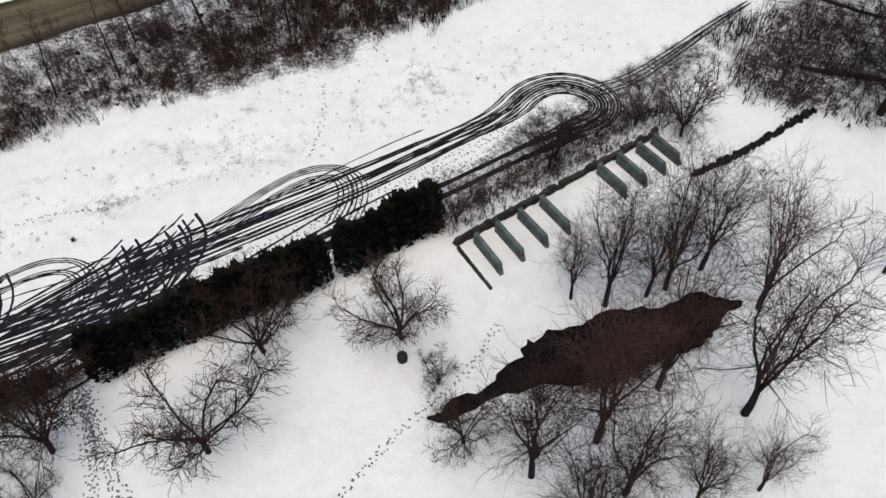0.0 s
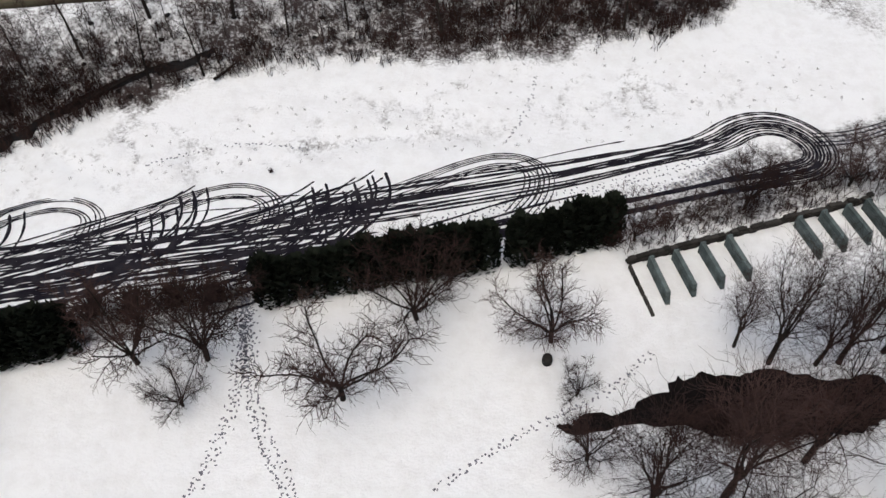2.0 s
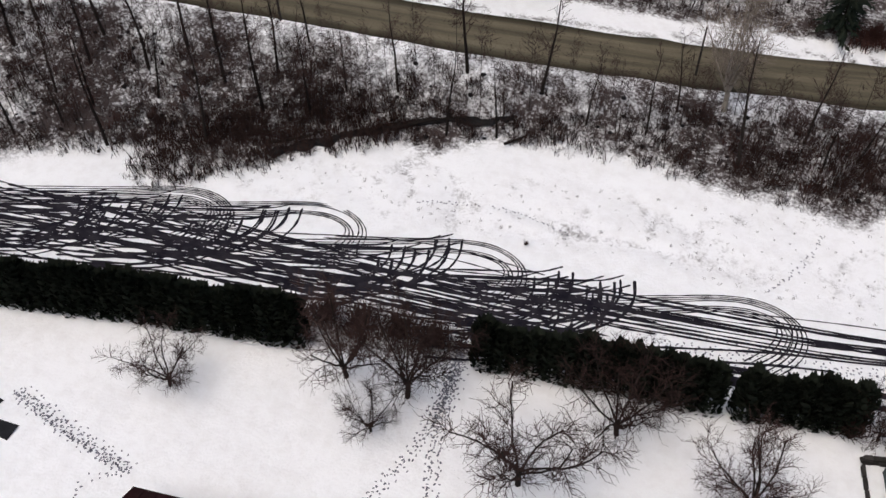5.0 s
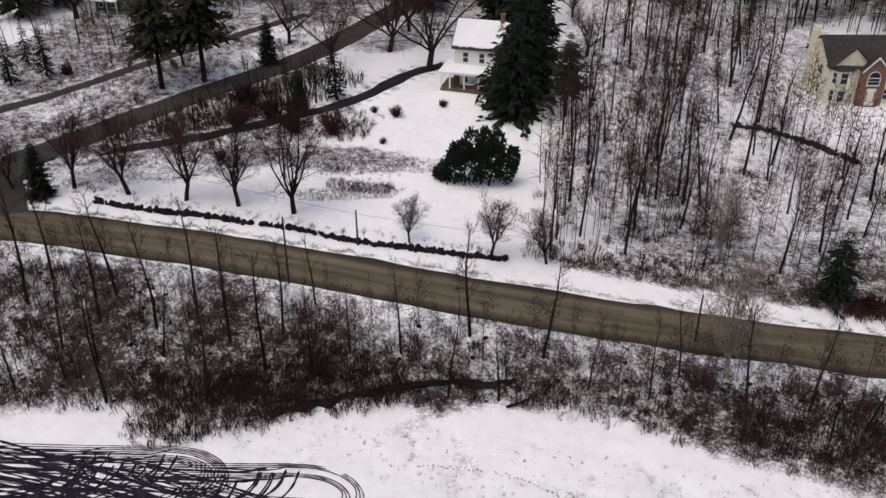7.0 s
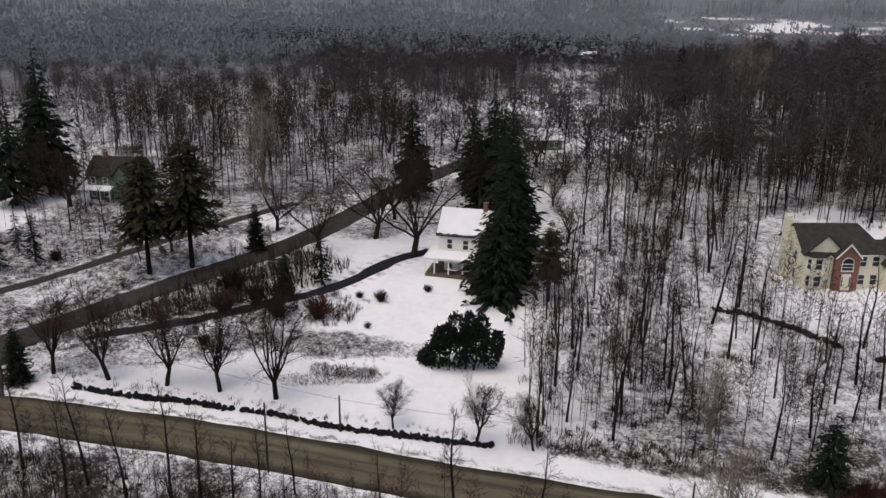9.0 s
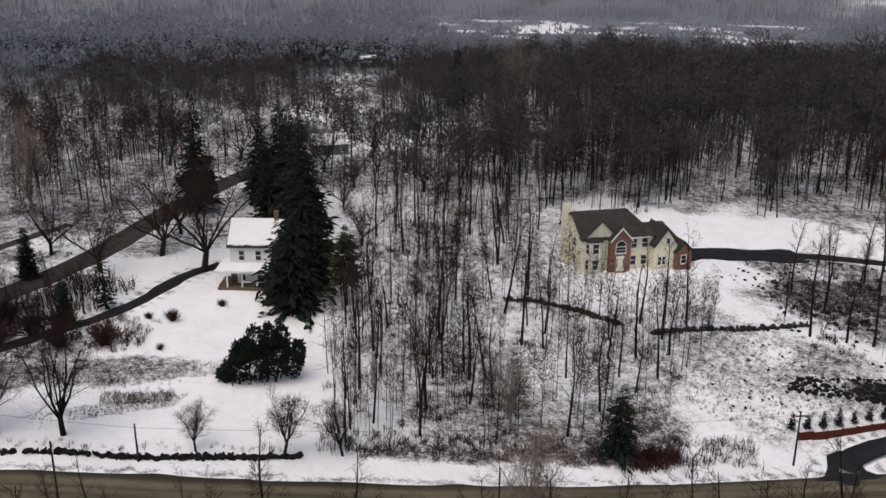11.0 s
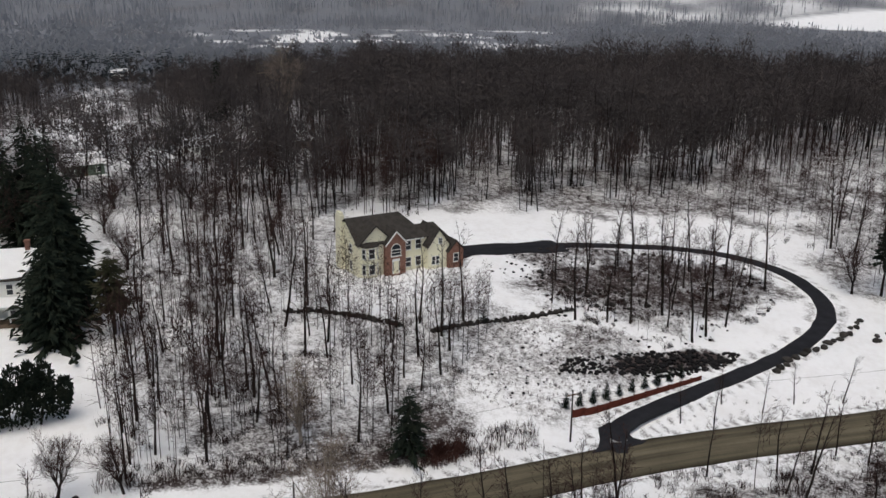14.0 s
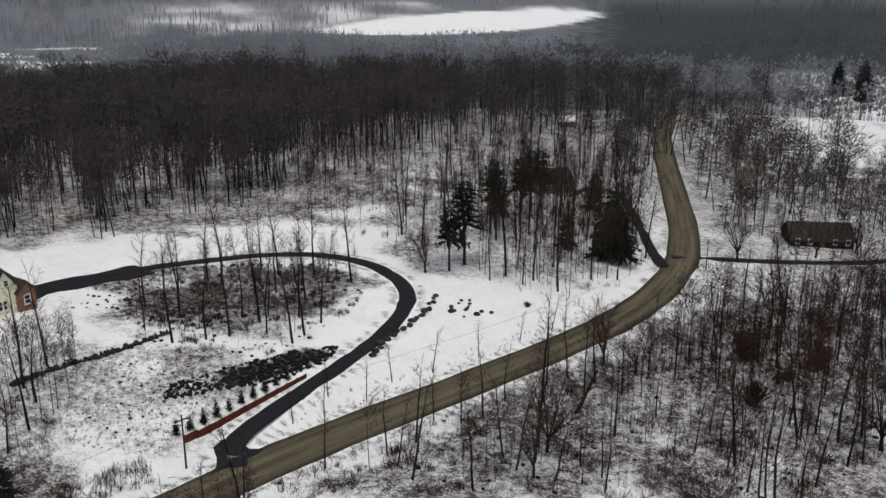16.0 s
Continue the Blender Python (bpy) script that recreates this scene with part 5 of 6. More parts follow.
def far_woods():
    """The forest behind the houses and over the hills, too many trees to count."""
    rng = np.random.default_rng(120)
    kinds = [woodland_shape(np.random.default_rng(121 + k), 19.0, 260, 1.7, .1, .3 + .05 * (k % 3), .2 + .03 * (k % 4), .2) for k in range(8)]
    trunks, crowns = [], []
    az = np.radians(rng.uniform(-66, 64, 9000))
    r = 160 + 320 * rng.uniform(0, 1, 9000) ** 1.15
    x, y = -r * np.sin(az), r * np.cos(az)
    z = land(x, y)
    keep = np.ones(len(x), bool)
    for line, half in LINES:
        keep &= (near_line(x, y, line)[0] > half + 2.5) | (r > 325)
    deg = np.degrees(az)
    start = np.interp(deg, [-66, -50, -42, -34, -26, -18, -8, 4, 8, 15, 22, 27, 32, 40, 52, 64], [225, 235, 285, 315, 262, 212, 198, 190, 184, 188, 205, 212, 205, 205, 200, 195])
    keep &= r > start + 9 * np.sin(deg * .9) + 7 * np.sin(deg * 2.3)
    keep &= ~gaps(x, y, rng)
    keep &= ~((deg < -32) & (rng.uniform(0, 1, len(x)) < .5)) & ~((deg < -45) & (rng.uniform(0, 1, len(x)) < .5)) & ~((deg > 24) & (rng.uniform(0, 1, len(x)) < .45))
    keep &= ~(rng.uniform(0, 1, len(x)) < np.interp(deg, [2, 10, 19, 24], [0, .3, .3, 1]) * np.where(deg < 19, 1, np.interp(r, [200, 260, 360], [.62, .5, .3])))
    order = np.nonzero(keep)[0][:2600]
    low = np.interp(deg, [2, 17], [0, 1])
    for i in order:
        (tv, tf), (cv, cf) = kinds[i % 8]
        turn, size = rng.uniform(0, 6.28), (rng.uniform(.6, 1.05) + .32 * rng.uniform() ** 2) * (low[i] * np.interp(r[i], [200, 260, 340, 600], [.9, .75, .7, .8]) + (1 - low[i]) * np.interp(r[i], [200, 260, 420], [.95, 1.08, 1.38]))
        trunks.append((tv, tf, x[i], y[i], z[i], turn, size))
        crowns.append((cv, cf, x[i], y[i], z[i], turn, size))
    # thinner woods that run on behind the farmhouse towards the valley
    slight = [woodland_shape(np.random.default_rng(221 + k), 16.0, 70, 2.4, .2, .3, .26, .2) for k in range(6)]
    az2, r2 = np.radians(rng.uniform(7, 34, 620)), 370 + 320 * rng.uniform(0, 1, 620)
    x2, y2 = -r2 * np.sin(az2), r2 * np.cos(az2)
    z2, free = land(x2, y2), gaps(x2, y2, rng)
    for i in np.nonzero(~free)[0]:
        (tv, tf), (cv, cf) = slight[i % 6]
        turn, size = rng.uniform(0, 6.28), rng.uniform(.7, 1.15)
        trunks.append((tv, tf, x2[i], y2[i], z2[i], turn, size))
        crowns.append((cv, cf, x2[i], y2[i], z2[i], turn, size))
    # broad brown crowns among the houses behind the farmhouse
    broad = [woodland_shape(np.random.default_rng(321 + k), 13.0, 150, 2.2, .14, .25, .4, .2) for k in range(4)]
    az4, r4 = np.radians(rng.uniform(7, 33, 170)), 182 + 230 * rng.uniform(0, 1, 170)
    x4, y4 = -r4 * np.sin(az4), r4 * np.cos(az4)
    z4, open_ground = land(x4, y4), np.zeros(len(x4), bool)
    for line, half in LINES:
        open_ground |= near_line(x4, y4, line)[0] < half + 3
    for hx, hy in ((-79, 214), (-57.5, 240), (-30, 250), (-147.5, 132.5)):
        open_ground |= np.hypot(x4 - hx, y4 - hy) < 9
    for i in np.nonzero(~open_ground)[0]:
        (tv, tf), (cv, cf) = broad[i % 4]
        turn, size = rng.uniform(0, 6.28), rng.uniform(.6, 1.1)
        trunks.append((tv, tf, x4[i], y4[i], z4[i], turn, size))
        crowns.append((cv, cf, x4[i], y4[i], z4[i], turn, size))
    # bare woods along the road beyond the bend
    az3, r3 = np.radians(rng.uniform(-63, -41, 330)), 235 + 260 * rng.uniform(0, 1, 330)
    x3, y3 = -r3 * np.sin(az3), r3 * np.cos(az3)
    z3, free = land(x3, y3), gaps(x3, y3, rng) | (near_line(x3, y3, ROAD)[0] < 8)
    for i in np.nonzero(~free)[0]:
        (tv, tf), (cv, cf) = slight[i % 6]
        turn, size = rng.uniform(0, 6.28), rng.uniform(.55, 1.0)
        trunks.append((tv, tf, x3[i], y3[i], z3[i], turn, size))
        crowns.append((cv, cf, x3[i], y3[i], z3[i], turn, size))
    joined("forest_trunks", trunks, BARK, "dense bare forest trunks behind the houses", "forest")
    joined("forest_branches", crowns, FOREST, "dense brown-grey bare forest crowns", "forest")
    # wooded hills beyond the valley
    tufts = [grove_shape(np.random.default_rng(131 + k), 9, 24.0, 14.0, 1.0) for k in range(5)]
    thin = [stem_grove(np.random.default_rng(231 + k), 17, 24.0, 13.0, .42) for k in range(5)]
    az = np.radians(rng.uniform(-68, 66, 7600))
    r = 480 * (2400 / 480) ** rng.uniform(0, 1, 7600)
    x, y = -r * np.sin(az), r * np.cos(az)
    z = land(x, y)
    u, v = (x - 755) * .977 - (y - 1238) * .21, (x - 755) * .21 + (y - 1238) * .977
    deg = np.degrees(az)
    dark = (deg < -37) & (r > 880) & (r < 1700)
    keep = (np.hypot(u / 250, (v + 45) / 108) > 1) & ~((np.abs(u) < 225) & (v < -45) & (v > -380) & (rng.uniform(0, 1, len(x)) < .7))
    keep &= ~((deg > -11) & (deg < 13) & (r > 850) & (r < 1180) & (rng.uniform(0, 1, len(x)) < .7))
    keep &= ~((deg > -32) & (deg < -10) & (r > 1290) & (r < 1600) & (rng.uniform(0, 1, len(x)) < .35))
    keep &= ~((deg < -45) & (r < 880) & (rng.uniform(0, 1, len(x)) < .7))
    keep &= ~((deg > 9) & (r < 650) & (rng.uniform(0, 1, len(x)) < .95))
    keep &= ~((r > 850) & (rng.uniform(0, 1, len(x)) < np.where(dark, .7, .3)))
    keep &= ~gaps(x, y, rng)
    for name, mat, pick, label in (("distant_woods", HAZY_TWIG, keep & ~dark, "haze-grey wooded hills beyond the valley"), ("distant_dark_woods", HAZY_DARK, keep & dark, "dark wooded hill above the valley houses")):
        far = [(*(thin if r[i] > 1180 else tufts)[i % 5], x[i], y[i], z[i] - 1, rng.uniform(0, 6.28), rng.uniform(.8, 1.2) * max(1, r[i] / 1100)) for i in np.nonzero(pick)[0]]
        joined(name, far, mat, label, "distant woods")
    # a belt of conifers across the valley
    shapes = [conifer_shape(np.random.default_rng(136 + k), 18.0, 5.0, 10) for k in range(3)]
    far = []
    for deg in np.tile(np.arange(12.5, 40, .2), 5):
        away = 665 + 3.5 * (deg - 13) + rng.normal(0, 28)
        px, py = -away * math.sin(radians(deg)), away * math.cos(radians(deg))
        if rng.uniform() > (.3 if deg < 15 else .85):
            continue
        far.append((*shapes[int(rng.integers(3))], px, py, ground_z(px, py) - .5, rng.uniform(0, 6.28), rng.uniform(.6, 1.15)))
    joined("distant_conifers", far, HAZY_NEEDLES, "dark belt of conifers across the valley", "distant woods")


far_woods()


def young_woods():
    """The many thin trees between the ones that stand out."""
    rng = np.random.default_rng(150)
    kinds = [woodland_shape(np.random.default_rng(151 + k), 12.0, 140, 1.3, .038, .3, .15, .13) for k in range(5)]
    trunks, crowns = [], []
    for seed, poly, count, apart, lo, hi in ((31, WOOD_SLOPE, 235, 1.2, .5, 1.3), (52, WOOD_LEFT, 45, 1.1, .7, 1.4), (55, [(-14, 190), (-6, 182), (12, 190), (14, 205), (2, 225), (-16, 222)], 60, 1.8, .9, 1.6), (32, MOUND, 60, 1.9, .4, .95), (33, LOOP_RIGHT, 190, 2.1, .8, 1.6), (34, EAST_BANK, 190, 2.0, .4, 1.1), (44, [(90, 98), (132, 114), (175, 108), (140, 75), (100, 68)], 95, 2.0, .9, 1.7), (46, RIGHT_EDGE, 30, 2.2, .7, 1.3), (35, ROAD_BANK, 205, 1.5, .3, .9),
                                             (36, BEHIND, 240, 1.7, .8, 1.5), (37, WEST_WOOD, 260, 2.0, .9, 1.6), (38, [(-104, 88), (-90, 128), (-80, 122), (-84, 108), (-96, 86)], 34, 2.0, .35, .7), (39, [(-150, 112), (-112, 100), (-108, 132), (-150, 150)], 40, 3.5, .5, 1.2),
                                             (40, [(172, 140), (215, 130), (290, 200), (262, 240), (200, 178)], 60, 3.0, .6, 1.2), (41, [(43, 52), (50, 62), (66, 66), (76, 56), (62, 44)], 26, 2.0, .4, .9)):
        for x, y in scatter(seed, poly, count, apart):
            (tv, tf), (cv, cf) = kinds[int(rng.integers(5))]
            z, turn, size = ground_z(x, y), rng.uniform(0, 6.28), rng.uniform(lo, hi)
            trunks.append((tv * (.5, .5, 1), tf, x, y, z, turn, size))
            crowns.append((cv, cf, x, y, z, turn, size))
    joined("young_wood_trunks", trunks, BARK, "crowd of thin bare young trunks in snow", "young trees")
    joined("young_wood_twigs", crowns, TWIG, "fine bare twigs of the young trees", "young trees")


young_woods()


def sliver_shrub(rng, height, stems, width):
    verts, faces = [], []
    for _ in range(stems):
        a, lean = rng.uniform(0, 6.28), rng.uniform(.1, .95)
        p = Vector((rng.normal(0, .22) * height, rng.normal(0, .22) * height, -.08))
        d = Vector((math.cos(a) * lean, math.sin(a) * lean, 1)).normalized() * height * rng.uniform(.5, 1.1)
        w = Vector((-math.sin(a), math.cos(a), 0)) * width * rng.uniform(.6, 1.5)
        bend = p + d * .5 + Vector((0, 0, height * .08))
        base = len(verts)
        verts.extend([p - w, p + w, bend + w * .7, bend - w * .7, p + d])
        faces.extend([(base, base + 1, base + 2), (base, base + 2, base + 3), (base + 3, base + 2, base + 4)])
        for _ in range(3):
            q = p + d * rng.uniform(.25, .9)
            e = sideways(rng, d.normalized(), 62) * height * rng.uniform(.2, .45)
            base = len(verts)
            verts.extend([q - w * .7, q + w * .7, q + e])
            faces.append((base, base + 1, base + 2))
    return as_arrays(verts, faces)


def brush():
    """Tangled stems and briars on the banks and under the trees, and dry weeds in the field."""
    rng = np.random.default_rng(140)
    verge = [(-34, 88.3), (-12, 93.8), (4, 97.8), (20, 103.4), (18, 107), (0, 101.5), (-14, 97.5), (-34, 92)]
    layers = (("brush", TWIG, .032, 1.5, 10, ((11, ROAD_BANK, 430, .8, .6, 1.3), (51, [(-52, 66), (-29, 71.5), (-12, 76), (10, 83), (24, 90), (24, 74), (-4, 71), (-26, 66), (-46, 58)], 180, .8, .5, 1.2), (57, [(-56, 44), (-49, 50.5), (-44, 56), (-38, 60.5), (-34, 64), (-40, 67), (-50, 62), (-62, 52)], 260, .6, .5, 1.3), (56, [(-14, 76), (8, 83), (26, 90), (30, 80), (22, 71), (0, 69.5)], 50, .8, .6, 1.4), (52, WOOD_LEFT, 70, 1.2, .5, 1.2), (12, EAST_BANK, 280, 1.6, .5, 1.5), (13, WOOD_SLOPE, 130, 1.5, .4, 1.1), (14, MOUND, 200, 1.1, .3, .9), (21, verge, 330, .4, .5, 1.1), (22, LOOP_RIGHT, 200, 1.4, .4, 1.1),
                                              (15, [(12.7, 48.2), (19.5, 51.2), (30.7, 55), (38.9, 53.0), (37, 48.5), (35.0, 51.6), (23.1, 47.9), (12.5, 44.9)], 170, .5, .4, 1.2), (16, [(45, 64), (65.6, 64.4), (74, 54), (58, 44), (43.6, 53)], 260, .7, .7, 1.8),
                                              (23, [(-104, 88), (-92, 128), (-77, 122), (-79, 106), (-94, 86)], 150, 1.0, 1.0, 2.6), (33, [(36, 109), (75, 113), (105, 122), (104, 128), (72, 119), (40, 113)], 90, .8, .25, .6), (24, [(-78, 97), (-56, 100), (-55, 95), (-78, 92)], 90, .6, .25, .5), (25, [(-145, 105), (-120, 90), (-106, 101), (-108, 132), (-150, 150)], 330, 1.0, .5, 1.3),
                                              (26, [(-100, 72), (-60, 80.5), (-36, 87), (-36, 88), (-62, 82), (-100, 74.5)], 90, .5, .3, .7), (27, [(-33.5, 36.5), (-18.5, 40.4), (-18.8, 41.8), (-33.8, 38.0)], 60, .4, .8, 1.5), (28, [(14, 28.5), (29, 29.5), (31, 32.2), (15, 30.8)], 130, .35, .6, 1.5),
                                              (32, [(16, 88), (42.4, 99.5), (60.6, 102.6), (92.1, 108), (100, 104), (84.8, 98.7), (56.1, 93.8), (39.1, 91.3), (20, 84)], 110, 1.3, .4, 1.0), (34, [(-109, 80), (-103, 98), (-99, 120), (-95.5, 150), (-99, 152), (-104, 122), (-108, 100), (-114, 84)], 60, 1.5, .4, .9), (35, [(-99, 80), (-92, 84), (-84, 96), (-90, 118), (-97, 104)], 40, 1.6, .5, 1.1), (36, [(-82, 97), (-70, 103), (-66, 112), (-76, 112)], 26, 1.5, .5, 1.0), (37, RIGHT_EDGE, 130, 1.3, .4, 1.0), (29, BEHIND, 260, 1.2, .5, 1.3))),
              ("red_brush", RED_TWIG, .03, 1.5, 10, ((17, [(-10, 76), (9, 84), (22, 86), (20, 76), (0, 71)], 70, .8, .7, 1.3), (31, ROAD_BANK, 70, 2.4, .5, 1.2), (18, [(100, 102), (130, 112), (150, 100), (110, 80)], 90, 1.0, 1.0, 2.2), (19, [(-73, 107), (-68, 108), (-67, 103), (-72, 102)], 7, .9, 1.0, 1.5), (20, [(2.5, 98.6), (9, 102), (11, 100.8), (4, 97.4)], 26, .5, .9, 1.3),
                                                      (30, [(-64, 92.5), (-55, 95), (-55, 92.5), (-63, 90)], 110, .3, .4, .7))),
              ("dry_weeds", TWIG, .012, .45, 9, ((42, [(-60, 47), (-40, 56), (-22, 62), (0, 68), (30, 72), (38, 64), (12, 58), (-8, 56), (-40, 51)], 300, .8, .35, 1.0), (43, [(-70.2, 96.6), (-53.1, 104.2), (-52.1, 100.5), (-66.0, 93.0)], 330, .3, .7, 1.5), (44, [(-67.7, 87.7), (-53.3, 95.0), (-54.0, 92.0), (-64.3, 85.9)], 260, .3, .7, 1.5), (45, [(20, 108), (34, 118), (30, 132), (12, 130), (10, 112)], 400, .5, .8, 1.8))))
    for name, mat, width, tall, stems, zones in layers:
        shapes = [sliver_shrub(np.random.default_rng(141 + k), tall, stems, width) for k in range(5)]
        pieces = []
        for seed, poly, count, apart, lo, hi in zones:
            spots = scatter(seed, poly, count, apart)
            heights = land(np.array([q[0] for q in spots]), np.array([q[1] for q in spots]))
            crowd = 3 if seed in (11, 31, 51, 52, 56, 57) else 5 if seed in (14,) else 4 if seed in (12, 13, 19, 20, 32, 34, 35, 36) else 1
            for (x, y), z in zip(spots, heights):
                size = rng.uniform(lo, hi)
                for _ in range(int(rng.integers(1, crowd * 2))):
                    v, f = shapes[int(rng.integers(5))]
                    px, py = rng.normal(0, .75, 2) * (crowd > 1) * size + (x, y)
                    pieces.append((v, f, px, py, z - .05 * (crowd > 1), rng.uniform(0, 6.28), size * rng.uniform(.8, 1.15)))
        label = {"brush": "tangle of bare brown brush stems poking through snow", "red_brush": "patches of reddish bare brush stems in snow", "dry_weeds": "thin dry weed tufts poking through field snow"}[name]
        joined(name, pieces, mat, label, "brush")


brush()

# ---- houses ----
def slab(points, thick=.18):
    """A flat roof plane through the points, with thickness below it."""
    bm = bmesh.new()
    v = [Vector(p) for p in points]
    n = (v[1] - v[0]).cross(v[2] - v[0]).normalized()
    if n.z < 0:
        n = -n
    top = [bm.verts.new(p) for p in v]
    low = [bm.verts.new(p - n * thick) for p in v]
    bm.faces.new(top)
    bm.faces.new(low[::-1])
    for i in range(len(v)):
        j = (i + 1) % len(v)
        bm.faces.new((top[i], low[i], low[j], top[j]))
    bmesh.ops.recalc_face_normals(bm, faces=bm.faces)
    return bm


def gable_block(x0, x1, y0, y1, eave, ridge, along="x"):
    """A walled block with two gables; the ridge runs along x or y."""
    bm = bmesh.new()
    if along == "y":
        prism(bm, [(x0, -.4), (x1, -.4), (x1, eave), ((x0 + x1) / 2, ridge), (x0, eave)], y0, y1)
    else:
        prism(bm, [(y0, -.4), (y1, -.4), (y1, eave), ((y0 + y1) / 2, ridge), (y0, eave)], x0, x1)
        for v in bm.verts:
            v.co = Vector((v.co.y, v.co.x, v.co.z))
        bmesh.ops.recalc_face_normals(bm, faces=bm.faces)
    return bm


def window(house, x, z, w=.95, h=1.45, y=0.0, arch=False, side=0, frame_mat=None):
    """A sash window on a wall that faces the front (side 0) or the left end (side 1): frame, glass, bars and sill."""
    t = .09
    frame_mat = frame_mat or WHITE
    spans = [(-w / 2 - t, -w / 2, -.07, .03, -t, h + t), (w / 2, w / 2 + t, -.07, .03, -t, h + t), (-w / 2, w / 2, -.07, .03, -t, 0), (-w / 2, w / 2, -.07, .03, h, h + t), (-w / 2, w / 2, -.05, .02, h * .48, h * .54)]
    ob = part("window", boxes(*spans), frame_mat, house)
    ob.matrix_basis = pose(x, y, z) if side == 0 else pose(y, x, z, 0, 0, -90)
    if arch:
        bm = bmesh.new()
        for k in range(8):
            a, b = math.pi * k / 8, math.pi * (k + 1) / 8
            q = [bm.verts.new((r * math.cos(c), yy, h + t + r * math.sin(c))) for yy in (-.07, .03) for c in (a, b) for r in (w / 2, w / 2 + t)]
            bm.faces.new((q[0], q[1], q[3], q[2]))
            bm.faces.new((q[1], q[5], q[7], q[3]))
        part("arch", bm, frame_mat, ob)
        bm = bmesh.new()
        bm.faces.new([bm.verts.new((w / 2 * math.cos(math.pi * k / 8), -.012, h + t + w / 2 * math.sin(math.pi * k / 8))) for k in range(9)])
        part("pane", bm, GLASS, ob)
    part("pane", boxes((-w / 2, w / 2, -.02, .01, 0, h)), GLASS, ob)
    part("sill", boxes((-w / 2 - .14, w / 2 + .14, -.14, .02, -t - .06, -t)), frame_mat, ob)
    return ob


def cream_house():
    ob = thing("cream_house", pose(-6.4, 145.2, ground_z(1, 149) - .35, 0, 0, 26.7) @ Matrix.Diagonal((1.03, 1.03, 1.09, 1)), "two-storey cream house with brick entrance gable and dark roof", "house")
    part("wall", gable_block(0, 9.0, 0, 9.5, 5.8, 8.7), CREAM, ob)
    part("wall", boxes((9.0, 12.9, .003, 9.497, -.4, 5.7)), CREAM, ob)
    part("wall", boxes((12.9, 18.6, 0, 8.5, -.4, 3.4)), CREAM, ob)
    # main roof: a gable at one end, a hip at the other
    part("roof", slab([(-.35, -.45, 5.62), (13.2, -.45, 5.62), (9.8, 4.75, 9.0), (-.35, 4.75, 9.0)]), ROOF_DARK, ob)
    part("roof", slab([(-.35, 9.95, 5.62), (13.2, 9.95, 5.62), (9.8, 4.75, 9.0), (-.35, 4.75, 9.0)]), ROOF_DARK, ob)
    part("roof", slab([(13.2, -.45, 5.62), (13.2, 9.95, 5.62), (9.8, 4.75, 9.0)]), ROOF_DARK, ob)
    part("roof", slab([(12.6, -.3, 3.3), (19.0, -.3, 3.3), (16.5, 4.2, 6.6), (12.6, 4.2, 6.6)]), ROOF_DARK, ob)
    part("roof", slab([(12.6, 8.8, 3.3), (19.0, 8.8, 3.3), (16.5, 4.2, 6.6), (12.6, 4.2, 6.6)]), ROOF_DARK, ob)
    part("roof", slab([(19.0, -.3, 3.3), (19.0, 8.8, 3.3), (16.5, 4.2, 6.6)]), ROOF_DARK, ob)
    # cream cross gable with the bay under it
    part("gable", gable_block(.1, 6.3, -.05, 4.4, 5.75, 8.45, "y"), CREAM, ob)
    for a, b in ((-.25, 3.2), (6.65, 3.2)):
        part("gable_roof", slab([(a, -.4, 5.58), (b, -.4, 8.63), (b, 4.5, 8.63), (a, 1.0, 5.58)]), ROOF_DARK, ob)
    bm = bmesh.new()
    outline = [(.55, 0), (1.1, -.85), (3.0, -.85), (3.55, 0)]
    low, top = [bm.verts.new((x, y, -.4)) for x, y in outline], [bm.verts.new((x, y, 5.35)) for x, y in outline]
    for i in range(3):
        bm.faces.new((low[i], low[i + 1], top[i + 1], top[i]))
    bm.faces.new(top[::-1])
    bay = part("bay", bm, CREAM, ob)
    bm = bmesh.new()
    eaves, tip = [bm.verts.new(p) for p in ((.3, .02, 5.3), (.95, -1.1, 5.3), (3.15, -1.1, 5.3), (3.8, .02, 5.3))], [bm.verts.new(p) for p in ((1.3, .02, 6.0), (2.8, .02, 6.0))]
    for f in ((eaves[0], eaves[1], tip[0]), (eaves[1], eaves[2], tip[1], tip[0]), (eaves[2], eaves[3], tip[1]), tuple(eaves[::-1])):
        bm.faces.new(f)
    part("bay_roof", bm, ROOF_DARK, bay)
    for z in (.9, 3.5):
        window(ob, 2.05, z, 1.0, 1.5, -.88)
        for x, turn in ((.8, -57), (3.3, 57)):
            w = window(ob, x, z, .6, 1.5, 0)
            w.matrix_basis = pose(x, -.46, z, 0, 0, turn)
    # brick entrance
    part("entrance", gable_block(4.6, 8.3, -1.0, 3.0, 5.5, 7.35, "y"), BRICK, ob)
    for a in (4.3, 8.6):
        part("gable_roof", slab([(a, -1.3, 5.35), (6.45, -1.3, 7.6), (6.45, 3.4, 7.6), (a, 1.0, 5.35)]), ROOF_DARK, ob)
        part("rake_trim", slab([(a, -1.36, 5.33), (6.45, -1.36, 7.56), (6.45, -1.31, 7.56), (a, -1.31, 5.33)], .22), WHITE, ob)
    window(ob, 6.45, 3.4, 1.7, .95, -1.03, arch=True)
    door = part("door", boxes((5.75, 7.15, -1.07, -.98, .35, 2.85)), WHITE, ob)
    part("door_leaf", boxes((6.0, 6.9, -1.1, -1.04, .37, 2.45)), CREAM, door)
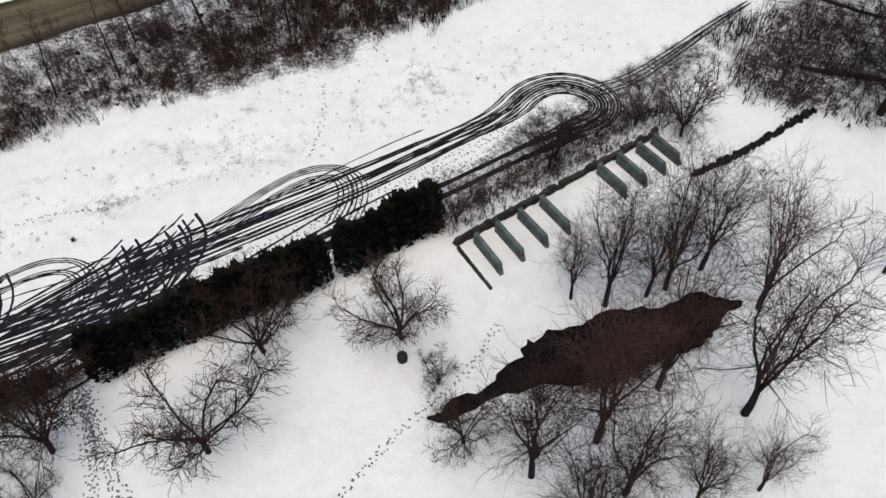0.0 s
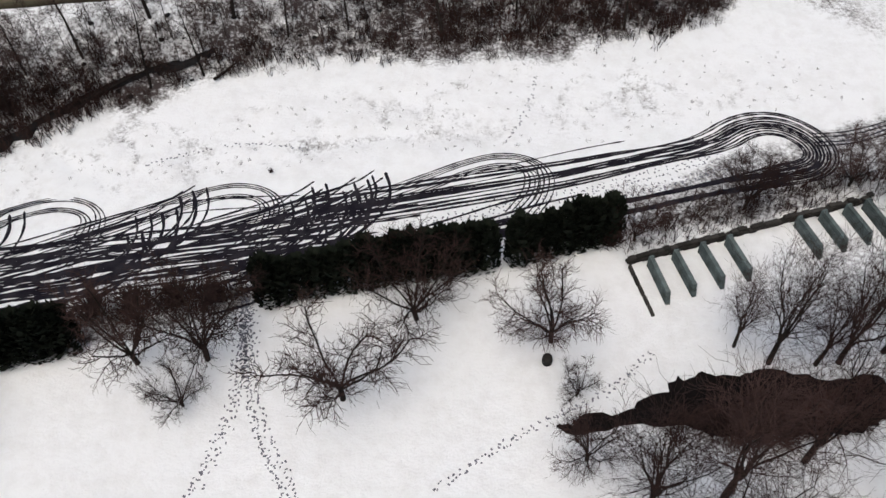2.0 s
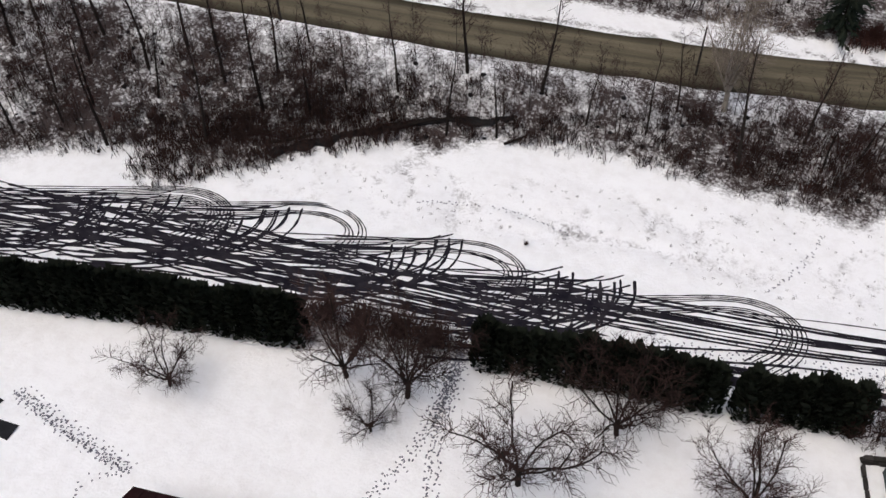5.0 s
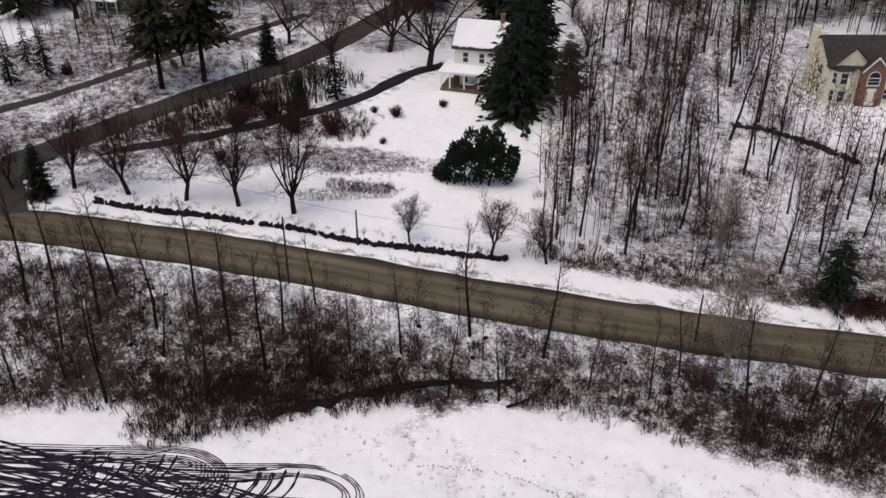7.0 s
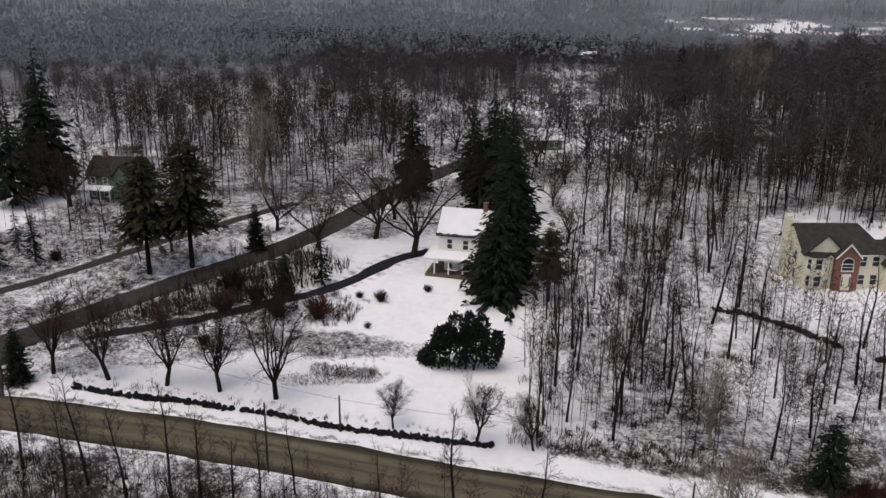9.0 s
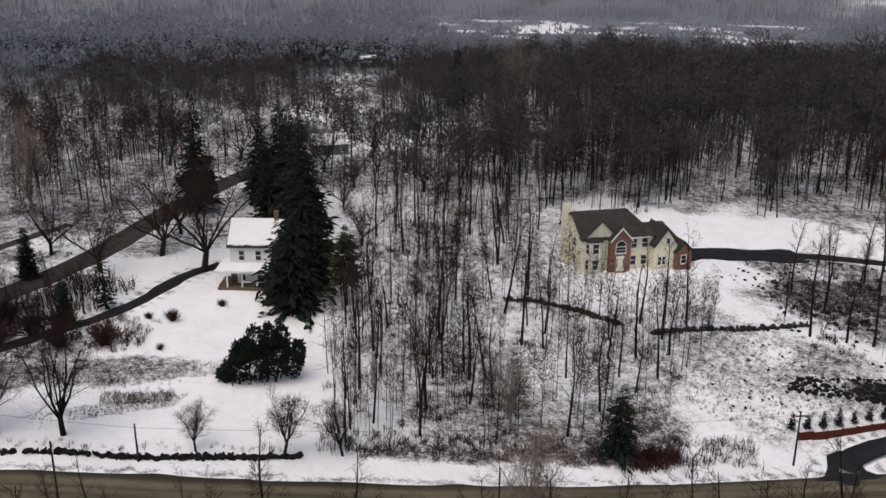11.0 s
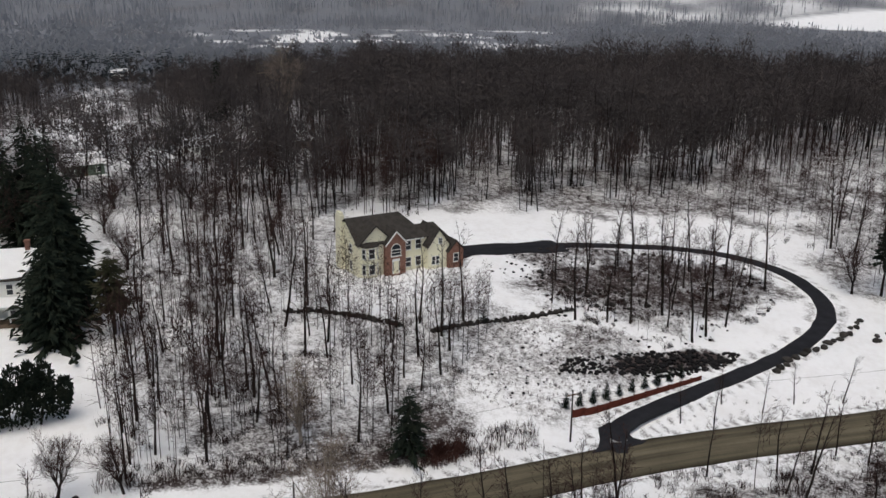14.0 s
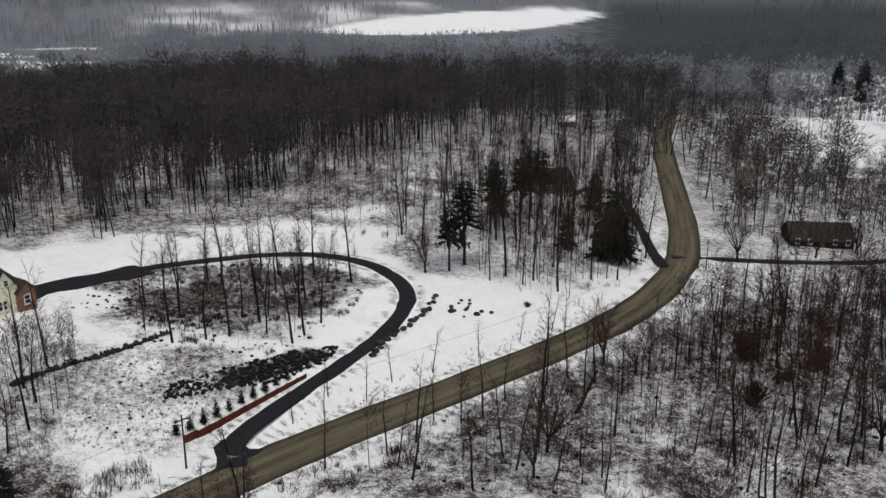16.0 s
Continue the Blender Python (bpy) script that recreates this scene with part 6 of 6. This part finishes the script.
    part("sidelight", boxes((5.8, 5.95, -1.09, -1.05, .9, 2.4)), GLASS, door)
    part("sidelight", boxes((6.95, 7.1, -1.09, -1.05, .9, 2.4)), GLASS, door)
    for k in range(3):
        part("step", boxes((5.4 - .15 * k, 7.5 + .15 * k, -1.5 - .32 * k, -1.0 - .32 * k, -.4, .33 - .17 * k), bevel=.02), BRICK, ob)
    for x in (9.3, 11.2):
        window(ob, x, .95)
        window(ob, x, 3.75)
    # projecting wing and brick garage end
    part("wing", gable_block(12.3, 16.4, -1.7, 4.0, 4.3, 6.9, "y"), CREAM, ob)
    for a in (11.95, 16.75):
        part("gable_roof", slab([(a, -2.0, 4.1), (14.35, -2.0, 7.15), (14.35, 4.2, 7.15), (a, 3.6, 4.1)]), ROOF_DARK, ob)
    for x in (13.3, 14.05):
        window(ob, x, 1.15, .55, 1.3, -1.73)
    window(ob, 14.6, 4.6, .6, .8, -1.73)
    part("garage_end", gable_block(15.9, 18.9, -2.3, 3.6, 3.2, 4.75, "y"), BRICK, ob)
    for a in (15.6, 19.2):
        part("gable_roof", slab([(a, -2.6, 3.05), (17.4, -2.6, 4.95), (17.4, 3.4, 4.95), (a, 3.0, 3.05)]), ROOF_DARK, ob)
    window(ob, 17.4, 1.3, .9, 1.3, -2.33)
    for y in (-.2, 2.9):
        part("garage_door", boxes((18.9, 18.98, y - 1.2, y + 1.2, 0, 2.3)), WHITE, ob)
    part("chimney", boxes((-.75, 0, 5.6, 7.6, -.4, 9.3), (-.65, -.1, 5.8, 7.4, 9.3, 9.75)), CREAM, ob)
    for z in (1.0, 3.8):
        window(ob, 3.0, z, .9, 1.4, -.02, side=1)
    part("gutter", boxes((8.6, 12.0, -.6, -.46, 5.46, 5.58)), WHITE, ob)
    # Low dark strip along the end wall and round its front corner.
    part("base_strip", boxes((-.95, -.07, -.7, 7.2, -.6, .12), (-.9, 1.0, -1.5, -.08, -.6, .1), bevel=.04), BLACK_STONE, ob, "low dark strip along the end wall")
    part("foundation", boxes((-.06, 18.66, -.06, 9.56, -.6, .22)), STONE, ob)
    return ob


cream_house()


def farmhouse():
    ob = thing("farmhouse", pose(-61.9, 126.9, ground_z(-59, 128) - .1, 0, 0, 11.8) @ Matrix.Diagonal((1, 1, 1.13, 1)), "white two-storey farmhouse with porch and snow-covered roof", "house")
    part("wall", gable_block(0, 9.2, 0, 7.4, 6.2, 8.9), WHITE, ob)
    part("wall", gable_block(6.6, 9.0, -1.2, 2, 6.0, 7.4, "y"), WHITE, ob)
    for a, b in ((-.5, 3.7), (7.9, 3.7)):
        roof = part("roof", slab([(-.4, a, 5.95), (9.6, a, 5.95), (9.6, b, 9.1), (-.4, b, 9.1)]), ROOF_DARK, ob)
        rng = np.random.default_rng(7)
        bm = bmesh.new()
        cols = [-.3 + 9.8 * k / 24 for k in range(25)]
        out = a + (.12 if a < b else -.12)
        lower = []
        for x in cols:
            edge = out + rng.uniform(0, .25) * (1 if a < b else -1)
            lower.append(bm.verts.new((x, edge, 6.09 + abs(edge - a) * .75)))
        upper = [bm.verts.new((x, b, 9.26 + rng.uniform(0, .04))) for x in cols]
        for i in range(24):
            bm.faces.new((lower[i], lower[i + 1], upper[i + 1], upper[i]))
        made = bmesh.ops.extrude_face_region(bm, geom=list(bm.faces))
        for v in made["geom"]:
            if isinstance(v, bmesh.types.BMVert):
                v.co.z -= .1
        bmesh.ops.recalc_face_normals(bm, faces=bm.faces)
        part("roof_snow", bm, ROOF_SNOW, roof)
    for a in (6.2, 9.4):
        part("bay_roof", slab([(a, -1.5, 5.8), (7.8, -1.5, 7.6), (7.8, 2.4, 7.6), (a, 2.4, 5.8)]), ROOF_SNOW, ob)
    for x in (1.9, 4.6):
        window(ob, x, 3.9, .85, 1.4, -.02, frame_mat=WHITE)
        window(ob, x, .9, .85, 1.6, -.02, frame_mat=WHITE)
    for x in (7.1, 7.8, 8.5):
        window(ob, x, 3.9, .45, 1.4, -1.23)
    for y in (2.2, 5.0):
        window(ob, y, 3.9, .85, 1.4, -.02, side=1)
    porch = part("porch", boxes((-1.8, 8.8, -2.2, 0, -.4, .45), (-1.8, 0, 0, 3.0, -.4, .45)), WOOD, ob)
    part("porch_roof", slab([(-2.1, -2.5, 2.95), (9.0, -2.5, 2.95), (9.0, .05, 3.6), (-.2, .05, 3.6)]), ROOF_SNOW, porch)
    part("porch_roof", slab([(-2.1, -2.5, 2.95), (-.2, .05, 3.6), (-.2, 3.2, 3.6), (-2.1, 3.2, 2.95)]), ROOF_SNOW, porch)
    part("fascia", boxes((-2.0, 8.9, -2.44, -2.36, 2.6, 2.85)), WHITE, porch)
    for x in (-1.7, -.2, 2.2, 4.6, 7.0, 8.7):
        part("porch_post", boxes((x - .1, x + .1, -2.2, -2.0, .45, 2.75)), WHITE, porch)
        part("capital", boxes((x - .17, x + .17, -2.27, -1.93, 2.55, 2.72)), WHITE, porch)
    part("door", boxes((-.02, .98, -.08, -.01, .45, 2.6)), WOOD, ob)
    part("rail", boxes((2.3, 4.5, -2.15, -2.05, 1.15, 1.25), (4.7, 6.9, -2.15, -2.05, 1.15, 1.25)), WHITE, porch)
    part("chimney", boxes((6.8, 7.5, 3.3, 4.0, 8.4, 10.2), (6.72, 7.58, 3.22, 4.08, 10.2, 10.35)), BRICK, ob)
    return ob


farmhouse()


def plain_house(name, x, y, turn, length, depth, eave, ridge, wall, roof, label, storeys=1, chimney=True, step=2.6):
    """A plain gabled house with windows, door, roof planes and chimney."""
    ob = thing(name, pose(x, y, ground_z(x, y) - .1, 0, 0, turn), label, "house")
    part("wall", gable_block(0, length, 0, depth, eave, ridge), wall, ob)
    for a, b in ((-.4, depth / 2), (depth + .4, depth / 2)):
        part("roof", slab([(-.4, a, eave - .25), (length + .4, a, eave - .25), (length + .4, b, ridge + .15), (-.4, b, ridge + .15)]), roof, ob)
    n = max(2, int(length / step))
    for s in range(storeys):
        for k in range(n):
            wx = length * (k + .5) / n
            if s == 0 and k == n // 2:
                part("door", boxes((wx - .5, wx + .5, -.08, 0, .1, 2.15)), WOOD, ob)
            else:
                window(ob, wx, .95 + 2.75 * s, .9, 1.2, -.01)
    if chimney:
        part("chimney", boxes((length * .2, length * .2 + .7, depth / 2 - .35, depth / 2 + .35, ridge - .5, ridge + 1.1)), BRICK, ob)
    return ob


green = plain_house("green_house", -147.5, 132.5, 17, 11, 8, 5.6, 8.6, GREEN_SIDING, ROOF_DARK, "grey-green two-storey house half hidden by evergreens", 2)
part("porch_roof", slab([(-1.5, -2.2, 2.7), (6, -2.2, 2.7), (6, .1, 3.3), (-1.5, .1, 3.3)]), ROOF_SNOW, green)
for x in (-1.2, 1.2, 3.6, 5.8):
    part("porch_post", boxes((x - .1, x + .1, -2.0, -1.8, -.2, 2.6)), WHITE, green)
part("gable", gable_block(6.2, 9.6, -.6, 4, 5.6, 7.8, "y"), GREEN_SIDING, green)
for a in (5.9, 9.9):
    part("gable_roof", slab([(a, -.9, 5.4), (7.9, -.9, 8.0), (7.9, 4.2, 8.0), (a, 3.0, 5.4)]), ROOF_DARK, green)
plain_house("outbuilding", -79, 214, 30, 9, 6.5, 3.2, 5.2, GREEN_SIDING, ROOF_SNOW, "small grey-green outbuilding with snowy roof among trees", 1, False)
plain_house("cottage", -57.5, 240, 12, 11, 7, 2.8, 4.8, WHITE, ROOF_SNOW, "low white cottage with snowy roof in the woods", 1, True)
plain_house("cottage", -30, 250, 8, 8, 6, 2.8, 4.6, WOOD, ROOF_SNOW, "small brown cottage with snowy roof in the woods", 1, False)
plain_house("shed", 231, 297, -40, 6, 5, 2.6, 4.4, WOOD, ROOF_SNOW, "small dark shed with snowy roof in the woods", 1, False)
plain_house("house", 148.5, 201.5, -14, 12, 9, 3.0, 6.2, GREEN_SIDING, ROOF_DARK, "dark-roofed house half hidden by tall pines", 1, True)
plain_house("ranch_house", 184, 141, -38, 15, 11, 1.95, 5.2, BARK, ROOF_DARK, "low brown ranch house with dark roof below the road", 1, True)
plain_house("long_building", 446, 341, -18, 30, 8, 3.0, 5.0, WHITE, ROOF_SNOW, "long low white building with snowy roof", 1, False)
plain_house("far_house", -192, 622, 15, 11, 8, 5.0, 7.4, WHITE, ROOF_SNOW, "distant white house with snowy roof", 2, True)
plain_house("far_house", 530, 330, -58, 12, 8, 5.0, 7.2, GREEN_SIDING, ROOF_SNOW, "distant grey house on the snowy rise", 2, True)

# ---- along the road ----
stones_along("roadside_wall", [(-88.4, 73.1), (-79.5, 74.9), (-73.4, 77.0), (-66.4, 78.4)], "dark dry stone wall along the snowy verge", .52, .4, .95, "stone walls", BLACK_STONE)
stones_along("roadside_wall", [(-65.7, 78.8), (-60.7, 80.1), (-53.1, 80.8), (-46.6, 82.7), (-40.3, 84.7), (-35.1, 86.6)], "dark dry stone wall along the snowy verge", .52, .38, .95, "stone walls", BLACK_STONE)
stones_along("hillside_wall", [(-17.5, 132.2), (-11.4, 133.0), (-1.9, 130.0), (1, 129)], "tumbled dark stone wall across the wooded slope", .6, .45, .9, "stone walls")
stones_along("hillside_wall", [(5.5, 127.2), (9.7, 129.4), (15.0, 131.3), (22.2, 133.5), (29.0, 136.6)], "tumbled dark stone wall below the cream house", .6, .45, .9, "stone walls")


def boulders():
    rng = np.random.default_rng(171)
    meshes = []
    for k in range(4):
        bm = bmesh.new()
        bmesh.ops.create_icosphere(bm, subdivisions=2, radius=.5)
        for v in bm.verts:
            v.co *= 1 + .35 * noise.noise(v.co * 2.2 + Vector((k * 5, 0, 0)))
            v.co.z *= .7
        me = bpy.data.meshes.new("boulder")
        bm.to_mesh(me)
        bm.free()
        me.materials.append(STONE)
        meshes.append(me)
    wet = [me.copy() for me in meshes]
    for me in wet:
        me.materials[0] = BLACK_STONE

    def put(x, y, size, label, kinds=meshes):
        ob = new("boulder", kinds[int(rng.integers(4))])
        ob.matrix_basis = pose(x, y, ground_z(x, y) + size * .2, 0, 0, rng.uniform(0, 360)) @ Matrix.Diagonal((size * rng.uniform(.9, 1.4), size, size * .95, 1))
        tagged(ob, label, "boulder", "boulders")

    edge = smooth_path([(58.0, 122.0), (62.5, 126.0), (68.0, 129.3), (72.4, 132.2), (77.7, 136.2), (80.5, 140.4)], 1)
    along = np.concatenate([[0], np.cumsum(np.hypot(*np.diff(edge, axis=0).T))])
    for s in np.arange(0, along[-1], 1.7):
        put(np.interp(s, along, edge[:, 0]) + rng.normal(0, .25), np.interp(s, along, edge[:, 1]) + rng.normal(0, .25), rng.uniform(.8, 1.5), "dark rounded boulder lining the driveway bend")
    for _ in range(14):
        put(rng.uniform(80, 88), rng.uniform(131, 139), rng.uniform(.6, 1.3), "dark boulder lying in snow beside the driveway bend")
    for _ in range(80):
        a, r = rng.uniform(0, 6.28), rng.uniform(0, 1) ** .5
        x, y = 43 + 11 * r * math.cos(a), 124.2 + 2.2 * r * math.sin(a) + .3 * 11 * r * math.cos(a)
        put(x, y, rng.uniform(.35, 1.0), "wet black rock in the rubble bank above the fence", wet)
    for _ in range(60):
        a, r = rng.uniform(0, 6.28), rng.uniform(0, 1) ** .5
        put(35 + 12 * r * math.cos(a), 147 + 9 * r * math.sin(a), rng.uniform(.4, 1.1), "snow-dusted dark rock on the rubble mound")
    for s in np.linspace(0, 1, 22):
        put(28 + 40 * s, 166.8 - 2.5 * (s - .45) ** 2 * 4 - 2.2 * s, rng.uniform(.5, .9), "dark rock edging the driveway")


boulders()


def rust_fence():
    ax, ay, bx, by = 24.3, 109.8, 46.0, 120.4
    ob = thing("rail_fence", pose(ax, ay, 0), "rusty red board fence along the driveway entrance", "fence")
    n = 11
    for i in range(n):
        x0, y0, x1, y1 = ax + (bx - ax) * i / n, ay + (by - ay) * i / n, ax + (bx - ax) * (i + 1) / n, ay + (by - ay) * (i + 1) / n
        z = ground_z((x0 + x1) / 2, (y0 + y1) / 2)
        run, turn = math.hypot(x1 - x0, y1 - y0), math.degrees(math.atan2(y1 - y0, x1 - x0))
        high = 1.25 - .05 * i
        for k in range(4):
            board = part("board", boxes((0, run - .03, -.04, .04, k * high / 4, (k + 1) * high / 4 - .03)), RUST, ob)
            board.matrix_basis = pose(x0 - ax, y0 - ay, z, 0, 0, turn)
        post = part("post", boxes((-.08, .08, -.1, .1, -.3, high + .1)), RUST, ob)
        post.matrix_basis = pose(x0 - ax, y0 - ay, z, 0, 0, turn)


rust_fence()


def ground_patch(name, outline, mat, label, lift):
    """A flat paved or frozen patch on the ground with sloping sides."""
    n = len(outline)
    cx, cy = sum(p[0] for p in outline) / n, sum(p[1] for p in outline) / n
    verts = [(x, y, ground_z(x, y) + lift) for x, y in outline] + [(cx + (x - cx) * 1.06, cy + (y - cy) * 1.06, ground_z(x, y) - .1) for x, y in outline] + [(cx, cy, ground_z(cx, cy) + lift + .02)]
    faces = [(2 * n, i, (i + 1) % n) for i in range(n)] + [(i, n + i, n + (i + 1) % n, (i + 1) % n) for i in range(n)]
    return tagged(raw(name, verts, faces, mat), label, "pavement", kind="structure")


ground_patch("driveway_mouth", [(25.2, 101.4), (26.6, 103.2), (27.3, 105.5), (27.6, 108.0), (29.2, 109.2), (31.2, 108.8), (31.4, 107.0), (31.8, 105.6), (33.4, 104.9), (32.4, 104.0), (29, 102.6)], DARK_ASPHALT, "black asphalt apron where the driveway meets the road", .15)
ground_patch("trodden_snow", [(28.3, 104.0), (28.8, 106.2), (29.8, 107.2), (30.2, 105.9), (30.8, 104.8), (29.8, 104.1)], material("grey_trodden_snow", (.3, .3, .3), .8, spots=.3, scale=1.5), "grey trodden snow patch on the driveway mouth", .27)


def sapling_row():
    first = spruce(180, 2.5, .6, "small dark clipped cedar in a row behind the fence", start=.05, droop=-.1, whorl=.11, per=9, taper=.8)
    for i in range(10):
        x, y = 23.6 + 19.5 * i / 9, 111.4 + 9.8 * i / 9
        place(first, x, y, 0, 1.0) if i == 0 else twin(first, x, y, i * 50, .85 + .08 * (i % 4))


sapling_row()


DARK_WOOD = material("dark_weathered_pole", (.045, .04, .038), .9, spots=.3, scale=1.5)


def utility_pole(x, y, height, label, arm=True):
    ob = thing("utility_pole", pose(x, y, ground_z(x, y), 0, 0, 20), label, "utility pole", "roadside poles")
    segs = []
    limb(segs, np.random.default_rng(int(abs(x))), (0, 0, -.3), (0, 0, 1), height + .3, .14, .09, 3, .004, .1)
    raw("pole", *tubes(segs, 8), DARK_WOOD, ob, smooth=True)
    if arm:
        part("crossarm", boxes((-.9, .9, -.06, .06, height - .7, height - .55)), WOOD, ob)
        for k in (-.75, .75):
            part("insulator", boxes((k - .05, k + .05, -.05, .05, height - .55, height - .38), bevel=.02), STONE, ob)
    return Vector((x, y, ground_z(x, y) + height - .45))


tops = [utility_pole(-54.7, 69.3, 8.5, "slim dark utility pole on the road bank", False), utility_pole(-52.4, 80.6, 4.8, "short thin post beside the roadside wall", False),
        utility_pole(-10.9, 82.6, 6.0, "slim dark pole at the road's edge", False), utility_pole(23.0, 104.5, 7.5, "weathered utility pole beside the driveway entrance"),
        utility_pole(149.6, 136.6, 7.0, "weathered utility pole at the road bend")]


def cable(a, b, sag):
    segs = []
    for k in range(16):
        f, g = k / 16, (k + 1) / 16
        p, q = a.lerp(b, f), a.lerp(b, g)
        p.z, q.z = p.z - sag * 4 * f * (1 - f), q.z - sag * 4 * g * (1 - g)
        segs.append((p, q, .018, .018))
    ob = raw("overhead_cable", *tubes(segs, 4), DARK_ASPHALT)
    return tagged(ob, "thin sagging overhead cable along the road", "cable", "overhead cables")


cable(Vector((-104, 74, 13.5)), tops[1], .6)
cable(tops[1], tops[3], 1.2)
cable(tops[3], tops[4], 2.0)


def fallen_log(x0, y0, x1, y1, r, label):
    rng = np.random.default_rng(int(abs(x0 * 7)))
    segs = []
    run = math.hypot(x1 - x0, y1 - y0)
    pts = limb(segs, rng, (0, 0, r * .8), (1, 0, .04), run, r, r * .6, 5, .05, 0)
    for p, d, rr in pts[1:]:
        limb(segs, rng, p, sideways(rng, d, 50), run * .2, r * .35, r * .15, 2, .15, .05)
    ob = raw("fallen_log", *tubes(segs, 6), BARK)
    z = ground_z((x0 + x1) / 2, (y0 + y1) / 2)
    ob.matrix_basis = pose(x0, y0, z, 0, 0, math.degrees(math.atan2(y1 - y0, x1 - x0)))
    tagged(ob, label, "log", "fallen logs")


fallen_log(-25.9, 65.9, -23.6, 69.4, .16, "dark fallen log at the foot of the bank")
fallen_log(-48.5, 55.5, -44.5, 58.4, .17, "dark fallen trunk in brush at the field edge")
fallen_log(-38.5, 62.5, -30.5, 66.5, .15, "long dark fallen trunk along the bank's foot")
fallen_log(52, 56, 63, 50, .3, "fallen dark trunk in the brush beyond the ditch")
fallen_log(78.5, 94.4, 91, 102.5, .36, "thick dark log lying across the brushy slope")
fallen_log(60, 66, 66, 61, .25, "fallen dark trunk under bare trees")


def round_bush(x, y, size, mat, label):
    ob = raw("bush", *tubes(shrub_stems(np.random.default_rng(int(abs(x * 10))), 1.6, 120, .017), 3, flat=.05), mat)
    ob.matrix_basis = at(x, y, 0, size)
    tagged(ob, label, "bush", "garden bushes")


for x, y, s, mat, label in ((-65.2, 113.1, 1.4, RED_TWIG, "reddish round bare bush on the farmhouse lawn"), (-68.9, 112.8, .8, TWIG, "small dark bare bush on the farmhouse lawn"), (-62.7, 104.7, .7, TWIG, "small dark bush on the snowy slope"),
                            (-81.2, 90.1, 1.1, TWIG, "round brown bare bush on the slope"), (-60.2, 119.5, .9, TWIG, "low brown bush before the farmhouse"), (-71.3, 104.4, 2.8, RED_TWIG, "large reddish-brown bare shrub by the drive"),
                            (-76.8, 102.0, 2.8, TWIG, "large brown bare shrub by the drive"), (-85.5, 100.0, 2.8, TWIG, "tall brown bare shrub between the road and the drive"), (-88.5, 106.0, 3.0, TWIG, "tall brown bare shrub between the road and the drive"), (-79.5, 107.0, 3.0, TWIG, "tall brown bare shrub beside the drive"), (-82.5, 104.5, 3.0, TWIG, "large brown bare shrub by the drive"), (-124.8, 103.2, 1.6, RED_TWIG, "dark red bush beside the side road"),
                            (118, 97, 3.4, TWIG, "dark tangled thicket in the brush below the road"), (105.5, 84.5, 3.0, TWIG, "dark tangled thicket in the brush below the road"), (121.5, 100, 3.0, RED_TWIG, "reddish-brown thicket below the road"), (127, 89, 3.2, RED_TWIG, "reddish-brown thicket below the road"), (96, 131.5, .9, TWIG, "small dark bush beside the road"), (11.5, 46.2, 1.6, TWIG, "brown bare bush at the hedge end"), (-30.5, 38.5, 1.9, TWIG, "brown bare shrub at the hedge end"), (-27.5, 39.0, 1.9, TWIG, "brown bare shrub in the hedge gap"),
                            (-24.0, 39.8, 1.9, TWIG, "brown bare shrub in the hedge gap"), (-20.8, 40.2, 1.7, TWIG, "brown bare shrub in the hedge gap"), (22.5, 29.0, 1.8, TWIG, "dense brown brush over the pond edge"), (19.5, 29.5, 1.6, TWIG, "dense brown brush over the pond edge"),
                            (25.5, 30.5, 1.7, RED_TWIG, "reddish brush over the pond edge"), (20.8, 31.2, 1.5, TWIG, "dense brown brush over the pond edge"), (5.2, 99.3, 1.5, RED_TWIG, "dark red-brown bush at the foot of the roadside hemlock"), (8.0, 100.2, 1.2, RED_TWIG, "dark red-brown bush beside the roadside hemlock"), (-18.5, 54.0, .3, TWIG, "small dry weed tuft in the field")):
    round_bush(x, y, s, mat, label)



def rubble():
    """Dark broken stones that stick out of the snow on the mound, the bank and the old wall's slope."""
    rng = np.random.default_rng(210)
    shapes = []
    for k in range(6):
        bm = bmesh.new()
        bmesh.ops.create_icosphere(bm, subdivisions=1, radius=1.0)
        for v in bm.verts:
            v.co *= rng.uniform(.7, 1.25)
            v.co.z *= .6
        shapes.append(as_arrays([v.co.copy() for v in bm.verts], [[w.index for w in f.verts] for f in bm.faces]))
        bm.free()
    pieces = []
    for seed, poly, count, apart, lo, hi in ((61, MOUND, 140, .7, .12, .4), (62, [(24, 119), (26, 123), (41, 126.5), (55, 128.5), (52, 124.5), (40, 120.5)], 330, .35, .2, .5), (63, [(16, 112), (26, 116), (34, 120), (34, 130), (20, 130), (12, 122)], 60, .9, .12, .3),
                                             (64, [(17, 151), (23, 161), (36, 167), (34, 158), (26, 148)], 60, .8, .15, .4), (66, ROAD_BANK, 240, .8, .12, .35), (67, EAST_BANK, 160, 1.0, .15, .45)):
        for x, y in scatter(seed, poly, count, apart):
            size = rng.uniform(lo, hi)
            pieces.append((*shapes[int(rng.integers(6))], x, y, ground_z(x, y) + size * .15, rng.uniform(0, 6.28), size))
    joined("rubble", pieces, BLACK_STONE, "dark broken stones sticking out of the snow", "stones")


rubble()
